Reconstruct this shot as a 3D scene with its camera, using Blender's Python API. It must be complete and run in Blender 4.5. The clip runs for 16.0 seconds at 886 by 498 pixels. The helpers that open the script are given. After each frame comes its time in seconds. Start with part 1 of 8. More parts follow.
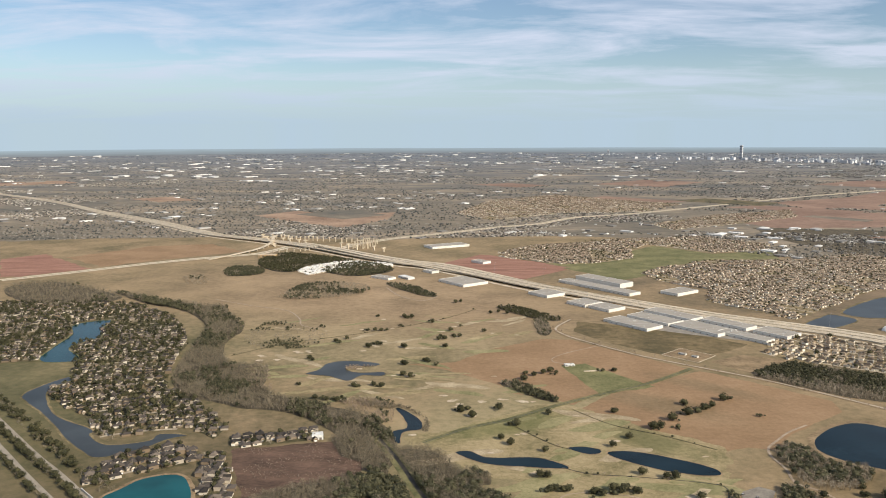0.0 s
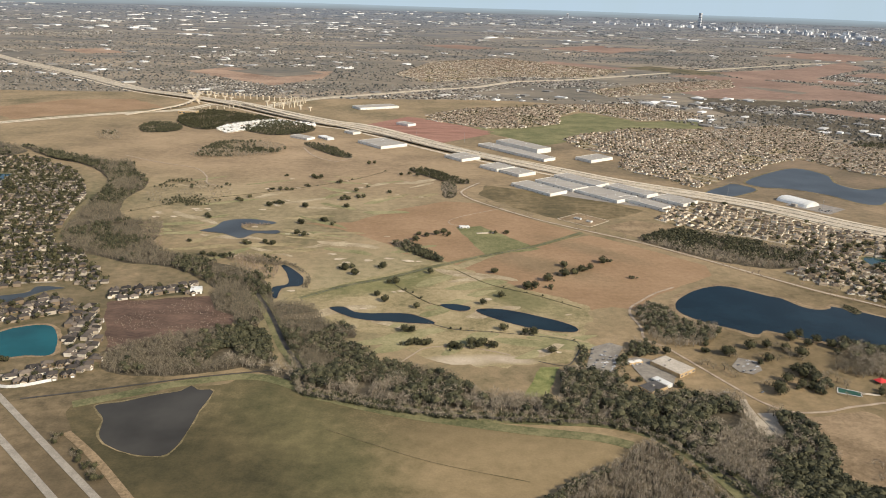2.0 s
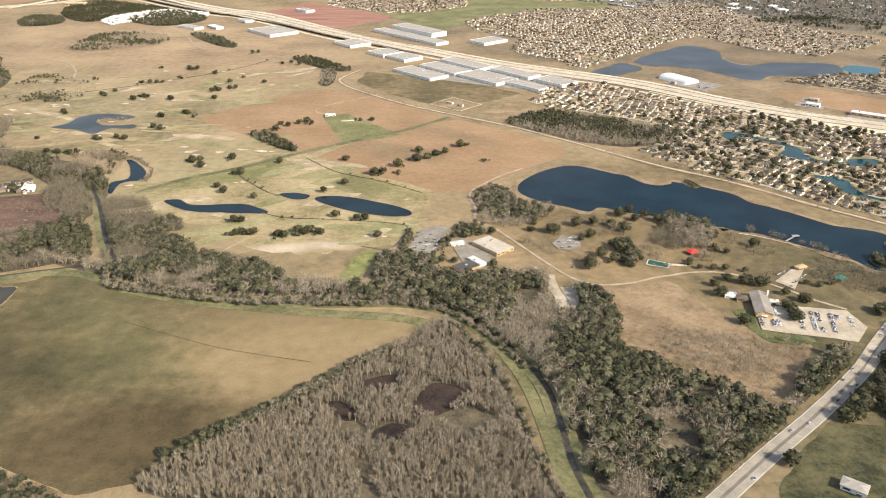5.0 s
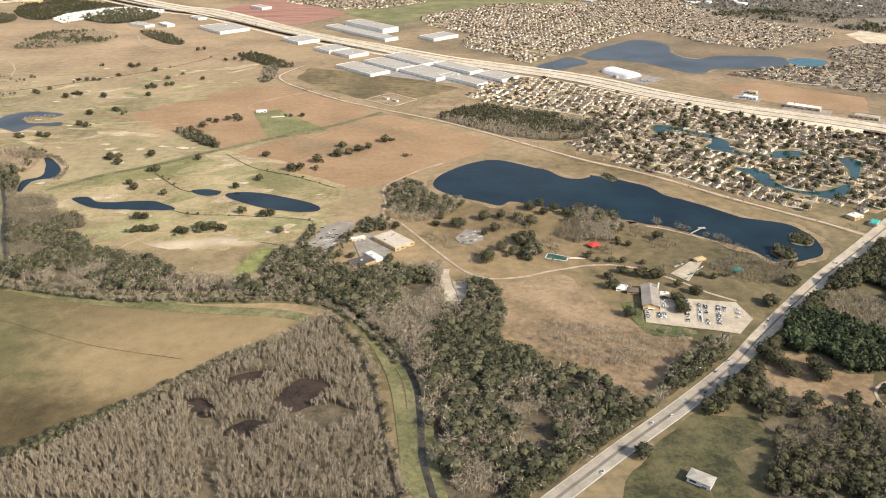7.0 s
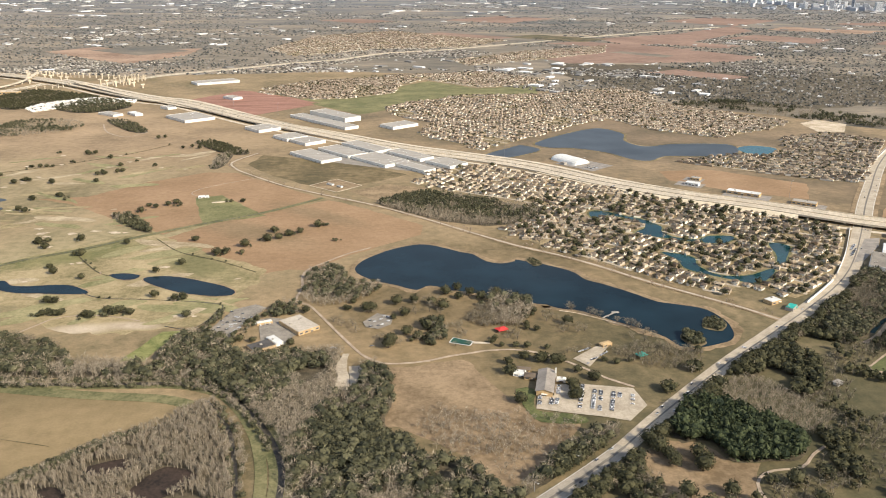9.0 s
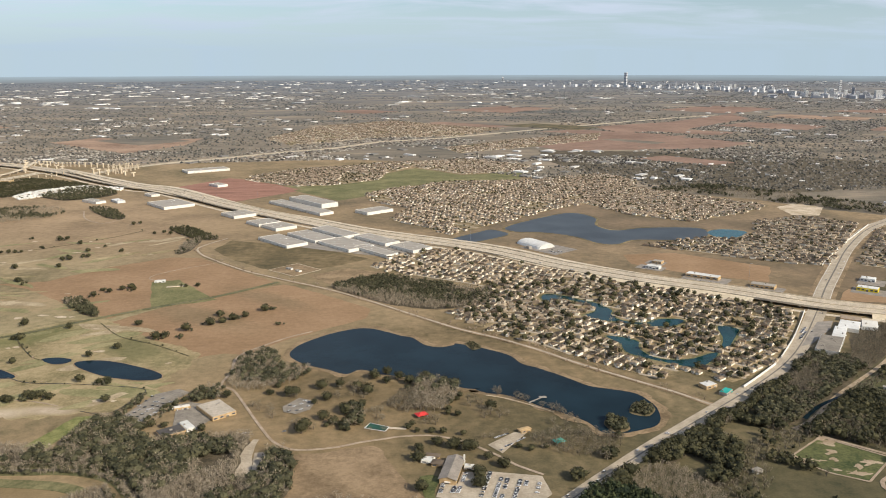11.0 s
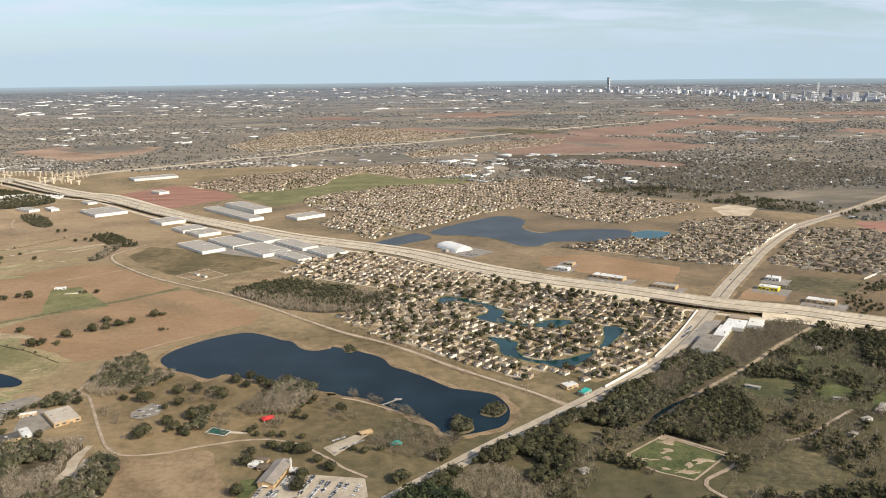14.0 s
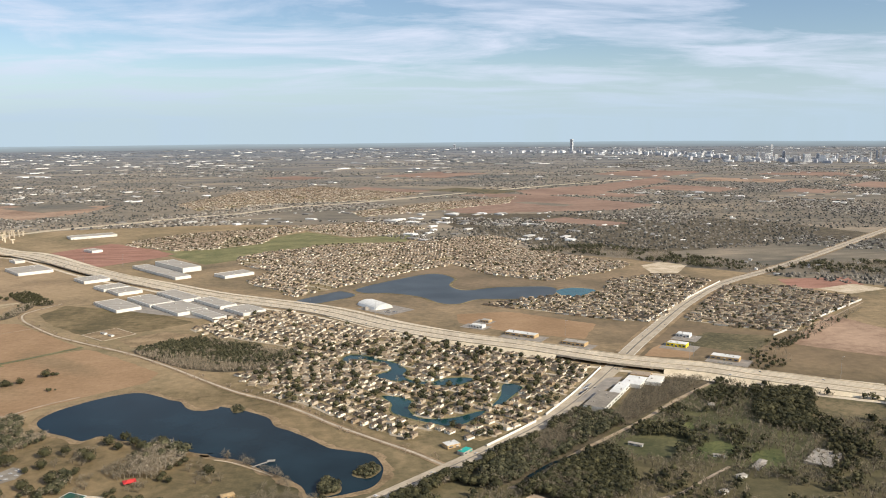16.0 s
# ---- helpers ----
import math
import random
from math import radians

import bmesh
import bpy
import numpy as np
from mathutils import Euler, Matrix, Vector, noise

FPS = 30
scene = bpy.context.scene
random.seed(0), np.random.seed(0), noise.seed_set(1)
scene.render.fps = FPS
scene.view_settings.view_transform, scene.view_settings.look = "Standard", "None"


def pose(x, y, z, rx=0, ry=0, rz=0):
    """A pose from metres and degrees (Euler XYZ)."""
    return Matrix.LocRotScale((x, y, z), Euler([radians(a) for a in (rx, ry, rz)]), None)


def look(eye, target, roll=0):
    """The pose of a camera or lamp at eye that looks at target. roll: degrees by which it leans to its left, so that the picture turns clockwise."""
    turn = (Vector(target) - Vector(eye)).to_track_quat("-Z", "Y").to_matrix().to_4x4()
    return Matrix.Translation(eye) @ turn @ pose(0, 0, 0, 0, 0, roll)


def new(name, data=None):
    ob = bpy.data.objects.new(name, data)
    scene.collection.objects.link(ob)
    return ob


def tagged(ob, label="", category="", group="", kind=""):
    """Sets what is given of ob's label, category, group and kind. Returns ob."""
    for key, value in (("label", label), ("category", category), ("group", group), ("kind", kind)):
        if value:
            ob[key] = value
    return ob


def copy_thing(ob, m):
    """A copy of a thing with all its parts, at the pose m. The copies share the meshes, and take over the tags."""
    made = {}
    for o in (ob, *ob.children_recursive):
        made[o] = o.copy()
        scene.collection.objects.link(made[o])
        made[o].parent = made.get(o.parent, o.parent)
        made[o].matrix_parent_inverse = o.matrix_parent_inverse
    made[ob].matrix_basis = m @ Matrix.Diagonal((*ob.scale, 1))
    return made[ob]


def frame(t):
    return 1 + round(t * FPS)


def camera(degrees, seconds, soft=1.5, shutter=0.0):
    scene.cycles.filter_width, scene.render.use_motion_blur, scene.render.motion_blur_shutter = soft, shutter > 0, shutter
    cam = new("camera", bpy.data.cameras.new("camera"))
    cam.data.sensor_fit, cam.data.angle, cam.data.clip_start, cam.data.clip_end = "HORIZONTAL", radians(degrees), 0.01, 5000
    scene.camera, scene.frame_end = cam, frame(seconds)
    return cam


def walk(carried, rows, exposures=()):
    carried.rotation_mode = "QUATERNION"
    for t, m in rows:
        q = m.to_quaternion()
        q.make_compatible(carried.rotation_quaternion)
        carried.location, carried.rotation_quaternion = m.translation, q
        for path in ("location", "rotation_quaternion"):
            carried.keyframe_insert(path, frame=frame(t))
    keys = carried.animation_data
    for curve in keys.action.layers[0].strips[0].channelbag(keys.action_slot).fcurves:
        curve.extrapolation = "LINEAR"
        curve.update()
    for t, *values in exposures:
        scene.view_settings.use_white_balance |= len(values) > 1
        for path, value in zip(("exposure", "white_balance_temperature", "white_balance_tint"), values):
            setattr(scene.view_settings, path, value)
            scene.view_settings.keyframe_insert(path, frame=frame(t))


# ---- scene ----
# The whole landscape is laid out at about a quarter of its true size, so that the town on
# the horizon stays within the camera's reach; all sizes below keep to that one ratio.
cam = camera(57.3, 16.0, soft=0.95)
ROWS = [
    (0, 1.74, -0.85, 111.55, 1.39, -8.07, -0.21),
    (0.5, 9.16, -1.19, 111.28, 1.32, -8.62, -0.30),
    (1, 16.59, -1.53, 111.00, 1.18, -9.56, -0.05),
    (1.5, 24.01, -1.86, 110.72, 0.43, -11.73, 1.04),
    (2, 31.44, -2.18, 110.43, -1.78, -17.56, 1.74),
    (2.5, 38.87, -2.50, 110.14, -3.04, -22.53, 1.84),
    (3, 46.30, -2.82, 109.84, -3.62, -25.73, 1.61),
    (3.5, 53.74, -3.12, 109.53, -4.25, -25.73, 1.37),
    (4, 61.17, -3.43, 109.21, -4.58, -24.89, 1.13),
    (6.5, 98.38, -4.86, 107.53, -5.14, -25.35, 0.45),
    (7, 105.83, -5.13, 107.17, -5.28, -25.21, 0.44),
    (7.5, 113.27, -5.39, 106.80, -5.20, -24.81, 0.14),
    (8, 120.73, -5.65, 106.43, -5.14, -23.76, -0.53),
    (8.5, 128.18, -5.90, 106.05, -5.24, -21.66, -0.76),
    (9, 135.63, -6.15, 105.67, -5.07, -19.07, 0.39),
    (9.5, 143.09, -6.39, 105.28, -4.25, -16.46, 1.24),
    (10, 150.55, -6.63, 104.88, -3.87, -14.54, 0.71),
    (10.2, 153.53, -6.72, 104.71, -3.87, -13.97, 0.51),
    (12.3, 184.88, -7.64, 102.95, -3.67, -12.67, -0.67),
    (12.5, 187.87, -7.72, 102.78, -3.82, -12.71, -0.61),
    (13, 195.34, -7.92, 102.34, -3.91, -12.75, -0.63),
    (13.5, 202.81, -8.12, 101.89, -3.81, -12.68, -0.66),
    (14, 210.28, -8.31, 101.43, -4.15, -12.49, -0.67),
    (14.5, 217.76, -8.50, 100.97, -4.96, -12.03, -0.91),
    (15, 225.24, -8.68, 100.50, -6.40, -10.60, -1.33),
    (15.5, 232.72, -8.85, 100.03, -7.59, -8.75, -1.59),
    (16, 240.20, -9.02, 99.55, -6.15, -8.30, -0.44),
]
EXPOSURES = [(0.0, 0.05), (1.3, 0.06), (2.0, 0.12), (2.5, 0.41), (3.0, 0.64), (3.5, 0.72), (7.5, 0.65), (8.5, 0.6), (9.0, 0.47), (9.5, 0.21), (10.2, 0.01), (12.5, 0.24), (16.0, 0.17)]
walk(cam, [(t, pose(x, y, z, 90 + pitch, 0, yaw) @ pose(0, 0, 0, 0, 0, roll)) for t, x, y, z, yaw, pitch, roll in ROWS], EXPOSURES)

# ---- daylight ----
SUN_AZ, SUN_EL = -40.0, 33.0
world = bpy.data.worlds.new("sky")
scene.world = world
world.use_nodes = True
SUN_STRENGTH, SKY_STRENGTH = 5.0, 0.095


def build_sky():
    nt = world.node_tree
    nt.nodes.clear()
    N, L = nt.nodes.new, nt.links.new
    out, bg = N("ShaderNodeOutputWorld"), N("ShaderNodeBackground")
    tc, top = N("ShaderNodeTexCoord"), N("ShaderNodeVectorMath")
    top.operation = "MAXIMUM"
    top.inputs[1].default_value = (-1, -1, 0.012)
    L(tc.outputs["Generated"], top.inputs[0])
    sky = N("ShaderNodeTexSky")
    sky.sky_type, sky.sun_disc = "NISHITA", False
    sky.sun_elevation, sky.sun_rotation = radians(SUN_EL), radians(90 - SUN_AZ)
    sky.altitude, sky.air_density, sky.dust_density, sky.ozone_density = 500, 1.0, 0.3, 3.0
    L(top.outputs[0], sky.inputs["Vector"])
    # thin high cloud, laid on a flat layer overhead
    sep = N("ShaderNodeSeparateXYZ")
    L(top.outputs[0], sep.inputs[0])
    low = N("ShaderNodeMath")
    low.operation = "ADD"
    low.inputs[1].default_value = 0.10
    L(sep.outputs["Z"], low.inputs[0])
    comb = N("ShaderNodeCombineXYZ")
    for axis in "XY":
        d = N("ShaderNodeMath")
        d.operation = "DIVIDE"
        L(sep.outputs[axis], d.inputs[0])
        L(low.outputs[0], d.inputs[1])
        L(d.outputs[0], comb.inputs[axis])
    mp = N("ShaderNodeMapping")
    mp.inputs["Rotation"].default_value = (0, 0, 0.35)
    mp.inputs["Scale"].default_value = (0.42, 0.72, 1)
    L(comb.outputs[0], mp.inputs["Vector"])
    nz = N("ShaderNodeTexNoise")
    nz.inputs["Scale"].default_value, nz.inputs["Detail"].default_value = 1.9, 8
    nz.inputs["Roughness"].default_value, nz.inputs["Distortion"].default_value = 0.6, 0.4
    L(mp.outputs[0], nz.inputs["Vector"])
    ramp = N("ShaderNodeValToRGB")
    ramp.color_ramp.elements[0].position, ramp.color_ramp.elements[1].position = 0.43, 0.63
    ramp.color_ramp.elements[0].color = (0.05, 0.05, 0.05, 1)
    ramp.color_ramp.elements[1].color = (0.85, 0.85, 0.85, 1)
    L(nz.outputs["Fac"], ramp.inputs[0])
    mix = N("ShaderNodeMix")
    mix.data_type = "RGBA"
    L(ramp.outputs[0], mix.inputs["Factor"])
    L(sky.outputs[0], mix.inputs["A"])
    mix.inputs["B"].default_value = (7.0, 7.6, 9.1, 1)
    # pale blue haze that thickens towards the horizon
    fall = N("ShaderNodeMapRange")
    fall.interpolation_type = "SMOOTHSTEP"
    fall.inputs["From Min"].default_value, fall.inputs["From Max"].default_value = 0.10, 0.005
    fall.inputs["To Min"].default_value, fall.inputs["To Max"].default_value = 0.0, 0.92
    L(sep.outputs["Z"], fall.inputs["Value"])
    haze = N("ShaderNodeMix")
    haze.data_type = "RGBA"
    L(fall.outputs[0], haze.inputs["Factor"])
    L(mix.outputs["Result"], haze.inputs["A"])
    haze.inputs["B"].default_value = (4.7, 6.1, 7.25, 1)
    L(haze.outputs["Result"], bg.inputs["Color"])
    bg.inputs["Strength"].default_value = SKY_STRENGTH
    L(bg.outputs[0], out.inputs["Surface"])


build_sky()
sun_data = bpy.data.lights.new("sun", "SUN")
sun_data.energy, sun_data.angle, sun_data.color = SUN_STRENGTH, radians(0.55), (1.0, 0.91, 0.77)
sun = new("sun", sun_data)
sun_way = Vector((math.cos(radians(SUN_AZ)) * math.cos(radians(SUN_EL)), math.sin(radians(SUN_AZ)) * math.cos(radians(SUN_EL)), math.sin(radians(SUN_EL))))
sun.matrix_world = look(sun_way * 500, (0, 0, 0))


# ---- materials ----
def material(name, low, high, scale=0.2, fine=3.0, rough=0.9, bump=0.0, vary=0.0, mid=None, metal=0.0, spec=0.25, stops=(0.41, 0.59), stretch=None, turn=0.0, patches=()):
    """A surface whose colour runs from low to high by a coarse and a fine noise; vary: by how much single pieces differ."""
    m = bpy.data.materials.new(name)
    m.use_nodes = True
    nt = m.node_tree
    N, L = nt.nodes.new, nt.links.new
    bsdf = nt.nodes["Principled BSDF"]
    bsdf.inputs["Roughness"].default_value, bsdf.inputs["Metallic"].default_value = rough, metal
    bsdf.inputs["Specular IOR Level"].default_value = spec
    geo = N("ShaderNodeNewGeometry")
    where = geo.outputs["Position"]
    if stretch:
        mp = N("ShaderNodeMapping")
        mp.inputs["Rotation"].default_value = (0, 0, radians(turn))
        mp.inputs["Scale"].default_value = stretch
        L(where, mp.inputs["Vector"])
        where = mp.outputs[0]
    a, b, c = N("ShaderNodeTexNoise"), N("ShaderNodeTexNoise"), N("ShaderNodeTexNoise")
    for n, s, d in ((a, scale, 5), (b, scale * fine * 3, 4), (c, max(1.6, scale * 8), 3)):
        n.inputs["Scale"].default_value, n.inputs["Detail"].default_value = s, d
        n.inputs["Roughness"].default_value = 0.62
        L(where if n is not c else geo.outputs["Position"], n.inputs["Vector"])
    first, add = N("ShaderNodeMix"), N("ShaderNodeMix")
    first.inputs["Factor"].default_value, add.inputs["Factor"].default_value = 0.36, 0.17
    L(a.outputs["Fac"], first.inputs["A"])
    L(b.outputs["Fac"], first.inputs["B"])
    L(first.outputs["Result"], add.inputs["A"])
    L(c.outputs["Fac"], add.inputs["B"])
    value = add.outputs["Result"]
    if vary:
        pick = N("ShaderNodeMath")
        pick.operation = "ADD"
        info = N("ShaderNodeObjectInfo")
        L(geo.outputs["Random Per Island"], pick.inputs[0])
        L(info.outputs["Random"], pick.inputs[1])
        frac = N("ShaderNodeMath")
        frac.operation = "FRACT"
        L(pick.outputs[0], frac.inputs[0])
        mixv = N("ShaderNodeMix")
        mixv.inputs["Factor"].default_value = vary
        L(value, mixv.inputs["A"])
        L(frac.outputs[0], mixv.inputs["B"])
        value = mixv.outputs["Result"]
    ramp = N("ShaderNodeValToRGB")
    ramp.color_ramp.elements[0].position, ramp.color_ramp.elements[1].position = stops
    ramp.color_ramp.elements[0].color, ramp.color_ramp.elements[1].color = (*low, 1), (*high, 1)
    if mid:
        e = ramp.color_ramp.elements.new((stops[0] + stops[1]) / 2)
        e.color = (*mid, 1)
    L(value, ramp.inputs[0])
    colour = ramp.outputs[0]
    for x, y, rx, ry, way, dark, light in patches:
        # an area of other colours that fades out unevenly: centre, half lengths, turn, its two colours
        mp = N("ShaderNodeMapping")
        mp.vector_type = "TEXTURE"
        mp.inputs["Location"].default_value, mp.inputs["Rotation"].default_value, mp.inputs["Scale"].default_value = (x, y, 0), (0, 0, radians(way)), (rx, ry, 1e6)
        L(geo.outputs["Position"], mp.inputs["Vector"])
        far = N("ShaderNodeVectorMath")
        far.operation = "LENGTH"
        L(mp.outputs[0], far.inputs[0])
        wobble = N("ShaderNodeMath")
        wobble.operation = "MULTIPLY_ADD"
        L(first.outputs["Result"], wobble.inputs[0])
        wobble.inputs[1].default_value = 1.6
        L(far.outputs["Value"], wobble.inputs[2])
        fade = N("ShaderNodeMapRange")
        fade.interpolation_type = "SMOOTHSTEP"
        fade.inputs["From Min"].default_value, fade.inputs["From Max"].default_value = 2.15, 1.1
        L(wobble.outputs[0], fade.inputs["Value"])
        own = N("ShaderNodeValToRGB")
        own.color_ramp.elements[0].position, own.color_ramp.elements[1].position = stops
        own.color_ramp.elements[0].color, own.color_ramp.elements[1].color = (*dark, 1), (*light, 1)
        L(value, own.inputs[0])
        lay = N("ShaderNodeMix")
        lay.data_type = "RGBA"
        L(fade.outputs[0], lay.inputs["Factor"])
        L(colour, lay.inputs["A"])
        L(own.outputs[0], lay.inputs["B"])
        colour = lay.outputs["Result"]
    L(colour, bsdf.inputs["Base Color"])
    if bump:
        bp = N("ShaderNodeBump")
        bp.inputs["Strength"].default_value, bp.inputs["Distance"].default_value = bump, 0.3
        L(b.outputs["Fac"], bp.inputs["Height"])
        L(bp.outputs[0], bsdf.inputs["Normal"])
    return m


def water(name, colour, rough=0.1, bump=0.06, shine=0.22):
    m = bpy.data.materials.new(name)
    m.use_nodes = True
    nt = m.node_tree
    bsdf = nt.nodes["Principled BSDF"]
    bsdf.inputs["Roughness"].default_value = rough
    bsdf.inputs["IOR"].default_value = 1.33
    bsdf.inputs["Specular IOR Level"].default_value = shine
    N, L = nt.nodes.new, nt.links.new
    geo, nz, big, bp, ramp = N("ShaderNodeNewGeometry"), N("ShaderNodeTexNoise"), N("ShaderNodeTexNoise"), N("ShaderNodeBump"), N("ShaderNodeValToRGB")
    L(geo.outputs["Position"], nz.inputs["Vector"])
    L(geo.outputs["Position"], big.inputs["Vector"])
    nz.inputs["Scale"].default_value, nz.inputs["Detail"].default_value = 2.2, 3
    big.inputs["Scale"].default_value, big.inputs["Detail"].default_value = 0.05, 4
    L(nz.outputs["Fac"], bp.inputs["Height"])
    bp.inputs["Strength"].default_value, bp.inputs["Distance"].default_value = bump, 0.2
    L(bp.outputs[0], bsdf.inputs["Normal"])
    ramp.color_ramp.elements[0].position, ramp.color_ramp.elements[1].position = 0.35, 0.65
    ramp.color_ramp.elements[0].color = (*[c * 0.75 for c in colour], 1)
    ramp.color_ramp.elements[1].color = (*[c * 1.25 for c in colour], 1)
    L(big.outputs["Fac"], ramp.inputs[0])
    L(ramp.outputs[0], bsdf.inputs["Base Color"])
    return m


M_GROUND = material("dry_grassland", (0.12, 0.10, 0.048), (0.38, 0.27, 0.15), 0.022, 4, bump=0.3, mid=(0.26, 0.19, 0.102), stops=(0.36, 0.64), patches=(
    (-130, 260, 90, 80, 10, (0.075, 0.06, 0.03), (0.22, 0.16, 0.088)),
    (-45, 150, 44, 70, 30, (0.065, 0.051, 0.026), (0.185, 0.132, 0.072)),
    (-40, 420, 150, 70, -20, (0.12, 0.105, 0.048), (0.43, 0.325, 0.185)),
    (-60, 560, 190, 110, -30, (0.185, 0.13, 0.072), (0.44, 0.31, 0.18)),
    (35, 300, 90, 60, 30, (0.135, 0.12, 0.053), (0.44, 0.345, 0.195)),
    (180, 222, 110, 75, 40, (0.112, 0.081, 0.038), (0.305, 0.213, 0.11)),
    (330, 180, 230, 130, 20, (0.05, 0.049, 0.022), (0.17, 0.135, 0.068)),
    (430, 340, 120, 60, -38, (0.10, 0.075, 0.04), (0.25, 0.175, 0.10)),
    (-220, 330, 130, 150, 20, (0.06, 0.062, 0.026), (0.20, 0.165, 0.08)),
    (300, 560, 260, 160, -45, (0.105, 0.085, 0.05), (0.27, 0.19, 0.115))))
# the patch paints blue-grey distance haze into the land's far side
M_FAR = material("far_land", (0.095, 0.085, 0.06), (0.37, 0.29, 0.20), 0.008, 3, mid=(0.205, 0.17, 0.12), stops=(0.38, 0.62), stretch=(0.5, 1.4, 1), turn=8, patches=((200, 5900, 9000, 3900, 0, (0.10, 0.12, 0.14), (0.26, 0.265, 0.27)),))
M_STUBBLE = material("stubble_field", (0.225, 0.139, 0.070), (0.37, 0.24, 0.134), 0.03, 5, bump=0.2, mid=(0.297, 0.187, 0.100), stops=(0.37, 0.63), patches=((84, 326, 34, 11, -40, (0.16, 0.11, 0.055), (0.29, 0.20, 0.11)), (110, 350, 30, 8, -42, (0.18, 0.12, 0.06), (0.30, 0.205, 0.115))))
M_GOLF = material("dormant_fairway", (0.14, 0.12, 0.05), (0.47, 0.365, 0.205), 0.05, 3, bump=0.2, mid=(0.315, 0.245, 0.127), stops=(0.36, 0.64), patches=(
    (44, 230, 13, 4.5, 8, (0.34, 0.26, 0.165), (0.60, 0.49, 0.35)), (60, 232, 9, 3, -10, (0.34, 0.26, 0.165), (0.58, 0.47, 0.34)),
    (20, 300, 30, 10, 30, (0.12, 0.12, 0.045), (0.27, 0.23, 0.10)), (70, 285, 26, 9, -40, (0.13, 0.12, 0.05), (0.28, 0.235, 0.11))))
M_GREEN = material("winter_grass", (0.115, 0.115, 0.045), (0.25, 0.22, 0.10), 0.06, 4, bump=0.2, mid=(0.17, 0.16, 0.068))
M_MEADOW = material("wet_meadow", (0.065, 0.058, 0.026), (0.27, 0.195, 0.10), 0.026, 3, bump=0.2, mid=(0.14, 0.105, 0.05), stops=(0.38, 0.62), patches=(
    (48, 168, 60, 26, 10, (0.18, 0.13, 0.062), (0.32, 0.23, 0.118)),
    (2, 178, 46, 24, -55, (0.074, 0.070, 0.028), (0.18, 0.145, 0.064)),
    (18, 138, 36, 18, 0, (0.056, 0.042, 0.018), (0.135, 0.095, 0.044)),
    (-26, 168, 42, 30, -50, (0.045, 0.04, 0.017), (0.115, 0.088, 0.039))))
M_FAIRWAY = material("green_fairway", (0.15, 0.145, 0.058), (0.38, 0.32, 0.165), 0.08, 3, bump=0.2, stops=(0.37, 0.63))
M_SANDYGRASS = material("thin_sandy_grass", (0.27, 0.205, 0.115), (0.50, 0.40, 0.255), 0.12, 3)
M_PARKFIELD = material("mown_field", (0.16, 0.11, 0.059), (0.33, 0.232, 0.134), 0.06, 3, bump=0.2)
M_REDSOIL = material("red_soil", (0.22, 0.105, 0.07), (0.39, 0.21, 0.145), 0.02, 4, stretch=(1, 5, 1), turn=42)
M_FALLOW = material("far_fallow", (0.20, 0.125, 0.088), (0.33, 0.215, 0.15), 0.01, 4)
M_PASTURE = material("green_pasture", (0.034, 0.036, 0.015), (0.125, 0.108, 0.05), 0.08, 3, bump=0.2)
M_PADDOCK = material("green_paddock", (0.04, 0.056, 0.018), (0.145, 0.145, 0.055), 0.12, 3, bump=0.2)
M_PALEDIRT = material("pale_dirt", (0.28, 0.205, 0.125), (0.48, 0.38, 0.26), 0.3, 3)
M_CLAY = material("cleared_clay", (0.22, 0.14, 0.09), (0.44, 0.30, 0.20), 0.02, 4)
M_MUD = material("wet_mud", (0.03, 0.027, 0.02), (0.09, 0.075, 0.055), 0.3, 3, rough=0.5)
M_DARKSOIL = material("marsh_soil", (0.045, 0.029, 0.02), (0.20, 0.122, 0.082), 0.05, 3, bump=0.3, stops=(0.36, 0.64), stretch=(1, 2.4, 1), turn=20)
M_PARK = material("park_grass", (0.10, 0.083, 0.038), (0.32, 0.24, 0.125), 0.05, 3, bump=0.2, mid=(0.18, 0.139, 0.067))
M_WEEDS = material("rough_pasture", (0.06, 0.055, 0.028), (0.22, 0.165, 0.09), 0.05, 3, bump=0.2, mid=(0.12, 0.10, 0.05))
M_RIM = material("pale_green_grass", (0.085, 0.088, 0.036), (0.23, 0.20, 0.095), 0.08, 3, bump=0.2)
M_SAND = material("pale_sand", (0.38, 0.29, 0.18), (0.66, 0.55, 0.40), 0.12, 3)
M_BANK = material("sandy_bank", (0.15, 0.105, 0.055), (0.36, 0.255, 0.145), 0.12, 3)
M_LEAFLITTER = material("leaf_litter", (0.056, 0.046, 0.028), (0.155, 0.122, 0.075), 0.15, 3, bump=0.3)
M_LAWN = material("suburban_lawn", (0.12, 0.095, 0.045), (0.36, 0.27, 0.15), 0.12, 3)
M_CONCRETE = material("pale_concrete", (0.47, 0.39, 0.28), (0.70, 0.59, 0.43), 0.15, 3, rough=0.85)
M_ROAD = material("worn_road", (0.215, 0.188, 0.155), (0.335, 0.295, 0.243), 0.3, 3, rough=0.85)
M_STREET = material("pale_street", (0.34, 0.28, 0.20), (0.50, 0.42, 0.31), 0.2, 3)
M_EASTGRASS = material("rough_green_grass", (0.045, 0.05, 0.019), (0.15, 0.135, 0.06), 0.06, 3, bump=0.2, mid=(0.085, 0.082, 0.036), stops=(0.37, 0.63))
M_RETAIN = material("cream_concrete", (0.58, 0.48, 0.33), (0.74, 0.63, 0.45), 0.15, 3)
M_WHEEL = material("worn_lane", (0.34, 0.28, 0.205), (0.47, 0.395, 0.295), 0.2, 3)
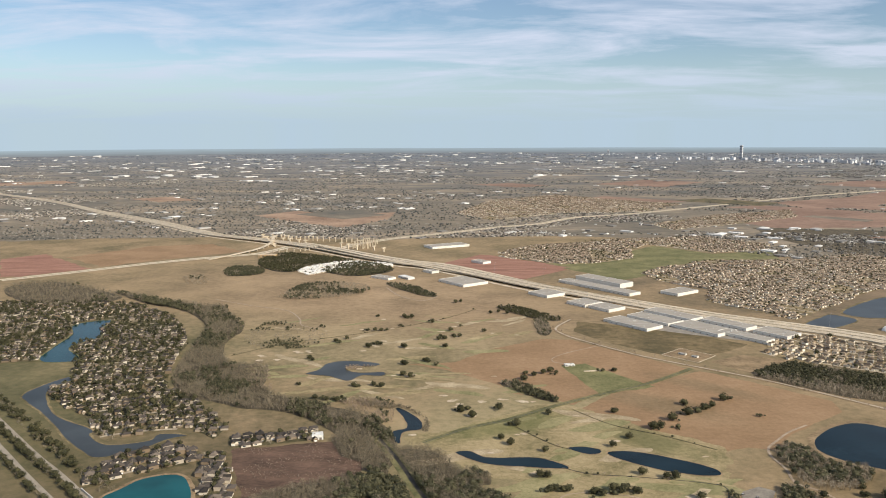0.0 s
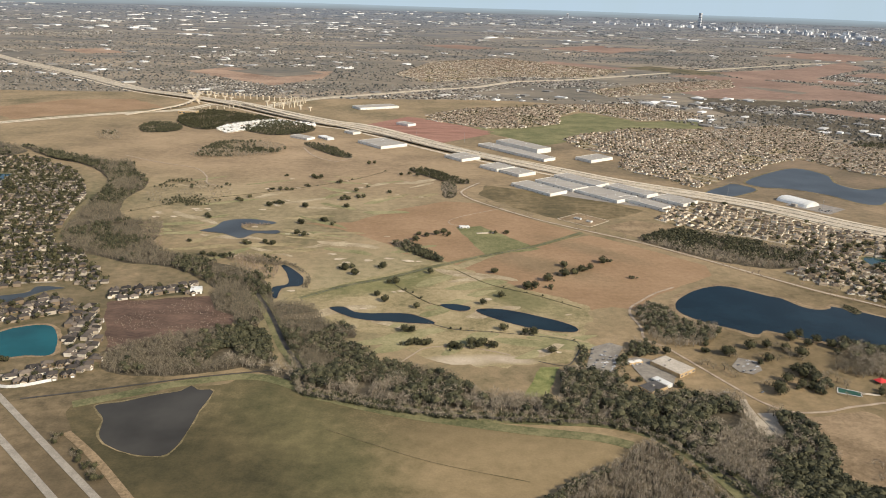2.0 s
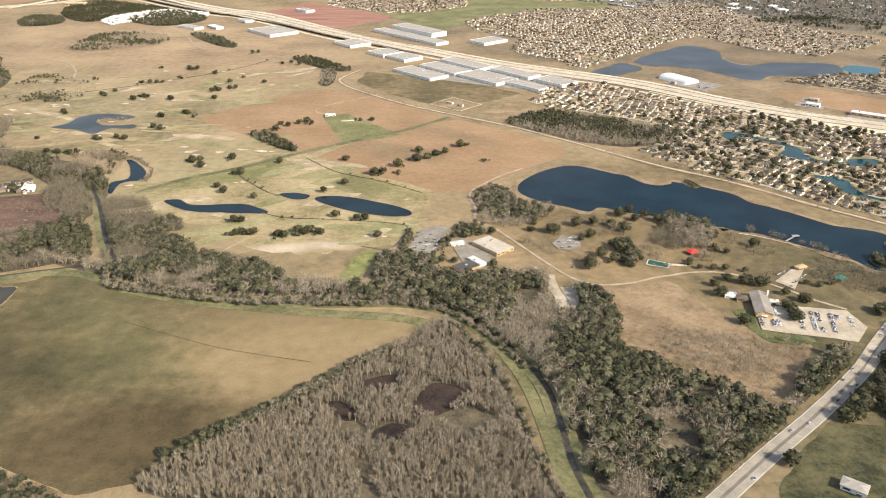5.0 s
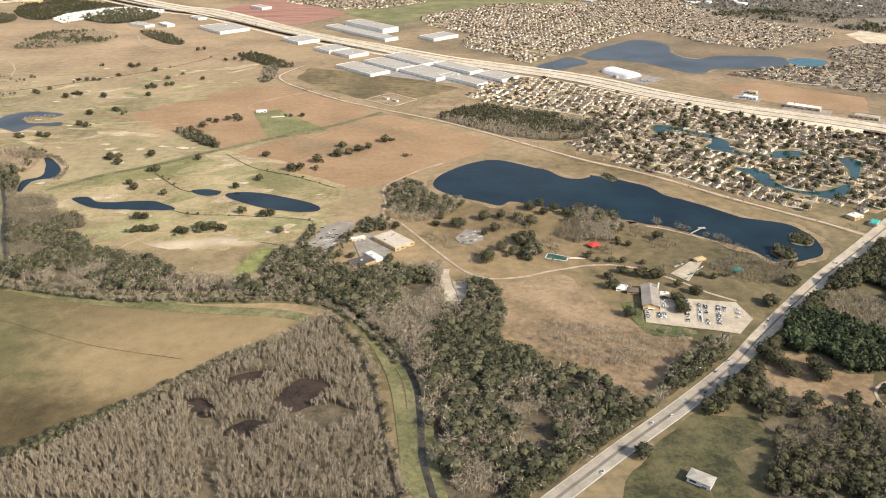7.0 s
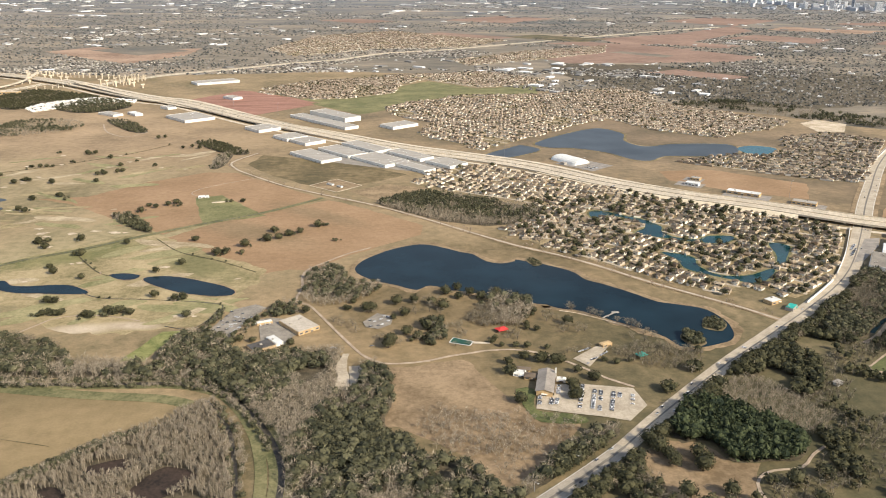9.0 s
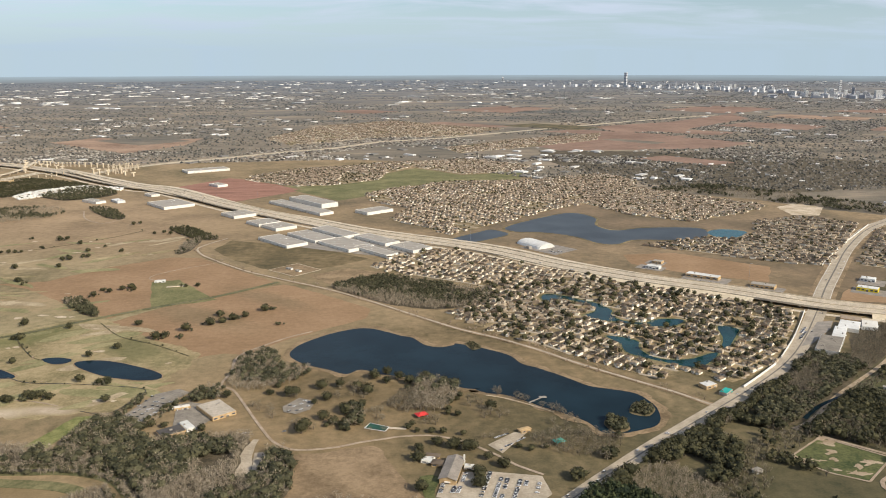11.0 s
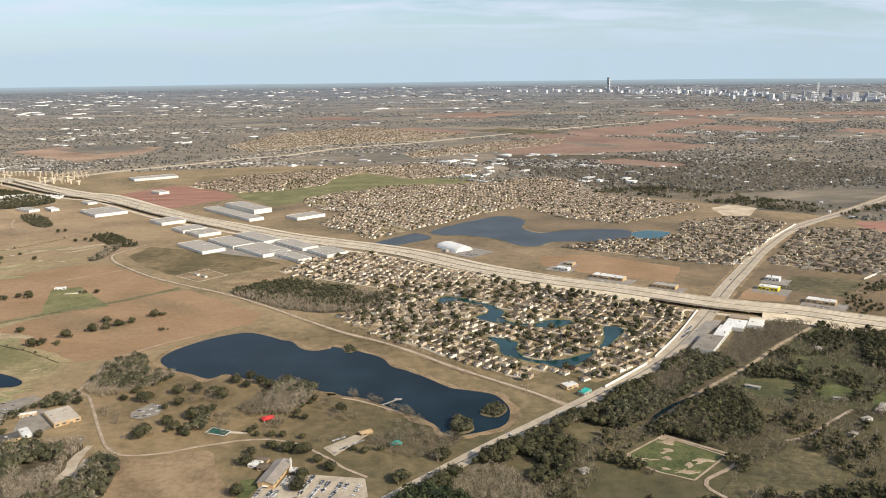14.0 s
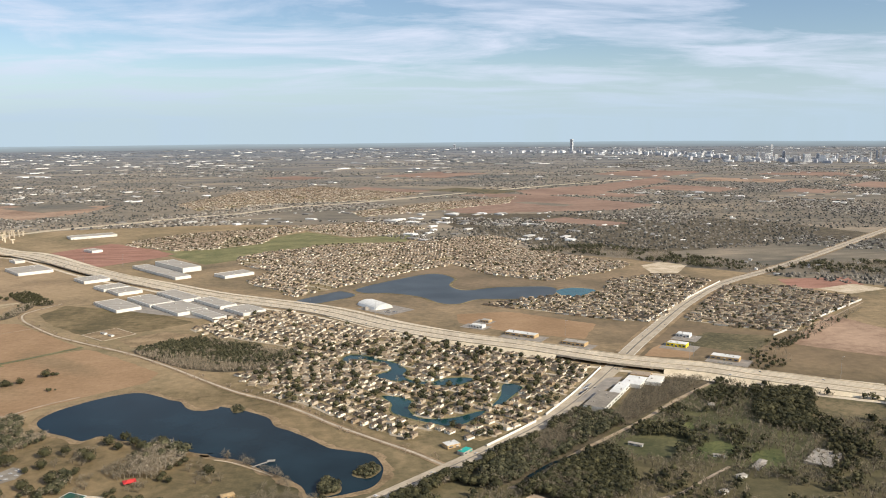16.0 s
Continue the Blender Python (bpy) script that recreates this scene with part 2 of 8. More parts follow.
M_ROADGREY = material("grey_concrete", (0.265, 0.23, 0.178), (0.385, 0.335, 0.262), 0.25, 3)
M_TRACK = material("worn_concrete", (0.39, 0.335, 0.26), (0.54, 0.465, 0.365), 0.2, 3)
M_LOT = material("worn_lot_paving", (0.19, 0.165, 0.13), (0.31, 0.27, 0.215), 0.25, 3)
M_ASPHALT = material("asphalt", (0.055, 0.05, 0.045), (0.11, 0.10, 0.09), 0.4, 3)
M_GREY = material("tarred_median", (0.14, 0.12, 0.097), (0.21, 0.185, 0.15), 0.4, 3)
M_DIRT = material("dirt_track", (0.28, 0.21, 0.14), (0.46, 0.36, 0.26), 0.3, 3)
M_PAINT = material("line_paint", (0.6, 0.58, 0.52), (0.8, 0.78, 0.72), 0.6, 3)
M_WATER = water("lake_water", (0.010, 0.022, 0.029), shine=0.09)
M_LAGOON = water("lagoon_water", (0.012, 0.046, 0.048), 0.12)
M_MUDDY = water("muddy_water", (0.055, 0.05, 0.041), 0.25, shine=0.1)
M_TEAL = water("teal_water", (0.010, 0.080, 0.086), 0.15)
M_POND = water("grey_pond_water", (0.055, 0.062, 0.064), 0.3, shine=0.10)
M_BARK = material("pale_bark", (0.15, 0.12, 0.082), (0.45, 0.375, 0.27), 0.12, 3, vary=0.5, stops=(0.25, 0.75))
M_BARKRED = material("rusty_twigs", (0.19, 0.14, 0.10), (0.44, 0.34, 0.25), 0.2, 3, vary=0.5)
M_LEAF = material("evergreen_leaves", (0.026, 0.028, 0.014), (0.115, 0.106, 0.056), 0.15, 3, vary=0.5, stops=(0.25, 0.75))
M_LEAFDARK = material("dark_oak_leaves", (0.024, 0.025, 0.011), (0.088, 0.080, 0.037), 0.15, 3, vary=0.5, stops=(0.25, 0.75))
M_BARKDARK = material("brown_bark", (0.085, 0.069, 0.044), (0.31, 0.258, 0.178), 0.10, 3, vary=0.5, stops=(0.25, 0.75))
M_MARSH = material("black_marsh_mud", (0.018, 0.014, 0.011), (0.06, 0.04, 0.029), 0.15, 3, rough=0.95)
M_ROOFDARK = material("brown_shingle_roof", (0.035, 0.03, 0.025), (0.20, 0.16, 0.122), 0.3, 3, vary=0.8, mid=(0.085, 0.07, 0.058), stops=(0.12, 0.88))
M_TRUNK = material("trunk_bark", (0.06, 0.045, 0.03), (0.16, 0.12, 0.09), 0.5, 3)
M_PINE = material("pine_needles", (0.014, 0.022, 0.010), (0.07, 0.082, 0.034), 0.15, 3, vary=0.5, stops=(0.25, 0.75))
M_TEE = material("mown_tee_grass", (0.12, 0.135, 0.04), (0.27, 0.255, 0.095), 0.3, 3)
# farther treetops fade to blue-grey: distance haze put into their colour
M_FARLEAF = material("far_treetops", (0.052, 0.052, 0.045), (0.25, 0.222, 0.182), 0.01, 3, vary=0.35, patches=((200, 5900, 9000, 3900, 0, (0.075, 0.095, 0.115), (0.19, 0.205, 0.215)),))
M_ROOF = material("shingle_roof", (0.052, 0.042, 0.032), (0.38, 0.30, 0.205), 0.3, 3, vary=0.8, mid=(0.155, 0.116, 0.080), stops=(0.12, 0.88))
M_ROOFTAN = material("tan_roof", (0.085, 0.063, 0.044), (0.37, 0.285, 0.20), 0.3, 3, vary=0.8, stops=(0.15, 0.85))
M_WALL = material("house_wall", (0.32, 0.24, 0.155), (0.86, 0.79, 0.65), 0.3, 3, vary=0.85, stops=(0.2, 0.78))
M_WALLBROWN = material("brick_wall", (0.21, 0.155, 0.10), (0.80, 0.72, 0.58), 0.3, 3, vary=0.85, stops=(0.32, 1.0))
M_WHITE = material("white_panel", (0.58, 0.56, 0.50), (0.78, 0.76, 0.70), 0.08, 3, rough=0.6)
M_CREAM = material("cream_panel", (0.66, 0.62, 0.53), (0.80, 0.76, 0.67), 0.1, 3, rough=0.7)
M_METALROOF = material("grey_roof_sheet", (0.31, 0.275, 0.225), (0.42, 0.375, 0.31), 0.08, 4, rough=0.75, stretch=(1, 6, 1), turn=50)
M_GLASS = material("dark_glazing", (0.03, 0.04, 0.05), (0.07, 0.08, 0.09), 0.3, 3, rough=0.15, spec=0.5)
M_TOWER = material("tower_wall", (0.36, 0.37, 0.39), (0.74, 0.73, 0.70), 0.02, 3, vary=0.85, stops=(0.2, 0.8))
M_FARROOF = material("far_roofs", (0.11, 0.096, 0.08), (0.56, 0.51, 0.43), 0.02, 3, vary=0.85, stops=(0.32, 0.92))
M_FARSHED = material("far_pale_roofs", (0.22, 0.205, 0.18), (0.84, 0.81, 0.75), 0.02, 3, vary=0.85, stops=(0.3, 0.8))
M_RED = material("red_canopy", (0.50, 0.03, 0.03), (0.65, 0.06, 0.05), 0.4, 3, rough=0.6)
M_TEALROOF = material("teal_roof", (0.02, 0.30, 0.24), (0.04, 0.42, 0.34), 0.4, 3, rough=0.6)
M_YELLOW = material("yellow_panel", (0.72, 0.55, 0.03), (0.85, 0.66, 0.05), 0.4, 3, rough=0.6)
M_BRICK = material("tan_brick", (0.40, 0.26, 0.13), (0.58, 0.42, 0.22), 0.8, 3)
M_CARPAINT = material("car_paint", (0.02, 0.02, 0.025), (0.75, 0.74, 0.72), 0.01, 3, rough=0.35, vary=0.97, stops=(0.25, 0.7), spec=0.5)
M_RUBBER = material("tyre_rubber", (0.015, 0.015, 0.015), (0.03, 0.03, 0.03), 1, 3)
M_STEEL = material("galvanised_steel", (0.30, 0.30, 0.30), (0.45, 0.45, 0.45), 1, 3, rough=0.5, metal=0.4)

# ---- geometry helpers ----
rng = np.random.default_rng(7)


def tri_mesh(name, verts, tris, slots=None):
    """A mesh of triangles from arrays."""
    me = bpy.data.meshes.new(name)
    verts, tris = np.asarray(verts, np.float32), np.asarray(tris, np.int32)
    me.vertices.add(len(verts))
    me.vertices.foreach_set("co", verts.ravel())
    me.loops.add(tris.size)
    me.loops.foreach_set("vertex_index", tris.ravel())
    me.polygons.add(len(tris))
    me.polygons.foreach_set("loop_start", np.arange(0, tris.size, 3, dtype=np.int32))
    if slots is not None:
        me.polygons.foreach_set("material_index", np.asarray(slots, np.int32))
    me.update(calc_edges=True)
    me.shade_flat()
    return me


def part(name, me, mat, parent=None, label="", m=None):
    """Links a mesh (or a bmesh) as one object, under a thing where parent is given."""
    if isinstance(me, bmesh.types.BMesh):
        bm, me = me, bpy.data.meshes.new(name)
        bm.to_mesh(me)
        bm.free()
    for one in mat if isinstance(mat, (list, tuple)) else (mat,):
        if one and one.name not in me.materials:
            me.materials.append(one)
    ob = new(name, me)
    if m is not None:
        ob.matrix_basis = m
    if parent:
        ob.parent = parent
    if label:
        tagged(ob, label)
    return ob


def smooth_ring(points, step=2.0, rough=0.0, closed=True):
    """A curve through the points, with an uneven line."""
    p = np.array(points, float)
    n, out = len(p), []
    for i in range(n if closed else n - 1):
        a, b, c, d = (p[(i + k) % n] if closed else p[min(max(i + k, 0), n - 1)] for k in (-1, 0, 1, 2))
        many = max(2, int(np.linalg.norm(c - b) / step))
        for t in np.arange(many) / many:
            out.append(0.5 * (2 * b + (c - a) * t + (2 * a - 5 * b + 4 * c - d) * t * t + (3 * b - a - 3 * c + d) * t ** 3))
    if not closed:
        out.append(p[-1])
    out = np.array(out)
    if rough:
        for q in out:
            v = noise.noise_vector((q[0] * 0.16, q[1] * 0.16, 3.1)) * rough + noise.noise_vector((q[0] * 0.6, q[1] * 0.6, 9.7)) * rough * 0.4
            q += v[0], v[1]
    return out


def edged(points, step=2.0, rough=0.6):
    """Straight sides between sharp corners, with a slightly uneven line."""
    p = np.array(points, float)
    out = [a + (b - a) * t for a, b in zip(p, np.roll(p, -1, 0)) for t in np.arange(max(1, int(np.linalg.norm(b - a) / step))) / max(1, int(np.linalg.norm(b - a) / step))]
    for q in out:
        v = noise.noise_vector((q[0] * 0.12, q[1] * 0.12, 3.1)) * rough + noise.noise_vector((q[0] * 0.6, q[1] * 0.6, 9.7)) * rough * 0.4
        q += v[0], v[1]
    return np.array(out)


def grown(points, by):
    """The outline, pushed outwards."""
    p = np.asarray(points, float)
    edge = np.roll(p, -1, 0) - np.roll(p, 1, 0)
    out = np.stack([edge[:, 1], -edge[:, 0]], 1) / (np.linalg.norm(edge, axis=1, keepdims=True) + 1e-9)
    x, y = p.T
    if (x * np.roll(y, -1) - y * np.roll(x, -1)).sum() < 0:
        out = -out
    return p + by * out


def inside(xy, poly):
    x, y = np.asarray(xy, float).T
    hit = np.zeros(len(x), bool)
    for (x0, y0), (x1, y1) in zip(poly, np.roll(poly, -1, 0)):
        cross = (y0 > y) != (y1 > y)
        hit ^= cross & (x < (x1 - x0) * (y - y0) / (y1 - y0 + 1e-12) + x0)
    return hit


def near_line(xy, line, d):
    xy, line = np.asarray(xy, float), np.asarray(line, float)
    close = np.zeros(len(xy), bool)
    for a, b in zip(line[:-1], line[1:]):
        t = np.clip(((xy - a) @ (b - a)) / ((b - a) @ (b - a) + 1e-9), 0, 1)
        close |= np.linalg.norm(xy - a - t[:, None] * (b - a), axis=1) < d
    return close


LAID, TOPS = [], []


def level(z):
    """The height of the next layer on the ground; each lies a little over the last."""
    LAID.append(z)
    TOPS.append(0.35 * z + 0.0003 * len(LAID))
    return TOPS[-1]


def sheet(name, outline, z, mat, label, category, kind="structure", at=None):
    """A piece of ground or water with the given outline, in its layer or at a given height."""
    z = level(z) if at is None else at
    bm = bmesh.new()
    face = bm.faces.new([bm.verts.new((x, y, z)) for x, y in outline])
    if face.calc_area() and face.normal.z < 0:
        face.normal_flip()
    face.normal_update()
    if face.normal.z < 0:
        face.normal_flip()
    bmesh.ops.triangulate(bm, faces=bm.faces[:])
    return tagged(part(name, bm, mat), label, category, kind=kind)


def ribbon(points, width, z, thick=0.0, shift=0.0):
    """The vertices and triangles of a strip along a line, with sides where thick."""
    p = np.asarray(points, float)
    way = np.gradient(p, axis=0)
    side = np.stack([way[:, 1], -way[:, 0]], 1) / (np.linalg.norm(way, axis=1, keepdims=True) + 1e-9)
    z = np.broadcast_to(z, len(p))[:, None]
    width = (np.linspace(width[0], width[1], len(p)) if isinstance(width, tuple) else np.full(len(p), width))[:, None]
    left, right = p + side * (shift - width / 2), p + side * (shift + width / 2)
    rows = [np.hstack([left, z]), np.hstack([right, z])]
    if thick:
        rows = [np.hstack([left, z - thick]), *rows, np.hstack([right, z - thick])]
    k, n = len(rows), len(p)
    v = np.stack(rows, 1).reshape(-1, 3)
    f = []
    for i in range(n - 1):
        for j in range(k - 1):
            a = i * k + j
            f += [(a, a + 1, a + k), (a + 1, a + k + 1, a + k)]
    return v, np.array(f)


def merged(pieces):
    vs, fs, n = [], [], 0
    for v, f in pieces:
        vs.append(v), fs.append(np.asarray(f) + n)
        n += len(v)
    return np.vstack(vs), np.vstack(fs)


def box(w, d, h, z0=0.0, x0=0.0, y0=0.0):
    x, y = w / 2, d / 2
    v = np.array([(sx * x + x0, sy * y + y0, z) for z in (z0, z0 + h) for sx, sy in ((-1, -1), (1, -1), (1, 1), (-1, 1))])
    f = [(0, 1, 5), (0, 5, 4), (1, 2, 6), (1, 6, 5), (2, 3, 7), (2, 7, 6), (3, 0, 4), (3, 4, 7), (4, 5, 6), (4, 6, 7), (0, 2, 1), (0, 3, 2)]
    return v, np.array(f)


def hip(w, d, z0, rise, x0=0.0, y0=0.0, over=0.12):
    """A hipped roof with a thin eave."""
    x, y = w / 2 + over, d / 2 + over
    r = max(x - y, 0.05)
    v = np.array([(-x, -y, z0), (x, -y, z0), (x, y, z0), (-x, y, z0), (-r, 0, z0 + rise), (r, 0, z0 + rise)]) + (x0, y0, 0)
    return v, np.array([(0, 1, 5), (0, 5, 4), (1, 2, 5), (2, 3, 4), (2, 4, 5), (3, 0, 4), (0, 2, 1), (0, 3, 2)])


def scattered(templates, xy, size, turn=None, z=0.0, squash=None):
    """Many copies of small shapes as one set of triangles."""
    n = len(xy)
    size = np.broadcast_to(size, n)
    turn = rng.uniform(0, 2 * np.pi, n) if turn is None else turn
    tall = np.ones(n) if squash is None else squash
    kind = rng.integers(0, len(templates), n)
    pieces = []
    for k, (v, f) in enumerate(templates):
        i = np.nonzero(kind == k)[0]
        if not len(i):
            continue
        c, s = np.cos(turn[i])[:, None], np.sin(turn[i])[:, None]
        q = np.stack([c * v[:, 0] - s * v[:, 1], s * v[:, 0] + c * v[:, 1], v[:, 2] * tall[i][:, None]], -1) * size[i][:, None, None]
        q[..., :2] += np.asarray(xy)[i][:, None, :]
        q[..., 2] += z
        pieces.append((q.reshape(-1, 3), (f[None] + (np.arange(len(i)) * len(v))[:, None, None]).reshape(-1, 3)))
    return merged(pieces)


def dots(poly, spacing, jitter=0.5):
    """Uneven points, about spacing apart, inside an outline."""
    p = np.asarray(poly)
    (x0, y0), (x1, y1) = p.min(0), p.max(0)
    g = np.stack(np.meshgrid(np.arange(x0, x1, spacing), np.arange(y0, y1, spacing)), -1).reshape(-1, 2)
    g = g + rng.uniform(-jitter, jitter, g.shape) * spacing
    return g[inside(g, p)]


# ---- plan: outlines in metres ----
lake = [(128.2, 275.5), (130.0, 284.7), (137.7, 294.8), (147.1, 302.1), (155.9, 304.1), (165.4, 297.5), (169.3, 293.9), (173.8, 291.2), (177.6, 283.0), (183.3, 279.9), (189.0, 281.9), (189.5, 283.6), (198.8, 278.1), (207.8, 269.9), (211.1, 261.2), (217.1, 255.3), (224.1, 247.1), (229.9, 239.3), (235.8, 236.4), (243.2, 232.2), (246.4, 224.4), (246.1, 216.3), (243.2, 208.9), (237.3, 205.9), (230.8, 203.9), (225.5, 205.3), (223.5, 210.9), (219.1, 217.0), (214.3, 221.5), (209.4, 226.0), (202.6, 233.1), (195.6, 236.0), (192.0, 239.8), (194.7, 239.4), (189.8, 239.9), (182.3, 244.4), (170.7, 250.5), (162.8, 254.0), (154.6, 259.1), (149.9, 255.3), (142.8, 260.2), (133.9, 266.5)]
golf_pond_2 = [(52.8, 273.0), (58.9, 275.2), (67.3, 272.7), (73.7, 269.3), (81.5, 264.3), (86.8, 259.3), (86.6, 255.2), (80.8, 254.6), (72.9, 256.8), (66.1, 260.1), (57.3, 266.8)]
golf_pond_1 = [(-0.7, 273.1), (4.3, 274.2), (9.8, 268.9), (19.2, 268.7), (28.5, 268.4), (37.5, 260.8), (33.9, 259.6), (20.1, 261.2), (10.8, 262.7), (3.5, 267.9)]
golf_pond_3 = [(39.6, 277.4), (44.7, 278.9), (50.6, 276.2), (49.8, 272.8), (44.4, 272.8)]
islet_pond = [(-71.7, 367.1), (-67.1, 373.5), (-64.2, 384.8), (-54.2, 389.4), (-39.3, 384.6), (-42.0, 380.0), (-53.1, 380.1), (-53.8, 373.4), (-46.6, 369.0), (-35.5, 370.2), (-36.0, 364.6), (-45.5, 364.7), (-50.5, 356.5), (-60.6, 363.6)]
creek_pool = [(-25.7, 319.3), (-22.1, 317.5), (-14.7, 304.5), (-14.3, 295.5), (-17.9, 294.1), (-21.2, 291.3), (-21.3, 281.5), (-23.1, 282.9), (-24.6, 292.8), (-19.6, 297.0), (-21.5, 307.8)]
field_pond = [(-55.9, 198.0), (-49.8, 200.2), (-42.0, 204.6), (-35.5, 207.4), (-33.5, 210.5), (-31.0, 208.3), (-26.4, 207.4), (-27.3, 195.7), (-27.6, 183.5), (-29.5, 174.5), (-35.1, 173.4), (-42.6, 176.1), (-48.6, 181.7), (-51.6, 191.6)]
teal_pond = [(-109.9, 233.8), (-107.3, 241.1), (-101.6, 250.0), (-90.4, 251.2), (-81.6, 231.1), (-90.4, 228.5), (-100.3, 224.8)]
west_lake = [(-210.9, 390.4), (-215.2, 412.3), (-218.8, 441.1), (-227.6, 459.3), (-226.5, 469.0), (-212.3, 476.1), (-208.6, 454.8), (-200.7, 437.0), (-205.5, 424.3), (-206.3, 410.9), (-190.6, 390.6), (-201.3, 385.0)]
west_lagoon = [(-188.8, 333.7), (-187.4, 347.1), (-181.8, 360.4), (-177.7, 355.8), (-182.0, 343.3), (-174.6, 326.3), (-160.8, 307.8), (-140.2, 293.3), (-138.3, 287.4), (-127.7, 278.1), (-113.8, 282.0), (-112.2, 288.9), (-101.7, 287.9), (-107.5, 284.0), (-112.8, 275.8), (-125.3, 266.6), (-134.2, 272.7), (-145.0, 283.5), (-154.4, 295.1), (-169.2, 312.2), (-180.9, 323.8)]
far_pond = [(240.3, 502.7), (266.9, 531.6), (293.6, 550.1), (305.4, 529.5), (299.5, 505.2), (307.9, 487.6), (330.4, 494.2), (363.5, 490.1), (356.7, 463.4), (333.8, 457.6), (311.0, 458.9), (297.5, 447.9), (287.7, 452.3), (278.0, 471.0), (260.9, 484.7), (245.0, 487.8)]
far_pond_annex = [(203.2, 469.1), (221.4, 489.1), (230.0, 495.3), (238.6, 481.7), (225.9, 467.8), (210.2, 458.8)]
far_teal_pond = [(364.3, 478.9), (376.5, 486.0), (388.2, 477.5), (380.4, 465.1), (366.9, 457.7), (362.8, 466.1)]
lagoon_1 = [(233.6, 343.4), (237.6, 347.5), (243.6, 344.5), (250.1, 337.1), (255.6, 332.2), (260.0, 321.4), (257.7, 313.9), (261.1, 306.0), (269.5, 303.2), (273.5, 306.4), (281.6, 307.4), (285.7, 305.1), (279.7, 298.5), (273.0, 298.2), (264.7, 301.2), (257.6, 305.6), (252.4, 308.1), (246.2, 313.2), (253.0, 321.4), (252.3, 329.7), (246.4, 336.7), (239.4, 339.7), (234.2, 334.7)]
lagoon_2 = [(296.9, 296.6), (303.5, 292.4), (299.0, 284.5), (292.3, 274.1), (288.0, 271.5), (292.9, 281.9)]
lagoon_3 = [(248.7, 288.3), (254.7, 286.0), (259.1, 280.8), (257.4, 273.3), (259.4, 264.4), (264.6, 261.0), (273.5, 261.5), (281.6, 266.3), (284.6, 266.0), (276.1, 255.7), (269.9, 253.7), (261.4, 259.4), (254.6, 265.7), (251.4, 270.4), (251.6, 280.0)]
field_a = [(-2.3, 387.7), (19.9, 415.4), (45.5, 433.7), (61.3, 431.9), (111.4, 375.5), (81.6, 346.7), (59.6, 338.7), (47.5, 324.4), (38.1, 334.3), (30.1, 346.2), (18.8, 340.6), (28.3, 337.4), (13.0, 356.3), (-5.7, 374.6), (-24.6, 383.6)]
field_b = [(49.9, 320.1), (70.6, 344.9), (114.4, 373.8), (128.0, 361.7), (156.8, 330.4), (154.8, 317.1), (137.9, 304.0), (120.3, 287.8), (113.1, 276.2), (104.3, 279.0), (94.0, 274.9), (75.4, 290.0), (56.9, 309.7)]
farm_green = [(60.6, 338.2), (49.5, 381.9), (61.6, 385.8), (87.2, 349.1)]
wh_field = [(64.6, 451.2), (70.8, 475.8), (92.8, 465.9), (120.9, 454.5), (153.7, 422.7), (135.2, 406.2), (123.8, 403.4), (102.8, 401.8), (79.9, 426.6)]
pad = [(103.2, 402.1), (116.1, 414.4), (129.3, 400.5), (117.2, 388.2)]
bare_lot = [(123.9, 389.5), (143.3, 402.9), (163.4, 392.8), (150.9, 382.9), (137.5, 370.2)]
golf = [(-19.6, 282.7), (0.2, 297.5), (28.4, 320.6), (48.2, 321.7), (73.5, 296.7), (94.5, 278.5), (89.9, 253.2), (85.8, 234.5), (65.1, 227.4), (39.4, 229.3), (21.3, 245.3), (5.0, 259.4)]
tee_green = [(62.4, 207.5), (70.2, 226.9), (76.2, 227.3), (69.3, 206.3)]
red_field = [(-15, 698), (19, 749), (53, 726), (93, 668), (79, 652), (45, 614), (-15, 687)]
green_far = [(86, 669), (134, 718), (174, 676), (151, 639), (126, 615)]
green_far2 = [(76, 694), (151, 734), (163, 771), (192, 807), (234, 753), (295, 772), (284, 719), (218, 715), (145, 648), (110, 659)]
levee = [(93.5, 187.8), (100.7, 177.2), (106.3, 164.0), (109.5, 149.2), (110.5, 132.5), (111.0, 118.4), (113.2, 112.4)]
big_field = [(-35.0, 209.3), (-24.9, 211.7), (-15.1, 216.7), (9.1, 204.5), (31.3, 195.4), (58.9, 188.9), (88.8, 180.6), (89.1, 176.7), (76.9, 167.7), (57.0, 151.8), (42.9, 136.8), (31.6, 126.2), (25.0, 122.9), (17.6, 121.0), (10.4, 124.0), (0.1, 129.1), (-10.4, 136.6), (-20.4, 143.2), (-29.6, 153.1), (-45.8, 172.6), (-54.4, 179.9), (-62.2, 198.0), (-48.6, 202.4)]
dark_field = [(-80.3, 274.1), (-69.4, 276.6), (-56.5, 280.3), (-42.6, 281.1), (-32.8, 264.2), (-32.6, 248.0), (-41.4, 243.0), (-53.9, 235.2), (-60.8, 224.1), (-70.7, 246.0)]
play_field = [(271.7, 186.5), (286.4, 197.8), (299.2, 184.5), (286.0, 172.6), (278.6, 177.5)]
park_field = [(136.4, 195.3), (145.8, 198.0), (160.4, 200.8), (165.2, 189.1), (170.9, 176.7), (174.2, 171.7), (185.3, 165.8), (180.0, 157.4), (163.1, 140.7), (158.7, 149.3), (147.6, 159.9), (137.6, 167.3), (129.7, 161.3), (136.3, 175.8)]
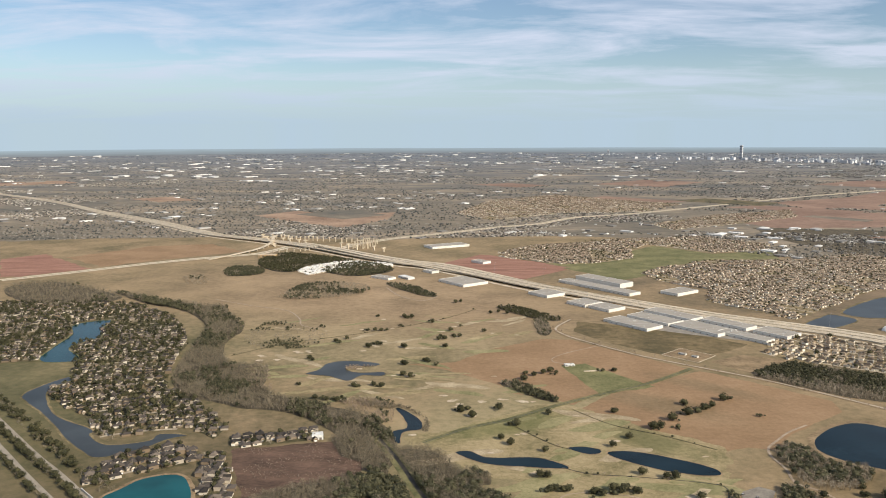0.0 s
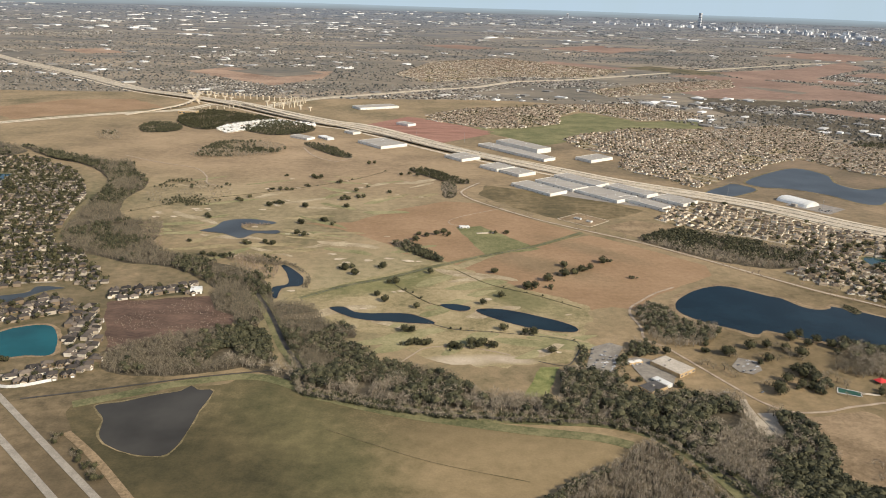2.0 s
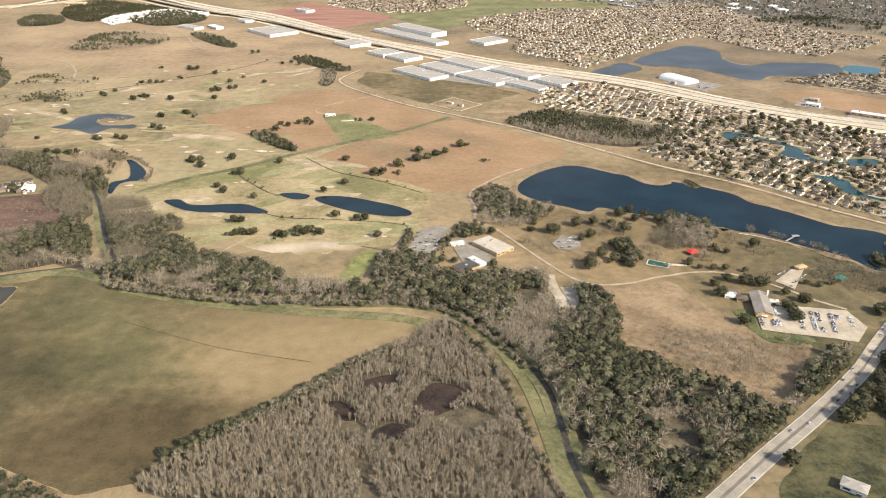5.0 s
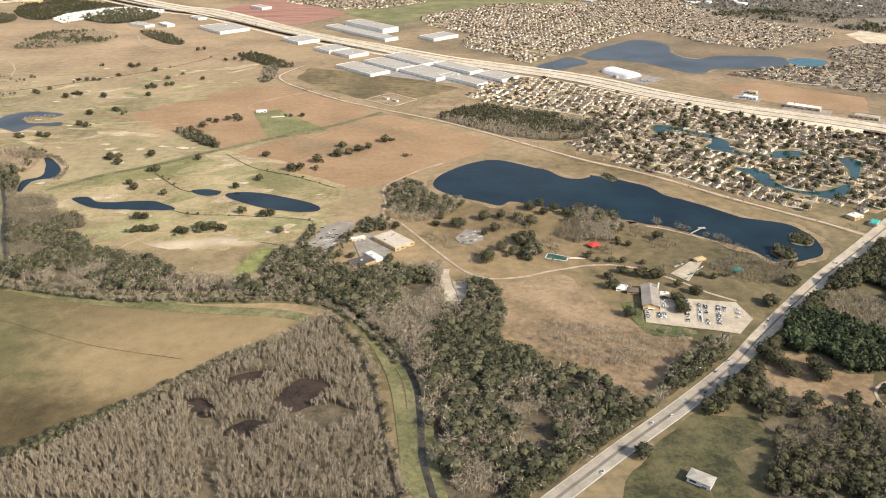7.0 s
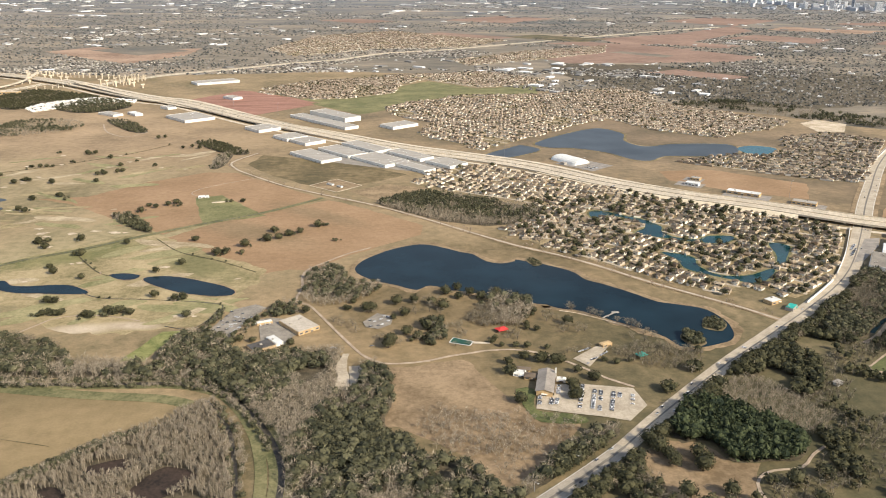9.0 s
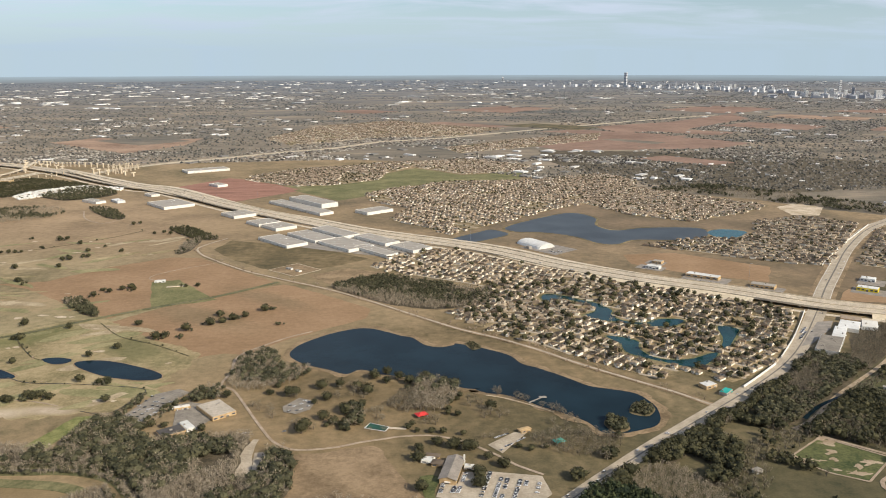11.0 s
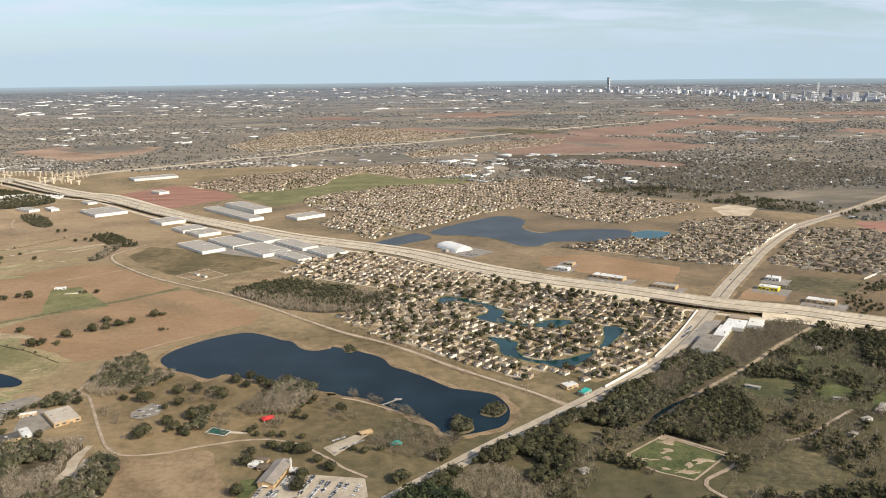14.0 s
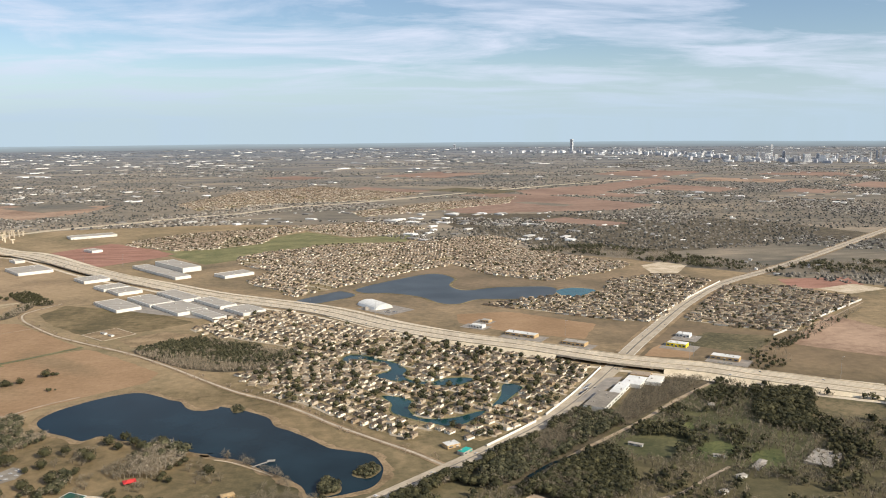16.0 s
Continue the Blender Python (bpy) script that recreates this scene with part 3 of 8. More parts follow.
south_field = [(196.6, 152.1), (204.4, 155.8), (211.2, 155.0), (214.0, 151.2), (215.7, 145.5), (221.6, 144.9), (217.6, 137.1), (210.7, 130.3), (203.9, 133.0), (197.3, 133.7), (196.1, 139.6), (194.9, 145.8)]
freeway_field = [(293.9, 421.9), (324.4, 423.9), (362.5, 389.1), (348.0, 360.3), (317.2, 377.1), (292.5, 401.9)]
ne_field = [(492.4, 395.5), (503.9, 354.0), (472.5, 310.9), (439.9, 339.7)]
ne_field2 = [(518.6, 495.4), (568.6, 496.6), (562.4, 469.0), (509.9, 459.7)]
main_road = [(138.4, 110.4), (155.6, 124.0), (173.5, 137.6), (192.8, 153.8), (207.1, 168.0), (233.3, 192.1), (254.3, 209.7), (283.1, 234.3), (304.5, 255.0), (323.3, 278.6), (347.2, 313.5), (367.4, 344.8), (390.1, 377.5), (428.9, 432.0), (474.1, 484.6), (527.6, 527.4), (589.1, 579.2), (696.1, 675.3)]
freeway = [(-1433, 1986), (-887, 1536), (-681, 1347), (-523, 1165), (-385, 1021), (-279, 899), (-205, 842), (-143, 789), (-91, 733), (-49, 692), (-15, 668), (57, 582), (114, 527), (153, 490), (218, 442), (255, 399), (287, 369), (317, 347), (344, 325), (361, 314), (384, 302), (396, 292), (419, 277), (438, 266)]
branch_w = [(-358, 613), (-317, 651), (-271, 697), (-227, 731), (-191, 755), (-172, 802)]
branch_e = [(-128, 767), (-106, 821), (-63, 877), (-20, 911), (47, 975), (96, 1008), (154, 1086), (241, 1138), (382, 1256), (556, 1402), (704, 1515), (829, 1603)]
lake_road = [(67.2, 481.6), (57.9, 464.8), (55.3, 454.2), (59.5, 442.3), (66.5, 431.3), (88.9, 403.8), (107.6, 386.6), (136.6, 362.7), (159.5, 338.6), (175.1, 320.3), (192.3, 300.9), (207.2, 287.9), (220.3, 273.8), (232.0, 258.9), (246.2, 243.4), (256.2, 232.7), (262.5, 224.5)]
park_drive = [(134.1, 301.9), (124.3, 294.3), (116.8, 285.8), (111.1, 278.8), (109.2, 271.1), (110.1, 260.6), (108.8, 249.0), (113.5, 244.3), (118.2, 234.6), (123.9, 221.7), (129.8, 209.1), (132.4, 205.0), (136.8, 200.9), (142.2, 200.1), (150.0, 201.2), (156.1, 203.7), (163.6, 205.5), (167.3, 206.5), (175.5, 206.7), (181.4, 204.5), (185.9, 201.7), (191.4, 195.7), (194.4, 192.4), (197.9, 187.5), (204.1, 182.0)]
sw_road_1 = [(-181.3, 303.1), (-147.2, 267.3), (-124.0, 244.3), (-47.7, 164.2), (-35.8, 151.8), (-23.0, 139.3), (-12.4, 128.2), (-1.0, 116.7)]
sw_road_2 = [(-165.6, 275.8), (-137.1, 245.5), (-89.5, 197.5), (-31.5, 137.0), (-22.4, 127.3), (-12.3, 117.0)]
sw_wall = [(-119.3, 240.5), (-103.7, 224.7), (-86.9, 208.0), (-73.2, 212.5)]
east_track = [(281.3, 203.4), (289.1, 208.3), (306.7, 225.4), (318.0, 234.8), (337.6, 251.2), (354.5, 267.4), (378.0, 287.2)]
creek = [(-29.5, 286.6), (-20.2, 264.9), (-11.4, 240.2), (-3.1, 221.8), (-0.2, 208.6), (15.4, 202.4), (33.2, 197.3), (44.8, 195.3), (65.4, 193.8), (81.9, 192.9), (92.4, 188.9), (98.7, 183.3), (104.6, 174.0), (110.0, 163.7), (113.9, 150.4), (114.3, 136.1), (113.9, 123.8), (115.3, 112.2)]
ditch = [(91.7, 182.8), (98.9, 169.8), (102.6, 156.0), (105.1, 140.9), (106.7, 125.5), (108.3, 114.4)]
canal = [(-77.8, 201.2), (-58.2, 207.5), (-34.5, 215.5), (-12.1, 221.4)]
field_line = [(8.1, 187.2), (19.9, 180.6), (36.4, 172.0), (59.0, 164.3)]
w_bare = [(31.0, 128.2), (37.2, 131.1), (45.6, 140.3), (57.4, 151.1), (69.9, 163.4), (81.7, 172.1), (89.8, 180.9), (93.9, 177.7), (99.9, 161.1), (103.4, 146.7), (105.7, 132.9), (107.7, 118.6), (108.6, 112.8), (34.6, 118.8)]
w_north = [(-29.6, 227.7), (-5.4, 222.0), (7.6, 222.3), (22.3, 221.2), (33.3, 212.8), (42.3, 215.9), (50.7, 206.7), (59.2, 207.2), (73.6, 203.7), (75.2, 219.9), (81.8, 223.5), (90.1, 218.8), (96.1, 208.1), (107.2, 208.5), (117.3, 209.0), (125.4, 205.9), (122.7, 175.5), (115.0, 153.4), (111.9, 163.5), (104.6, 175.9), (96.6, 185.5), (91.4, 190.5), (81.8, 195.1), (65.0, 196.4), (49.2, 198.7), (32.5, 200.0), (14.6, 204.7), (-1.9, 213.0)]
w_mix = [(122.0, 168.0), (129.1, 163.0), (136.9, 165.1), (142.0, 156.1), (148.3, 151.6), (157.1, 147.0), (160.0, 141.5), (163.0, 137.0), (167.9, 141.6), (174.0, 148.8), (184.9, 157.8), (192.6, 162.5), (193.4, 159.8), (184.2, 151.2), (171.4, 141.3), (157.3, 129.4), (146.1, 120.6), (135.1, 112.2), (117.0, 112.1), (117.0, 112.1), (115.8, 118.0), (115.1, 129.7), (115.4, 145.8), (112.7, 161.7), (122.7, 175.5)]
w_shrub = [(144.2, 168.1), (155.1, 173.0), (166.0, 172.1), (174.8, 162.1), (183.7, 165.1), (181.4, 156.4), (164.5, 141.9), (158.8, 149.9), (148.3, 155.6)]
w_g1 = [(-62.3, 220.3), (-64.7, 231.9), (-55.6, 240.8), (-45.0, 247.3), (-30.8, 251.2), (-20.1, 248.6), (-13.3, 229.0), (-14.1, 226.4), (-35.1, 217.9), (-50.2, 216.0)]
w_creek = [(-130.5, 353.5), (-139.0, 392.7), (-146.5, 450.4), (-164.4, 513.4), (-152.3, 514.5), (-133.7, 451.5), (-118.3, 394.3), (-102.6, 381.2), (-91.5, 375.3), (-85.9, 344.9), (-69.9, 329.7), (-51.5, 320.7), (-33.2, 307.7), (-23.8, 286.9), (-21.6, 264.8), (-26.9, 257.8), (-39.1, 278.3), (-54.8, 301.9), (-72.0, 314.6), (-89.0, 318.3), (-105.0, 327.4), (-115.0, 332.0)]
w_g1e = [(-22.1, 271.1), (-15.8, 276.1), (-5.3, 270.6), (-0.2, 258.3), (9.6, 253.3), (10.7, 246.6), (5.0, 244.6), (14.9, 235.9), (21.0, 227.8), (40.4, 219.6), (40.9, 212.2), (-0.9, 217.7), (-9.8, 238.8), (-14.6, 251.8)]
w_c1 = [(-249.0, 567.0), (-205.8, 540.1), (-161.5, 515.7), (-127.2, 462.9), (-126.1, 427.4), (-125.1, 396.8), (-132.8, 396.8), (-149.8, 462.7), (-177.6, 504.1), (-211.4, 527.5)]
w_haze = [(-336.1, 588.8), (-309.4, 604.6), (-272.2, 581.5), (-234.8, 546.5), (-244.8, 527.2), (-269.6, 515.0), (-318.7, 552.7)]
grove = [(138.2, 365.3), (146.3, 377.7), (166.1, 385.7), (186.0, 372.2), (212.3, 352.0), (205.4, 334.7), (185.6, 327.9), (165.3, 336.2), (149.1, 351.2)]
w_ne = [(274.5, 213.7), (295.3, 236.5), (316.6, 261.4), (331.0, 256.5), (318.7, 237.3), (303.4, 223.5), (287.4, 208.5), (276.6, 205.6)]
w_ne2 = [(288.2, 204.5), (305.7, 222.1), (317.2, 226.4), (319.3, 210.6), (309.9, 193.0), (287.9, 195.8)]
w_ne3 = [(381.7, 259.0), (396.2, 273.8), (412.3, 275.3), (395.2, 242.3), (384.0, 235.4), (376.5, 244.7)]
w_pine = [(206.2, 160.3), (212.8, 169.8), (220.5, 171.6), (228.0, 165.4), (234.5, 157.0), (235.7, 149.8), (231.5, 145.9), (223.3, 145.7), (215.6, 146.6), (215.0, 153.4), (211.7, 156.1), (207.0, 154.3)]
w_oak = [(235.9, 189.0), (248.8, 201.0), (255.7, 201.9), (260.5, 196.0), (259.5, 186.2), (251.5, 174.9), (243.9, 173.0), (249.3, 184.2), (245.2, 189.5), (239.0, 184.7)]
w_scrub = [(223.5, 178.3), (233.7, 184.6), (241.4, 180.6), (245.7, 170.0), (248.6, 162.9), (240.0, 155.2), (235.1, 158.2), (228.6, 166.6), (224.4, 172.5)]
w_se = [(187.8, 147.5), (194.2, 143.8), (196.9, 135.6), (202.2, 130.4), (212.2, 131.1), (217.5, 126.0), (220.7, 119.7), (218.7, 100.1), (180.3, 104.7), (187.0, 124.0)]
w_se2 = [(240.7, 156.3), (246.8, 153.2), (246.0, 146.4), (240.9, 138.4), (238.2, 142.1), (240.3, 149.6)]
w_lakegrove = [(110.5, 273.8), (121.2, 281.6), (126.9, 266.0), (137.9, 260.0), (130.4, 247.3), (120.0, 242.4), (111.1, 249.3), (111.1, 261.8)]
w_interch = [(-177.9, 699.0), (-168.8, 755.9), (-102.9, 720.7), (-100.6, 704.3), (-130.1, 683.6), (-135.5, 654.6), (-152.7, 654.5)]
w_golfrow = [(18.7, 353.1), (24.9, 355.6), (41.1, 332.3), (39.5, 327.3), (23.7, 344.3)]
s_west = [(-310.9, 529.5), (-259.0, 529.9), (-215.1, 524.0), (-171.5, 479.5), (-145.9, 420.9), (-142.1, 384.3), (-130.7, 347.8), (-110.2, 327.2), (-88.3, 296.1), (-90.5, 284.2), (-102.9, 295.8), (-113.2, 291.7), (-129.3, 281.8), (-137.5, 287.4), (-141.6, 299.4), (-170.1, 326.4), (-182.9, 341.7), (-180.5, 361.6), (-192.6, 390.6), (-227.2, 383.4)]
s_row = [(-85.8, 285.3), (-52.9, 294.2), (-49.3, 285.5), (-80.0, 275.2)]
s_sw1 = [(-92.1, 268.0), (-83.0, 272.1), (-63.8, 221.5), (-68.6, 216.3), (-77.3, 231.3)]
s_sw2 = [(-94.3, 215.1), (-74.1, 223.5), (-64.4, 221.4), (-71.0, 212.6), (-86.6, 210.7)]
s_sw3 = [(-124.2, 249.4), (-117.8, 270.1), (-100.9, 278.6), (-91.1, 271.6), (-92.2, 261.0), (-111.5, 247.0), (-119.3, 240.5)]
s_lake = [(216.6, 423.4), (235.3, 403.9), (269.6, 374.2), (299.1, 345.5), (326.6, 324.2), (339.3, 314.4), (328.8, 294.5), (302.9, 257.8), (286.3, 243.0), (278.3, 238.7), (267.5, 250.0), (255.0, 242.5), (239.0, 260.2), (220.9, 278.7), (207.6, 293.3), (193.8, 313.1), (189.2, 324.1), (212.8, 343.7), (204.1, 367.5), (168.9, 390.4), (153.4, 404.2), (170.1, 431.8), (202.0, 441.4)]
s3a = [(35, 759), (70, 809), (126, 831), (165, 779), (156, 726), (118, 697), (87, 691)]
s3b = [(33, 736), (67, 785), (149, 854), (257, 880), (311, 817), (298, 780), (236, 760), (189, 819), (165, 778), (152, 741), (115, 717), (76, 697)]
s3c = [(145, 646), (170, 677), (217, 712), (282, 713), (369, 751), (387, 702), (339, 608), (276, 557), (203, 481), (186, 506), (165, 536), (180, 577), (154, 606)]
s4 = [(310.8, 443.9), (360.7, 464.2), (391.5, 471.5), (408.1, 508.2), (445.8, 524.4), (472.6, 498.5), (394.6, 389.4), (372.5, 396.9), (345.1, 419.1)]
s5 = [(409.9, 391.6), (473.6, 478.1), (511.5, 472.5), (533.6, 427.6), (455.6, 360.4), (433.5, 367.4)]
brown_far_1 = [(351, 1013), (480, 1166), (595, 1109), (637, 1028), (576, 971), (439, 962), (373, 961)]
brown_far_2 = [(498, 1318), (673, 1424), (863, 1624), (845, 1497), (632, 1247), (515, 1194)]
brown_far_3 = [(348, 1014), (477, 1135), (597, 1149), (506, 971), (388, 972)]
orange_site = [(-287, 1117), (-242, 1184), (-190, 1143), (-94, 1159), (-97, 1065), (-143, 968), (-199, 1019)]
west_brown = [(-419, 719), (-393, 750), (-313, 667), (-350, 630), (-366, 626)]
west_tan = [(-362, 731), (-313, 807), (-255, 822), (-209, 767), (-269, 719), (-309, 677)]
far_dark = [(346, 966), (436, 949), (605, 895), (692, 800), (734, 696), (717, 672), (616, 663), (497, 625), (408, 650), (360, 760), (334, 864)]
ditch_strip = [(-12.7, 281.7), (3.5, 296.6), (19.5, 306.4), (38.7, 322.0), (59.7, 337.2), (85.1, 353.9), (111.2, 377.7)]
north_line = [(-116.2, 398.2), (-92.0, 423.3), (-54.6, 446.0), (-13.9, 478.1), (10.2, 509.5)]
hedge_line = [(46.6, 318.7), (58.5, 302.3), (68.9, 294.8), (76.0, 290.4), (92.1, 276.9)]
golf_stream = [(35.2, 260.6), (43.8, 255.3), (56.9, 253.5), (71.6, 250.8), (80.7, 248.5), (85.1, 246.3), (85.0, 241.8), (82.8, 235.3), (78.4, 228.1), (70.0, 230.7)]
golf_stream2 = [(22.2, 298.5), (29.1, 288.1), (35.5, 279.7), (40.6, 276.2)]
golf_path = [(26.2, 228.0), (30.1, 234.1), (34.2, 239.4), (42.1, 241.1), (51.9, 239.4), (61.5, 235.2)]
west_path = [(-167.5, 540.9), (-138.9, 520.6), (-111.7, 505.9), (-98.3, 483.1), (-93.1, 465.1), (-81.3, 455.6)]
north_path = [(-53.8, 583.5), (-42.3, 553.6), (-25.4, 536.2), (-15.5, 551.4)]
farm_lane = [(55.1, 383.4), (47.3, 387.7), (47.0, 395.2), (56.8, 406.4), (76.9, 421.8)]
golf_lot = [(83.2, 223.4), (89.4, 242.3), (95.9, 246.1), (100.0, 242.9), (96.4, 235.7), (90.7, 219.4)]
club_yard = [(98.3, 233.4), (102.1, 235.0), (107.0, 233.2), (111.3, 236.5), (116.4, 226.5), (110.6, 220.5), (108.2, 214.6), (101.9, 211.9)]
park_lot = [(131.3, 229.4), (135.8, 236.0), (141.3, 233.3), (140.0, 226.8), (136.2, 223.7), (132.2, 225.4)]
court = [(157.1, 212.7), (158.7, 216.0), (164.3, 212.9), (163.1, 210.1)]
court_lane = [(164.3, 212.9), (169.6, 211.7), (169.1, 210.8), (163.8, 211.5)]
school_lot = [(177.3, 179.7), (175.6, 172.6), (182.9, 170.1), (192.1, 167.3), (197.8, 165.0), (204.4, 172.2), (203.5, 181.2), (191.1, 184.3), (183.2, 184.7), (181.5, 178.8)]
shelter_lot = [(191.6, 199.5), (200.1, 206.8), (204.3, 207.0), (195.1, 194.2)]
pier = [(207.7, 226.3), (212.9, 230.3)]
shore_path = [(195.2, 234.1), (200.9, 231.4), (207.4, 226.3), (214.5, 219.8)]
islet_small = [(193.1, 281.7), (195.0, 286.1), (198.1, 283.3), (198.6, 278.1), (195.4, 276.1)]
islet_large = [(237.3, 218.1), (241.4, 225.5), (245.5, 224.0), (245.5, 218.7), (241.6, 214.8)]
islet_bush = [(227.5, 210.5), (230.2, 214.4), (234.0, 211.7), (233.8, 206.2), (229.3, 204.9)]
field_drive = [(286.6, 198.7), (294.1, 191.5), (300.6, 185.2), (301.6, 182.4), (297.4, 177.9), (289.0, 172.3), (288.2, 167.6), (290.5, 163.5)]
dirt_lane = [(319.1, 191.5), (327.2, 194.1), (339.2, 202.9), (349.0, 209.7)]
east_brown = [(289.8, 164.9), (306.7, 180.7), (321.9, 187.1), (326.6, 181.9), (325.3, 174.5), (317.4, 165.5), (309.9, 161.7)]
east_green_1 = [(345.2, 224.0), (352.0, 229.0), (357.6, 228.0), (354.0, 217.5), (343.8, 216.5)]
east_green_2 = [(359.2, 217.5), (370.5, 220.1), (365.5, 208.5), (356.8, 207.5)]
east_green_3 = [(348.8, 245.5), (353.3, 246.3), (349.9, 237.2), (346.0, 236.4)]
ne_creek = [(288.1, 209.9), (296.7, 218.0), (306.9, 224.4)]
estate_wall_1 = [(279.9, 234.0), (289.7, 243.3), (300.3, 253.7)]
estate_wall_2 = [(305.0, 259.5), (321.7, 282.6), (341.6, 313.4)]
mall_lot = [(318.3, 271.0), (339.3, 298.8), (346.6, 299.8), (340.1, 289.8), (324.0, 273.5)]
trailers = [(-134.0, 654.6), (-129.2, 678.6), (-101.4, 709.7), (-59.3, 692.7), (-58.4, 678.7), (-87.3, 678.6), (-113.7, 645.5), (-120.9, 634.8)]
ramp_w = [(-227, 715), (-211, 743), (-197, 773), (-193, 808), (-200, 858)]
ramp_e = [(-139, 785), (-82, 721), (-33, 673), (18, 626)]
marsh_1 = [(82.6, 144.1), (87.8, 153.2), (95.7, 149.6), (87.7, 141.6)]
marsh_2 = [(73.3, 134.9), (77.5, 138.8), (82.4, 136.7), (77.5, 133.0)]
marsh_3 = [(63.2, 147.0), (65.6, 147.6), (70.2, 142.3), (67.6, 140.9)]
marsh_4 = [(70.3, 154.6), (79.6, 157.0), (79.1, 153.1), (73.3, 151.8)]
w_row = [(-19.1, 139.2), (-11.1, 139.1), (0.1, 129.1), (15.7, 117.9), (14.6, 116.4), (0.4, 116.7), (-9.1, 124.8), (-16.2, 133.0)]
w_edge = [(29.8, 131.1), (45.0, 142.3), (60.8, 155.3), (69.8, 163.7), (78.1, 170.5), (79.3, 168.7), (62.9, 152.9), (48.0, 140.1), (31.2, 127.6)]
golf_trees_1 = [(35.0, 365.1), (39.7, 368.8), (43.1, 371.1), (29.8, 359.3), (62.9, 314.9), (36.3, 312.6), (15.9, 285.9), (19.2, 280.3), (31.0, 274.1), (55.7, 278.9), (63.2, 287.2), (20.0, 300.0), (22.6, 300.1), (27.2, 252.3), (29.5, 252.3), (29.4, 241.9), (31.2, 242.6), (35.1, 242.0), (43.0, 240.5), (45.3, 239.0), (49.3, 242.7), (51.5, 241.2), (53.3, 242.7), (57.0, 240.6), (68.3, 252.2), (71.1, 252.0), (61.1, 255.0), (75.2, 237.4)]
golf_trees_2 = [(83.9, 306.1), (74.4, 297.0), (77.8, 298.9), (91.9, 312.9), (100.2, 319.2), (104.4, 322.9), (111.4, 331.0), (96.3, 315.7), (93.4, 325.1), (1.1, 315.9), (5.7, 309.3), (16.6, 318.3)]
golf_trees_3 = [(-74.9, 392.4), (-25.9, 364.6), (-22.4, 362.2), (-27.5, 383.7), (-38.1, 349.2), (-34.3, 347.7), (-46.8, 348.1), (-61.1, 330.5), (-7.9, 416.8), (-43.8, 420.1), (-48.6, 416.0), (-66.9, 426.3), (1.2, 315.2), (5.7, 309.6), (16.0, 285.8), (19.0, 280.2), (-17.0, 388.9), (-29.8, 415.7), (-34.1, 486.9), (-29.6, 488.6), (-48.3, 451.4), (-41.6, 451.7), (-55.8, 328.8), (-51.0, 327.5), (-48.0, 326.9)]
golf_trees_4 = [(-72.9, 389.2), (-64.5, 423.9), (-28.6, 414.0), (-7.1, 415.7), (-15.8, 387.9), (-26.0, 382.2), (-47.5, 414.7), (-41.8, 419.8), (-33.1, 483.6), (-29.2, 485.5), (-11.3, 431.2), (-8.1, 432.6), (-2.6, 436.2), (0.1, 437.6), (-16.2, 471.8), (19.3, 497.7), (24.4, 500.6), (29.6, 496.3), (-5.1, 452.0), (0.6, 532.4), (-2.9, 529.3)]
bunkers_1 = [(47.2, 311.2), (-3.2, 328.1), (0.6, 324.6), (24.8, 291.0), (22.2, 290.3), (86.2, 270.3), (72.4, 238.5), (77.7, 237.8), (25.9, 328.8), (31.7, 327.9), (9.3, 328.4)]
bunkers_2 = [(-100.8, 398.3), (-84.7, 406.3), (-78.6, 407.1), (-41.2, 428.7), (-22.5, 366.5), (-2.8, 329.1), (10.0, 327.6), (-48.0, 375.4), (-2.8, 461.7)]
bunkers_3 = [(-99.1, 396.0), (-82.3, 403.7), (-76.8, 404.1), (-39.9, 427.0), (-21.4, 366.2), (-38.8, 457.2), (-1.6, 473.1), (18.4, 446.1), (32.3, 442.2)]
park_oaks = [(159.3, 251.1), (163.7, 254.2), (163.5, 246.5), (167.7, 249.5), (171.0, 245.6), (176.7, 248.2), (151.3, 223.4), (155.2, 222.5), (147.8, 215.8), (144.7, 219.4), (144.7, 233.8), (142.3, 243.2), (148.3, 244.2), (157.3, 237.8), (139.0, 210.7), (139.7, 213.6), (154.0, 242.7), (132.5, 237.8), (134.0, 238.3)]
school_oaks = [(172.5, 197.9), (171.9, 191.8), (177.6, 200.9), (181.7, 198.5), (182.9, 198.9), (186.0, 197.1), (187.2, 197.1), (172.2, 176.1), (187.4, 183.1), (187.4, 180.3), (186.2, 177.1), (187.3, 177.0), (193.9, 187.6), (194.8, 186.7), (190.8, 191.3), (195.5, 223.3)]
shore_trees = [(201.2, 237.5), (200.4, 237.0), (205.7, 232.2), (206.9, 231.7), (208.0, 230.4), (213.8, 227.8), (215.3, 223.7), (216.4, 222.9), (217.9, 222.0), (218.1, 220.5), (188.5, 251.7), (175.1, 248.1), (177.3, 248.0), (179.4, 247.0)]
lamps = [(134.8, 112.2), (146.5, 119.4), (157.3, 128.2), (168.5, 138.7), (179.6, 148.3), (190.4, 158.3)]
masts = [(27.6, 644.3), (64.6, 617.6), (213.0, 460.1), (432.1, 286.3), (382.3, 317.7), (249.6, 419.1), (339.0, 362.6), (387.1, 324.6)]
road_cars = [(163.4, 130.9), (168.5, 133.1), (179.2, 141.0), (217.2, 177.7), (205.6, 168.0), (212.7, 182.0)]
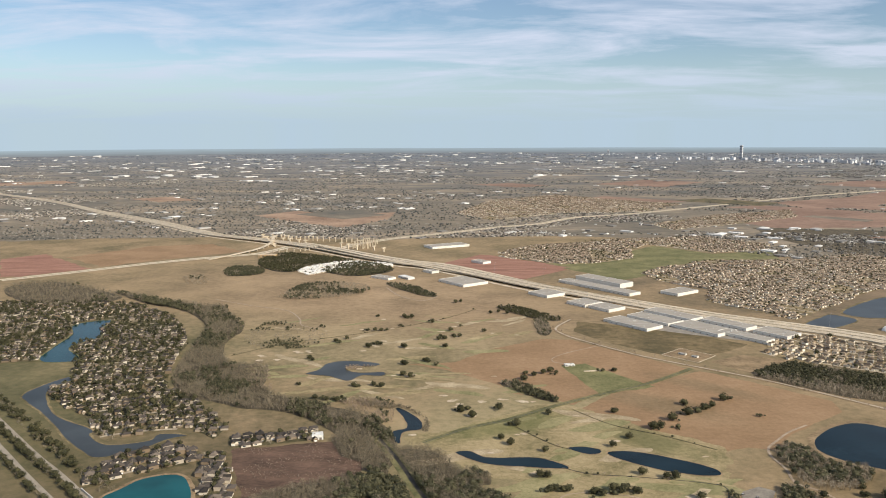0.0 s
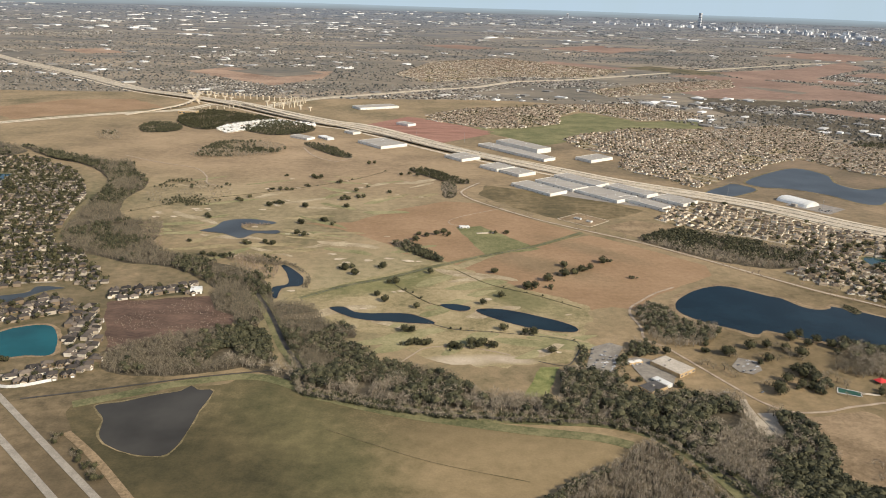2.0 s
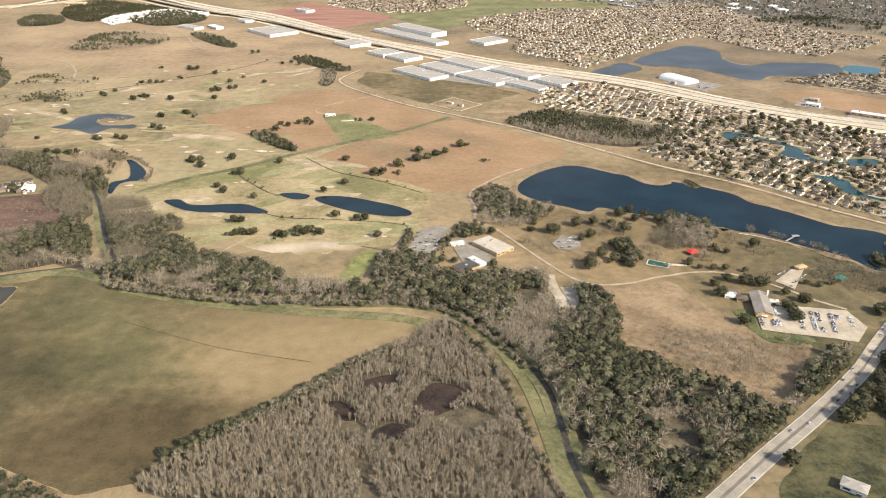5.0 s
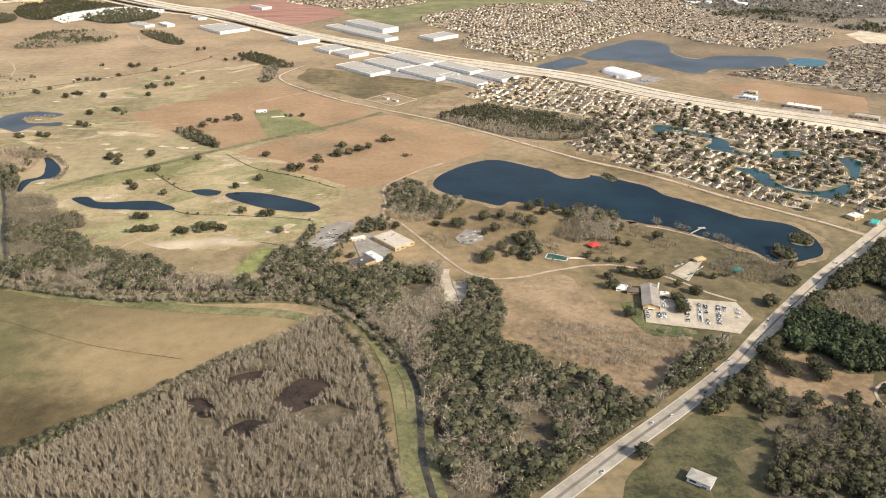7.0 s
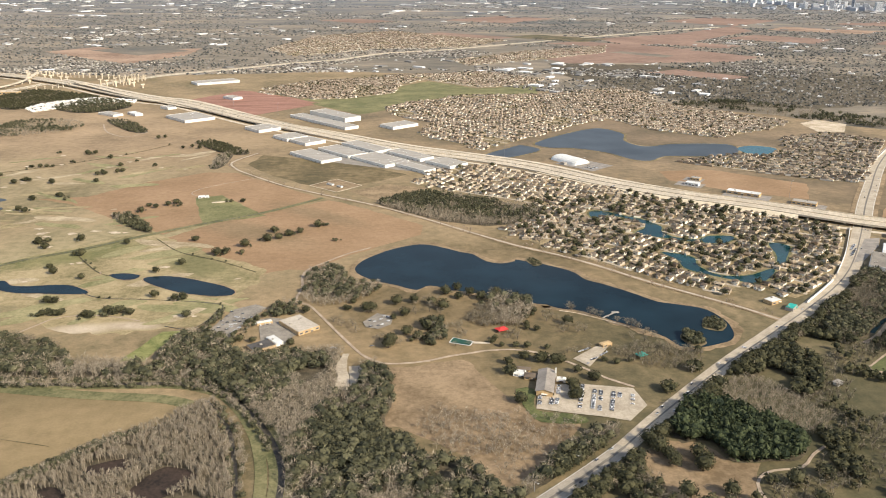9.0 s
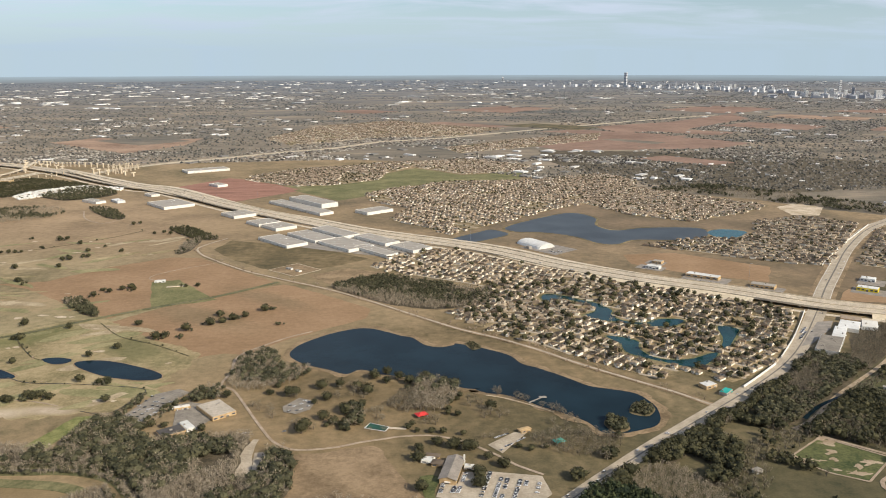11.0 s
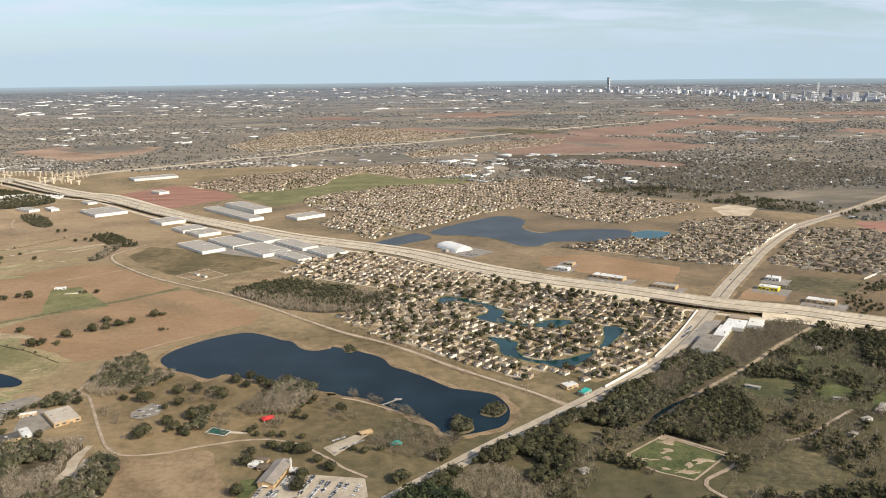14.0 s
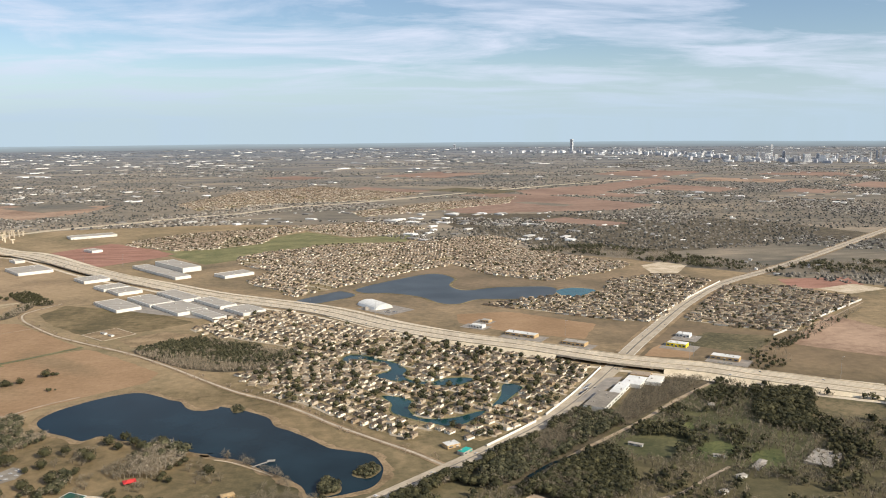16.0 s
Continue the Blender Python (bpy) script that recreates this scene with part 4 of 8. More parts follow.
lot_cars_a = [(88.9, 240.3), (88.0, 236.7), (86.9, 233.1), (92.7, 238.3), (91.8, 235.5), (91.0, 232.8), (90.3, 230.1), (95.9, 235.4), (95.0, 233.0), (94.2, 230.3)]
park_cars = [(133.6, 230.2), (135.0, 229.3), (137.0, 230.9), (137.9, 233.4), (139.0, 232.5), (139.3, 229.2), (137.4, 226.8), (136.1, 226.1), (133.8, 225.8), (134.0, 211.8), (122.5, 211.4), (123.5, 211.1)]
shelter_cars = [(194.5, 203.6), (195.4, 204.1), (196.3, 204.6), (197.2, 205.2), (198.0, 205.7), (196.7, 198.2), (197.5, 198.7), (198.4, 199.3), (200.3, 200.9), (201.2, 201.7), (202.3, 202.6), (195.1, 196.0)]
thicket_1 = [(-127.0, 549.9), (-115.1, 580.2), (-96.7, 587.7), (-68.4, 574.4), (-68.9, 553.9), (-93.1, 541.7), (-118.5, 539.2)]
thicket_2 = [(-194.8, 654.4), (-192.2, 678.5), (-171.5, 673.6), (-160.5, 654.5), (-165.2, 636.4), (-183.7, 632.0)]
thicket_4 = [(-112.2, 654.6), (-107.4, 683.6), (-83.3, 699.1), (-57.5, 668.9), (-61.6, 645.6), (-85.9, 632.3)]
thicket_5 = [(24.6, 513.1), (34.4, 518.3), (60.6, 484.7), (56.8, 477.0), (45.5, 483.3)]
thicket_6 = [(44.4, 475.9), (52.2, 483.9), (52.0, 449.1), (45.5, 442.2)]
thicket_7 = [(-55.7, 597.8), (-38.9, 593.9), (-15.7, 554.3), (-27.0, 553.2)]
reeds = [(-63.7, 371.4), (-55.3, 381.5), (-40.4, 380.2), (-52.1, 372.2)]
dirt_lot = [(125.9, 207.4), (127.6, 207.2), (127.4, 186.2), (124.1, 186.0), (124.1, 198.5)]
meadow_rim = [(-62.4, 198.5), (-49.6, 205.1), (-35.9, 212.2), (-15.1, 216.7), (9.3, 203.1), (31.3, 195.0), (58.8, 188.5), (79.2, 185.0), (87.8, 181.2)]
pasture = [(164.3, 126.0), (174.4, 133.5), (186.6, 131.0), (186.1, 124.3), (176.2, 119.7), (176.5, 107.3), (178.1, 101.4), (147.2, 104.0), (153.9, 115.6)]
sand_spots = [(-76.3, 450.7), (-50.3, 407.9), (-45.5, 418.6), (-26.2, 368.7), (-30.6, 364.5), (-6.4, 335.5), (-0.7, 329.8), (-0.6, 321.6), (5.9, 310.7), (18.7, 330.7), (27.6, 327.9), (16.5, 364.1), (-46.3, 480.5), (-12.6, 478.5), (22.7, 479.4), (34.5, 484.7), (-55.7, 453.4), (-47.5, 352.7), (-17.4, 289.4), (12.0, 272.5), (57.5, 284.1), (-90.8, 390.5), (-99.7, 389.4), (-93.8, 379.7), (-48.2, 330.0), (-27.4, 412.8), (-10.5, 449.4), (-43.7, 415.9), (-83.4, 406.3), (-24.0, 362.8), (-100.4, 349.5)]
golf_trees_5 = [(-50.1, 487.6), (-52.4, 451.0), (-44.8, 451.2), (-46.3, 421.5), (-10.4, 436.7), (-3.2, 439.4), (0.4, 316.8), (3.7, 317.5), (-26.8, 364.6), (-22.7, 362.9), (-15.1, 388.5), (-11.4, 381.6), (-57.9, 331.4), (-52.9, 330.0), (-49.8, 331.5), (-71.6, 349.6), (-62.0, 433.1), (-80.9, 460.9), (-34.3, 462.2), (-31.3, 483.7), (0.5, 463.2), (14.3, 450.1), (45.5, 368.0), (31.0, 367.9), (30.2, 358.8), (68.2, 372.9), (73.6, 372.9), (28.2, 241.2), (28.9, 242.1), (33.4, 241.7), (42.7, 240.2), (43.8, 241.0), (49.2, 240.6), (52.1, 242.6), (55.9, 241.5), (-45.5, 346.8), (-36.5, 347.8), (-34.3, 348.5), (84.6, 307.3), (92.3, 313.9), (99.6, 319.2), (113.6, 332.2), (119.9, 311.3), (83.9, 297.9), (75.1, 298.6), (77.2, 299.7)]
club_trees = [(95.4, 230.6), (98.0, 232.6), (101.6, 239.0), (104.4, 242.1), (107.1, 238.6), (94.8, 218.2), (98.6, 217.5), (111.0, 245.4), (105.0, 216.3), (110.1, 214.3), (92.8, 216.4), (100.2, 235.9), (103.1, 235.7), (112.7, 238.2), (90.6, 217.4)]
school_cars_b = [((177.8, 178.6), (176.6, 173.7)), ((180.6, 177.0), (179.7, 174.1)), ((184.1, 184.3), (182.6, 179.1)), ((182.0, 176.9), (180.9, 173.8)), ((190.4, 183.8), (186.6, 171.8)), ((192.9, 180.6), (189.8, 171.1)), ((194.4, 180.1), (191.4, 170.3)), ((197.6, 179.2), (194.4, 169.9)), ((199.1, 178.5), (198.3, 176.2)), ((202.2, 177.4), (200.7, 172.8))]
golf_cars = [(84.0, 222.6), (85.0, 224.4), (85.9, 226.3), (86.9, 228.1), (87.9, 230.0), (88.9, 231.9), (89.9, 233.9), (91.0, 235.8), (86.7, 221.2), (87.6, 223.0), (88.6, 224.8), (89.6, 226.7), (90.6, 228.5), (91.6, 230.4), (92.7, 232.3), (93.7, 234.3), (89.3, 220.2), (90.3, 222.0), (91.3, 223.8), (92.3, 225.6), (93.3, 227.5), (94.3, 229.4), (95.4, 231.3), (96.5, 233.2)]
grove_a = [(174.8, 246.7), (186.5, 249.9), (187.3, 237.4), (181.2, 223.8), (173.5, 221.0), (172.1, 231.6)]
grove_b = [(147.9, 222.9), (154.5, 227.5), (157.4, 221.7), (154.5, 212.6), (148.1, 211.5)]
brush_a = [(-117.6, 427.4), (-117.3, 461.3), (-104.2, 473.1), (-73.9, 442.0), (-77.0, 416.4), (-99.4, 412.0)]
brush_b = [(-100.4, 369.4), (-97.2, 388.4), (-82.2, 343.8), (-90.9, 347.0)]
brush_c = [(-54.8, 328.5), (-30.8, 330.0), (-27.4, 319.7), (-25.0, 298.1), (-31.5, 303.3), (-44.4, 319.7)]
brush_d = [(-122.1, 546.0), (-113.0, 597.2), (-75.2, 595.5), (-66.4, 567.6), (-93.0, 543.7)]
brush_e = [(-218.3, 624.1), (-206.8, 633.9), (-190.7, 600.5), (-202.7, 594.0)]
olive_ne = [(411.2, 365.4), (441.8, 354.0), (415.0, 324.9), (387.1, 347.3)]
brown_ne = [(378.8, 346.1), (393.8, 337.2), (384.4, 322.6), (366.0, 328.9)]
cream_lot = [(448.4, 561.9), (470.1, 577.5), (481.5, 556.9), (462.1, 526.8), (444.6, 529.7)]
wall_ne = [(440.2, 354.4), (478.2, 383.3), (532.0, 425.3)]
wall_main = [(390.4, 389.8), (422.7, 430.1), (476.9, 492.3)]
belt_ne = [(416.6, 330.6), (437.1, 344.8), (438.3, 336.8), (430.1, 318.3), (414.7, 300.8), (402.9, 300.1)]
belt_ne2 = [(439.7, 344.2), (508.9, 400.2), (508.9, 394.1), (439.2, 335.5)]
lane_ne = [(437.3, 342.5), (470.3, 370.4), (530.2, 420.5)]
belt_n1 = [(382.9, 650.0), (446.1, 663.9), (502.4, 594.0), (538.5, 538.9), (526.4, 516.8), (477.6, 558.1), (426.2, 616.0)]
belt_n2 = [(564.3, 552.8), (643.2, 544.6), (605.2, 492.5), (578.8, 505.6), (549.3, 519.8)]
ne_house_lots = [(526.0, 461.0), (557.0, 472.8), (568.2, 454.7), (537.8, 443.8)]
mall_yard = [(317, 262), (327, 258), (339, 271), (349, 284), (360, 285), (364, 296), (354, 310), (341, 302)]
club_quad = [(110.6, 219.0), (106.6, 231.1), (112.8, 234.3), (116.5, 224.8)]
club_side = [(102.5, 218.7), (104.7, 219.8), (108.1, 215.2), (106.2, 213.1)]
club_dark = [(97.3, 213.3), (103.2, 217.1), (105.7, 213.5), (100.2, 208.5)]
club_row = [(98.2, 229.9), (102.3, 232.8), (102.8, 231.1), (98.9, 228.2)]
club_hedge = [(92.2, 219.7), (96.8, 237.9), (100.3, 238.6), (95.6, 222.0), (94.6, 217.4)]
club_wood = [(100.8, 239.1), (104.8, 247.8), (110.9, 245.7), (111.2, 238.4), (105.5, 235.1)]
tee_wood = [(81.5, 224.6), (85.7, 242.1), (87.6, 240.7), (84.0, 222.2)]
levee_brush = [(90.3, 185.5), (93.4, 184.5), (99.9, 173.1), (105.2, 161.5), (106.0, 153.8), (103.8, 153.8), (100.2, 164.4), (96.0, 173.3)]
w_gap = [(123.6, 186.2), (131.9, 201.7), (137.5, 197.7), (139.6, 181.4), (136.9, 168.9), (143.5, 157.4), (137.0, 152.6), (125.4, 153.1), (122.4, 172.4)]
dirt_lot_b = [(127.9, 199.7), (132.2, 199.2), (131.5, 188.9), (129.2, 186.0), (127.7, 187.6)]
s6 = [(-7, 1144), (46, 1360), (172, 1488), (272, 1362), (347, 1286), (260, 1163), (137, 1145), (39, 1053)]
s7 = [(234, 1002), (341, 1108), (480, 1192), (447, 1086), (321, 990), (247, 942)]
south_track = [(236.0, 112.0), (227.9, 117.7), (222.0, 122.1), (217.8, 128.6), (216.9, 135.2), (219.0, 139.6), (223.2, 142.0), (230.4, 142.8), (235.7, 147.6), (240.0, 150.5)]
s3d = [(332, 735), (373, 671), (408, 619), (446, 568), (415, 539), (362, 511), (330, 543), (312, 588)]

s_lake_new = [(150, 404), (170, 434), (204, 444), (222, 424), (262, 384), (244, 366), (214, 366), (169, 388)]
strip_bare = [(332.0, 259.4), (349.6, 291.0), (367.7, 294.3), (378.8, 289.0), (355.8, 270.6), (335.6, 251.5), (326.4, 245.6)]
east_meadow = [(316.1, 228.9), (356.6, 267.2), (379.1, 287.0), (397.1, 275.5), (395.0, 251.1), (380.9, 218.2), (364.0, 204.9), (344.0, 213.9), (330.0, 220.1)]
east_field = [(410.5, 268.2), (433.6, 258.3), (419.0, 239.2), (397.6, 246.3)]
pool_brush = [(-42.9, 328.1), (-31.6, 326.2), (-25.4, 322.6), (-20.3, 320.2), (-11.6, 305.5), (-10.7, 292.5), (-13.3, 292.5), (-13.2, 306.6), (-21.8, 318.9), (-29.5, 317.7), (-39.9, 321.2)]
w_wedge = [(-46.5, 284.9), (-42.4, 290.3), (-33.8, 287.3), (-26.0, 268.7), (-23.3, 252.1), (-29.2, 254.5), (-33.7, 264.0), (-40.7, 269.1)]
school_lawn = [(176.9, 182.7), (175.5, 172.1), (182.9, 169.8), (187.1, 167.4), (186.3, 164.7), (177.8, 165.7), (174.0, 168.0), (171.9, 181.2), (173.0, 183.7)]
south_oaks = [(202.0, 146.1), (208.4, 148.5), (207.6, 143.3), (209.5, 146.0), (200.3, 151.7), (201.8, 149.3), (200.6, 134.3), (210.2, 134.1), (233.9, 139.3), (225.5, 136.2), (227.9, 130.2)]
road_oaks = [(212.6, 166.5), (216.0, 170.0), (219.5, 173.2), (223.0, 176.6), (226.0, 179.6), (202.5, 157.3), (199.0, 154.6), (236.5, 188.2), (240.0, 192.2), (244.0, 195.6)]
meadow_edge = [(-58, 184), (-45.8, 171.6), (-29.6, 152.4), (-20.4, 142.6), (-10.4, 136.0), (0.1, 128.6), (10.4, 122.8), (17.2, 118.6)]
strip_row = [(262, 216), (273, 206.5), (279, 203)]

TOWERS_NORTH = [(1202, 3543, 59, 14), (963, 3576, 29, 14), (1039, 3545, 31, 17), (1075, 3466, 22, 20), (1223, 3469, 29, 12), (1248, 3459, 27, 14), (1316, 3369, 33, 13), (1360, 3351, 38, 20), (1361, 3290, 28, 16), (1378, 3283, 28, 15), (1383, 3223, 37, 14), (1396, 3218, 27, 19), (1438, 3201, 24, 19), (1459, 3193, 32, 13), (1495, 3123, 38, 22), (1511, 3117, 27, 14), (1493, 2967, 24, 21), (1583, 3035, 31, 14), (1539, 2854, 27, 24), (1495, 2695, 28, 20)]
TOWERS_SOUTH = [(1411, 2459, 32, 28), (1429, 2419, 43, 10), (1420, 2389, 35, 15), (1428, 2354, 32, 30), (1484, 2401, 42, 10), (1470, 2341, 32, 25), (1538, 2417, 49, 8), (1506, 2329, 37, 18), (1541, 2350, 39, 15), (1537, 2320, 32, 18), (1557, 2313, 33, 23), (1558, 2251, 30, 30), (1618, 2293, 33, 13), (1641, 2318, 34, 10), (1643, 2285, 28, 18), (1685, 2303, 31, 13), (1703, 2297, 35, 10), (1710, 2295, 33, 10), (1733, 2256, 31, 18), (1829, 2355, 37, 12)]
TOWERS_REST = [(1863, 2378, 40, 11), (1874, 2374, 38, 10), (778, 4368, 33, 21), (826, 3632, 19, 28), (1128, 3444, 18, 23), (1232, 3283, 19, 19), (1277, 3324, 21, 13), (1399, 3160, 24, 13), (1449, 3087, 22, 19), (1477, 2877, 21, 15), (1486, 2783, 23, 14)]


def extended(line, before, after=0.0):
    """The line, made longer at its ends."""
    p = [np.array(q) for q in line]
    u, w = p[0] - p[1], p[-1] - p[-2]
    first = [tuple(p[0] + before * u / np.linalg.norm(u))] if before else []
    last = [tuple(p[-1] + after * w / np.linalg.norm(w))] if after else []
    return first + [tuple(q) for q in line] + last


main_road = extended(main_road, 60, 500)
sw_road_1, sw_road_2 = extended(sw_road_1, 120, 25), extended(sw_road_2, 120, 25)
lake_road = extended(lake_road, 0, 11)
creek, ditch, levee = extended(creek, 0, 25), extended(ditch, 0, 25), extended(levee, 0, 25)

# ---- ground ----
def build_ground():
    pts = [(-6500, -900), (6500, -900), (6500, 6500), (-6500, 6500)]
    sheet("ground", pts, 0.0, M_GROUND, "dry tan winter grassland of the open plain", "ground")
    sheet("far_ground", smooth_ring(far_land, 40, 20), 0.06, M_FAR, "grey-brown wooded far land with blue-grey haze in its colour", "ground")


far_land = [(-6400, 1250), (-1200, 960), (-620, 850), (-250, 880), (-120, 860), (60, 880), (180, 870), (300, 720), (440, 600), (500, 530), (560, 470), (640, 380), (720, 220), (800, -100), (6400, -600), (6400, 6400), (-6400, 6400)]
build_ground()


def build_backdrop():
    """The last hazy miles of the plain, as a low band all round the horizon."""
    m = bpy.data.materials.new("hazy_distance")
    m.use_nodes = True
    nt = m.node_tree
    N, L = nt.nodes.new, nt.links.new
    geo, sep, mp, nz, ramp, add = N("ShaderNodeNewGeometry"), N("ShaderNodeSeparateXYZ"), N("ShaderNodeMapping"), N("ShaderNodeTexNoise"), N("ShaderNodeValToRGB"), N("ShaderNodeMath")
    L(geo.outputs["Position"], sep.inputs[0])
    L(geo.outputs["Position"], mp.inputs["Vector"])
    mp.inputs["Scale"].default_value = (0.006, 0.006, 0.16)
    L(mp.outputs[0], nz.inputs["Vector"])
    nz.inputs["Scale"].default_value, nz.inputs["Detail"].default_value = 1.0, 5
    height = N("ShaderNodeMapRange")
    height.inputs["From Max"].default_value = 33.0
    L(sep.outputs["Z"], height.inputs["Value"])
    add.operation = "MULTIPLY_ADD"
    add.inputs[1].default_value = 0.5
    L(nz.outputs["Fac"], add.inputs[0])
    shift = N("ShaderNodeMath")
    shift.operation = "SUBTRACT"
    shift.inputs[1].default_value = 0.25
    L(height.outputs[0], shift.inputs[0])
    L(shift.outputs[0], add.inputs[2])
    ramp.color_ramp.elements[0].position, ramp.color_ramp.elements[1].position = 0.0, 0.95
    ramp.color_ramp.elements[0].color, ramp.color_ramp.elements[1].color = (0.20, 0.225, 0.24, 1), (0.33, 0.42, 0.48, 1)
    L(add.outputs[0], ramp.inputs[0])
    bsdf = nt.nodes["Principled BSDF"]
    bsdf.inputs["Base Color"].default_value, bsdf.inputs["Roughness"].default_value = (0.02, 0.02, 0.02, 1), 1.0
    # the band glows by itself: distance haze as an emitted gradient, paler upwards
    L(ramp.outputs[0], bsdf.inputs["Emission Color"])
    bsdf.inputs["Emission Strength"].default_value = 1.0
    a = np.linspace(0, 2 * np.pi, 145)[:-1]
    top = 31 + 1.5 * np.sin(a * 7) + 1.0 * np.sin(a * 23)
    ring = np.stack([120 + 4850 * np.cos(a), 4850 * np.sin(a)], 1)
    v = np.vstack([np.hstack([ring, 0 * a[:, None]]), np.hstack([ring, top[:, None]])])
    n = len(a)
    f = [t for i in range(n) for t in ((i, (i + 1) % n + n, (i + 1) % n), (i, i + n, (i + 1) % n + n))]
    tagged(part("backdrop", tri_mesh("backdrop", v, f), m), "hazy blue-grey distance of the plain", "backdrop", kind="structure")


build_backdrop()

FIELDS = [
    ("field", far_dark, M_LEAFLITTER, 0.10, "dark wooded belt of far winter trees"),
    ("field", brown_far_1, M_FALLOW, 0.12, "far reddish brown ploughed field"),
    ("field", brown_far_2, M_FALLOW, 0.12, "far reddish brown ploughed field"),
    ("field", brown_far_3, M_FALLOW, 0.12, "far brown fallow field"),
    ("field", orange_site, M_CLAY, 0.12, "orange cleared building site"),
    ("field", west_brown, M_REDSOIL, 0.10, "brown ploughed field beside the highway"),
    ("field", west_tan, M_STUBBLE, 0.10, "tan fallow field beside the highway"),
    ("field", red_field, M_REDSOIL, 0.10, "red bare soil field behind the freeway"),
    ("field", green_far, M_GREEN, 0.11, "dull green grass field by the warehouses"),
    ("field", green_far2, M_GREEN, 0.11, "dull green grass field among houses"),
    ("field", field_a, M_STUBBLE, 0.06, "brown stubble field with an uneven edge"),
    ("field", field_b, M_STUBBLE, 0.06, "brown stubble field crossed by a hedge line"),
    ("field", farm_green, M_GREEN, 0.09, "green grass plot round a farm shed"),
    ("field", wh_field, M_MEADOW, 0.06, "dull olive grass in front of the warehouses"),
    ("field", bare_lot, M_BANK, 0.08, "pale graded building lot"),
    ("golf_course", golf, M_GOLF, 0.06, "pale dormant golf fairways"),
    ("lawn", tee_green, M_TEE, 0.09, "green tee beside the wood"),
    ("meadow", big_field, M_MEADOW, 0.06, "mottled green and tan wet meadow"),
    ("lot", dirt_lot, M_STREET, 0.22, "pale dirt lot in a gap of the wood"),
    ("lot", dirt_lot_b, M_STREET, 0.22, "pale dirt lot in a gap of the wood"),
    ("field", dark_field, M_DARKSOIL, 0.06, "dark red-brown marshy field"),
    ("field", park_field, M_PARKFIELD, 0.06, "brown mown field of the park"),
    ("field", south_field, M_PARKFIELD, 0.06, "brown clearing among roadside trees"),
    ("field", freeway_field, M_STUBBLE, 0.06, "brown field along the freeway"),
    ("pasture", pasture, M_PASTURE, 0.06, "green pasture round a small barn"),
    ("field", olive_ne, M_WEEDS, 0.06, "dull olive field by the estate"),
    ("field", brown_ne, M_STUBBLE, 0.06, "brown fallow lot beside the road"),
    ("lot", cream_lot, M_SAND, 0.16, "pale cleared building lot"),
    ("lot", ne_house_lots, M_SAND, 0.16, "pale cleared building lot"),
    ("field", ne_field, M_CLAY, 0.06, "brown field by the cross road"),
    ("field", ne_field2, M_REDSOIL, 0.06, "brown field behind the houses"),
    ("playing_field", play_field, M_PADDOCK, 0.09, "worn green playing field with bare patches"),
]
for n_, pts_, mat_, z_, label_ in FIELDS:
    soft_ = n_ in ("golf_course", "meadow") or pts_ is dark_field or pts_ is park_field
    sheet(n_, smooth_ring(pts_, 2.0, 3.5 if n_ == "golf_course" else 0.9) if soft_ else edged(pts_, 2.0, 4.0 if pts_[0][1] > 700 else 1.0), z_, mat_, label_, "field")

# mown fairways and worn tracks of the golf course
for k_ in range(84):
    x, y = (rng.uniform(-100, 40), rng.uniform(335, 490)) if k_ < 56 else (rng.uniform(0, 82), rng.uniform(240, 315))
    if not (inside(np.array([(x, y)]), golf)[0] or k_ < 56) or inside(np.array([(x, y)]), field_a)[0]:
        continue
    w_, d_, t_ = rng.uniform(7, 18), rng.uniform(1.5, 3.4), radians(rng.choice([-35, 25, 5]) + rng.uniform(-15, 15))
    a_ = np.arange(12) * 2 * np.pi / 12
    q_ = np.stack([w_ * np.cos(a_), (d_ + 0.8 * rng.normal(size=12).clip(-1, 1)) * np.sin(a_) + 2.5 * np.sin(0.12 * w_ * np.cos(a_))], 1)
    q_ = q_ @ np.array([[math.cos(t_), math.sin(t_)], [-math.sin(t_), math.cos(t_)]]) + (x, y)
    sheet("fairway", smooth_ring(q_, 1.5, 0.5), 0.13, [M_FAIRWAY, M_GOLF, M_FAIRWAY, M_SANDYGRASS][k_ % 4], "mown strip of dormant fairway grass", "fairway")

WATERS = [
    ("lake", lake, M_WATER, "dark blue park lake with sandy banks", 2.4),
    ("pond", golf_pond_1, M_WATER, "dark pond on the golf course", 0.5),
    ("pond", golf_pond_2, M_WATER, "dark pond on the golf course", 0.5),
    ("pond", golf_pond_3, M_WATER, "small dark pond on the golf course", 0.4),
    ("pond", islet_pond, M_POND, "grey pond with a reedy spit", 0.6),
    ("pond", creek_pool, M_WATER, "dark pool in the creek bend", 0.3),
    ("pond", field_pond, M_MUDDY, "grey muddy pond at the meadow's corner", 0.5),
    ("pond", teal_pond, M_TEAL, "teal retention pond among houses", 1.5),
    ("pond", west_lake, M_LAGOON, "teal neighbourhood lake", 1.0),
    ("pond", west_lagoon, M_POND, "grey winding neighbourhood lagoon", 1.5),
    ("pond", far_pond, M_POND, "grey-blue detention basin with low banks", 3.0),
    ("pond", far_pond_annex, M_POND, "grey-blue detention basin", 2.0),
    ("pond", far_teal_pond, M_TEAL, "bright teal pond", 2.5),
    ("pond", lagoon_1, M_LAGOON, "winding teal lagoon among houses", 0.9),
    ("pond", lagoon_2, M_LAGOON, "teal lagoon among houses", 0.9),
    ("pond", lagoon_3, M_LAGOON, "curved teal lagoon among houses", 0.9),
]
WATER_RINGS = []
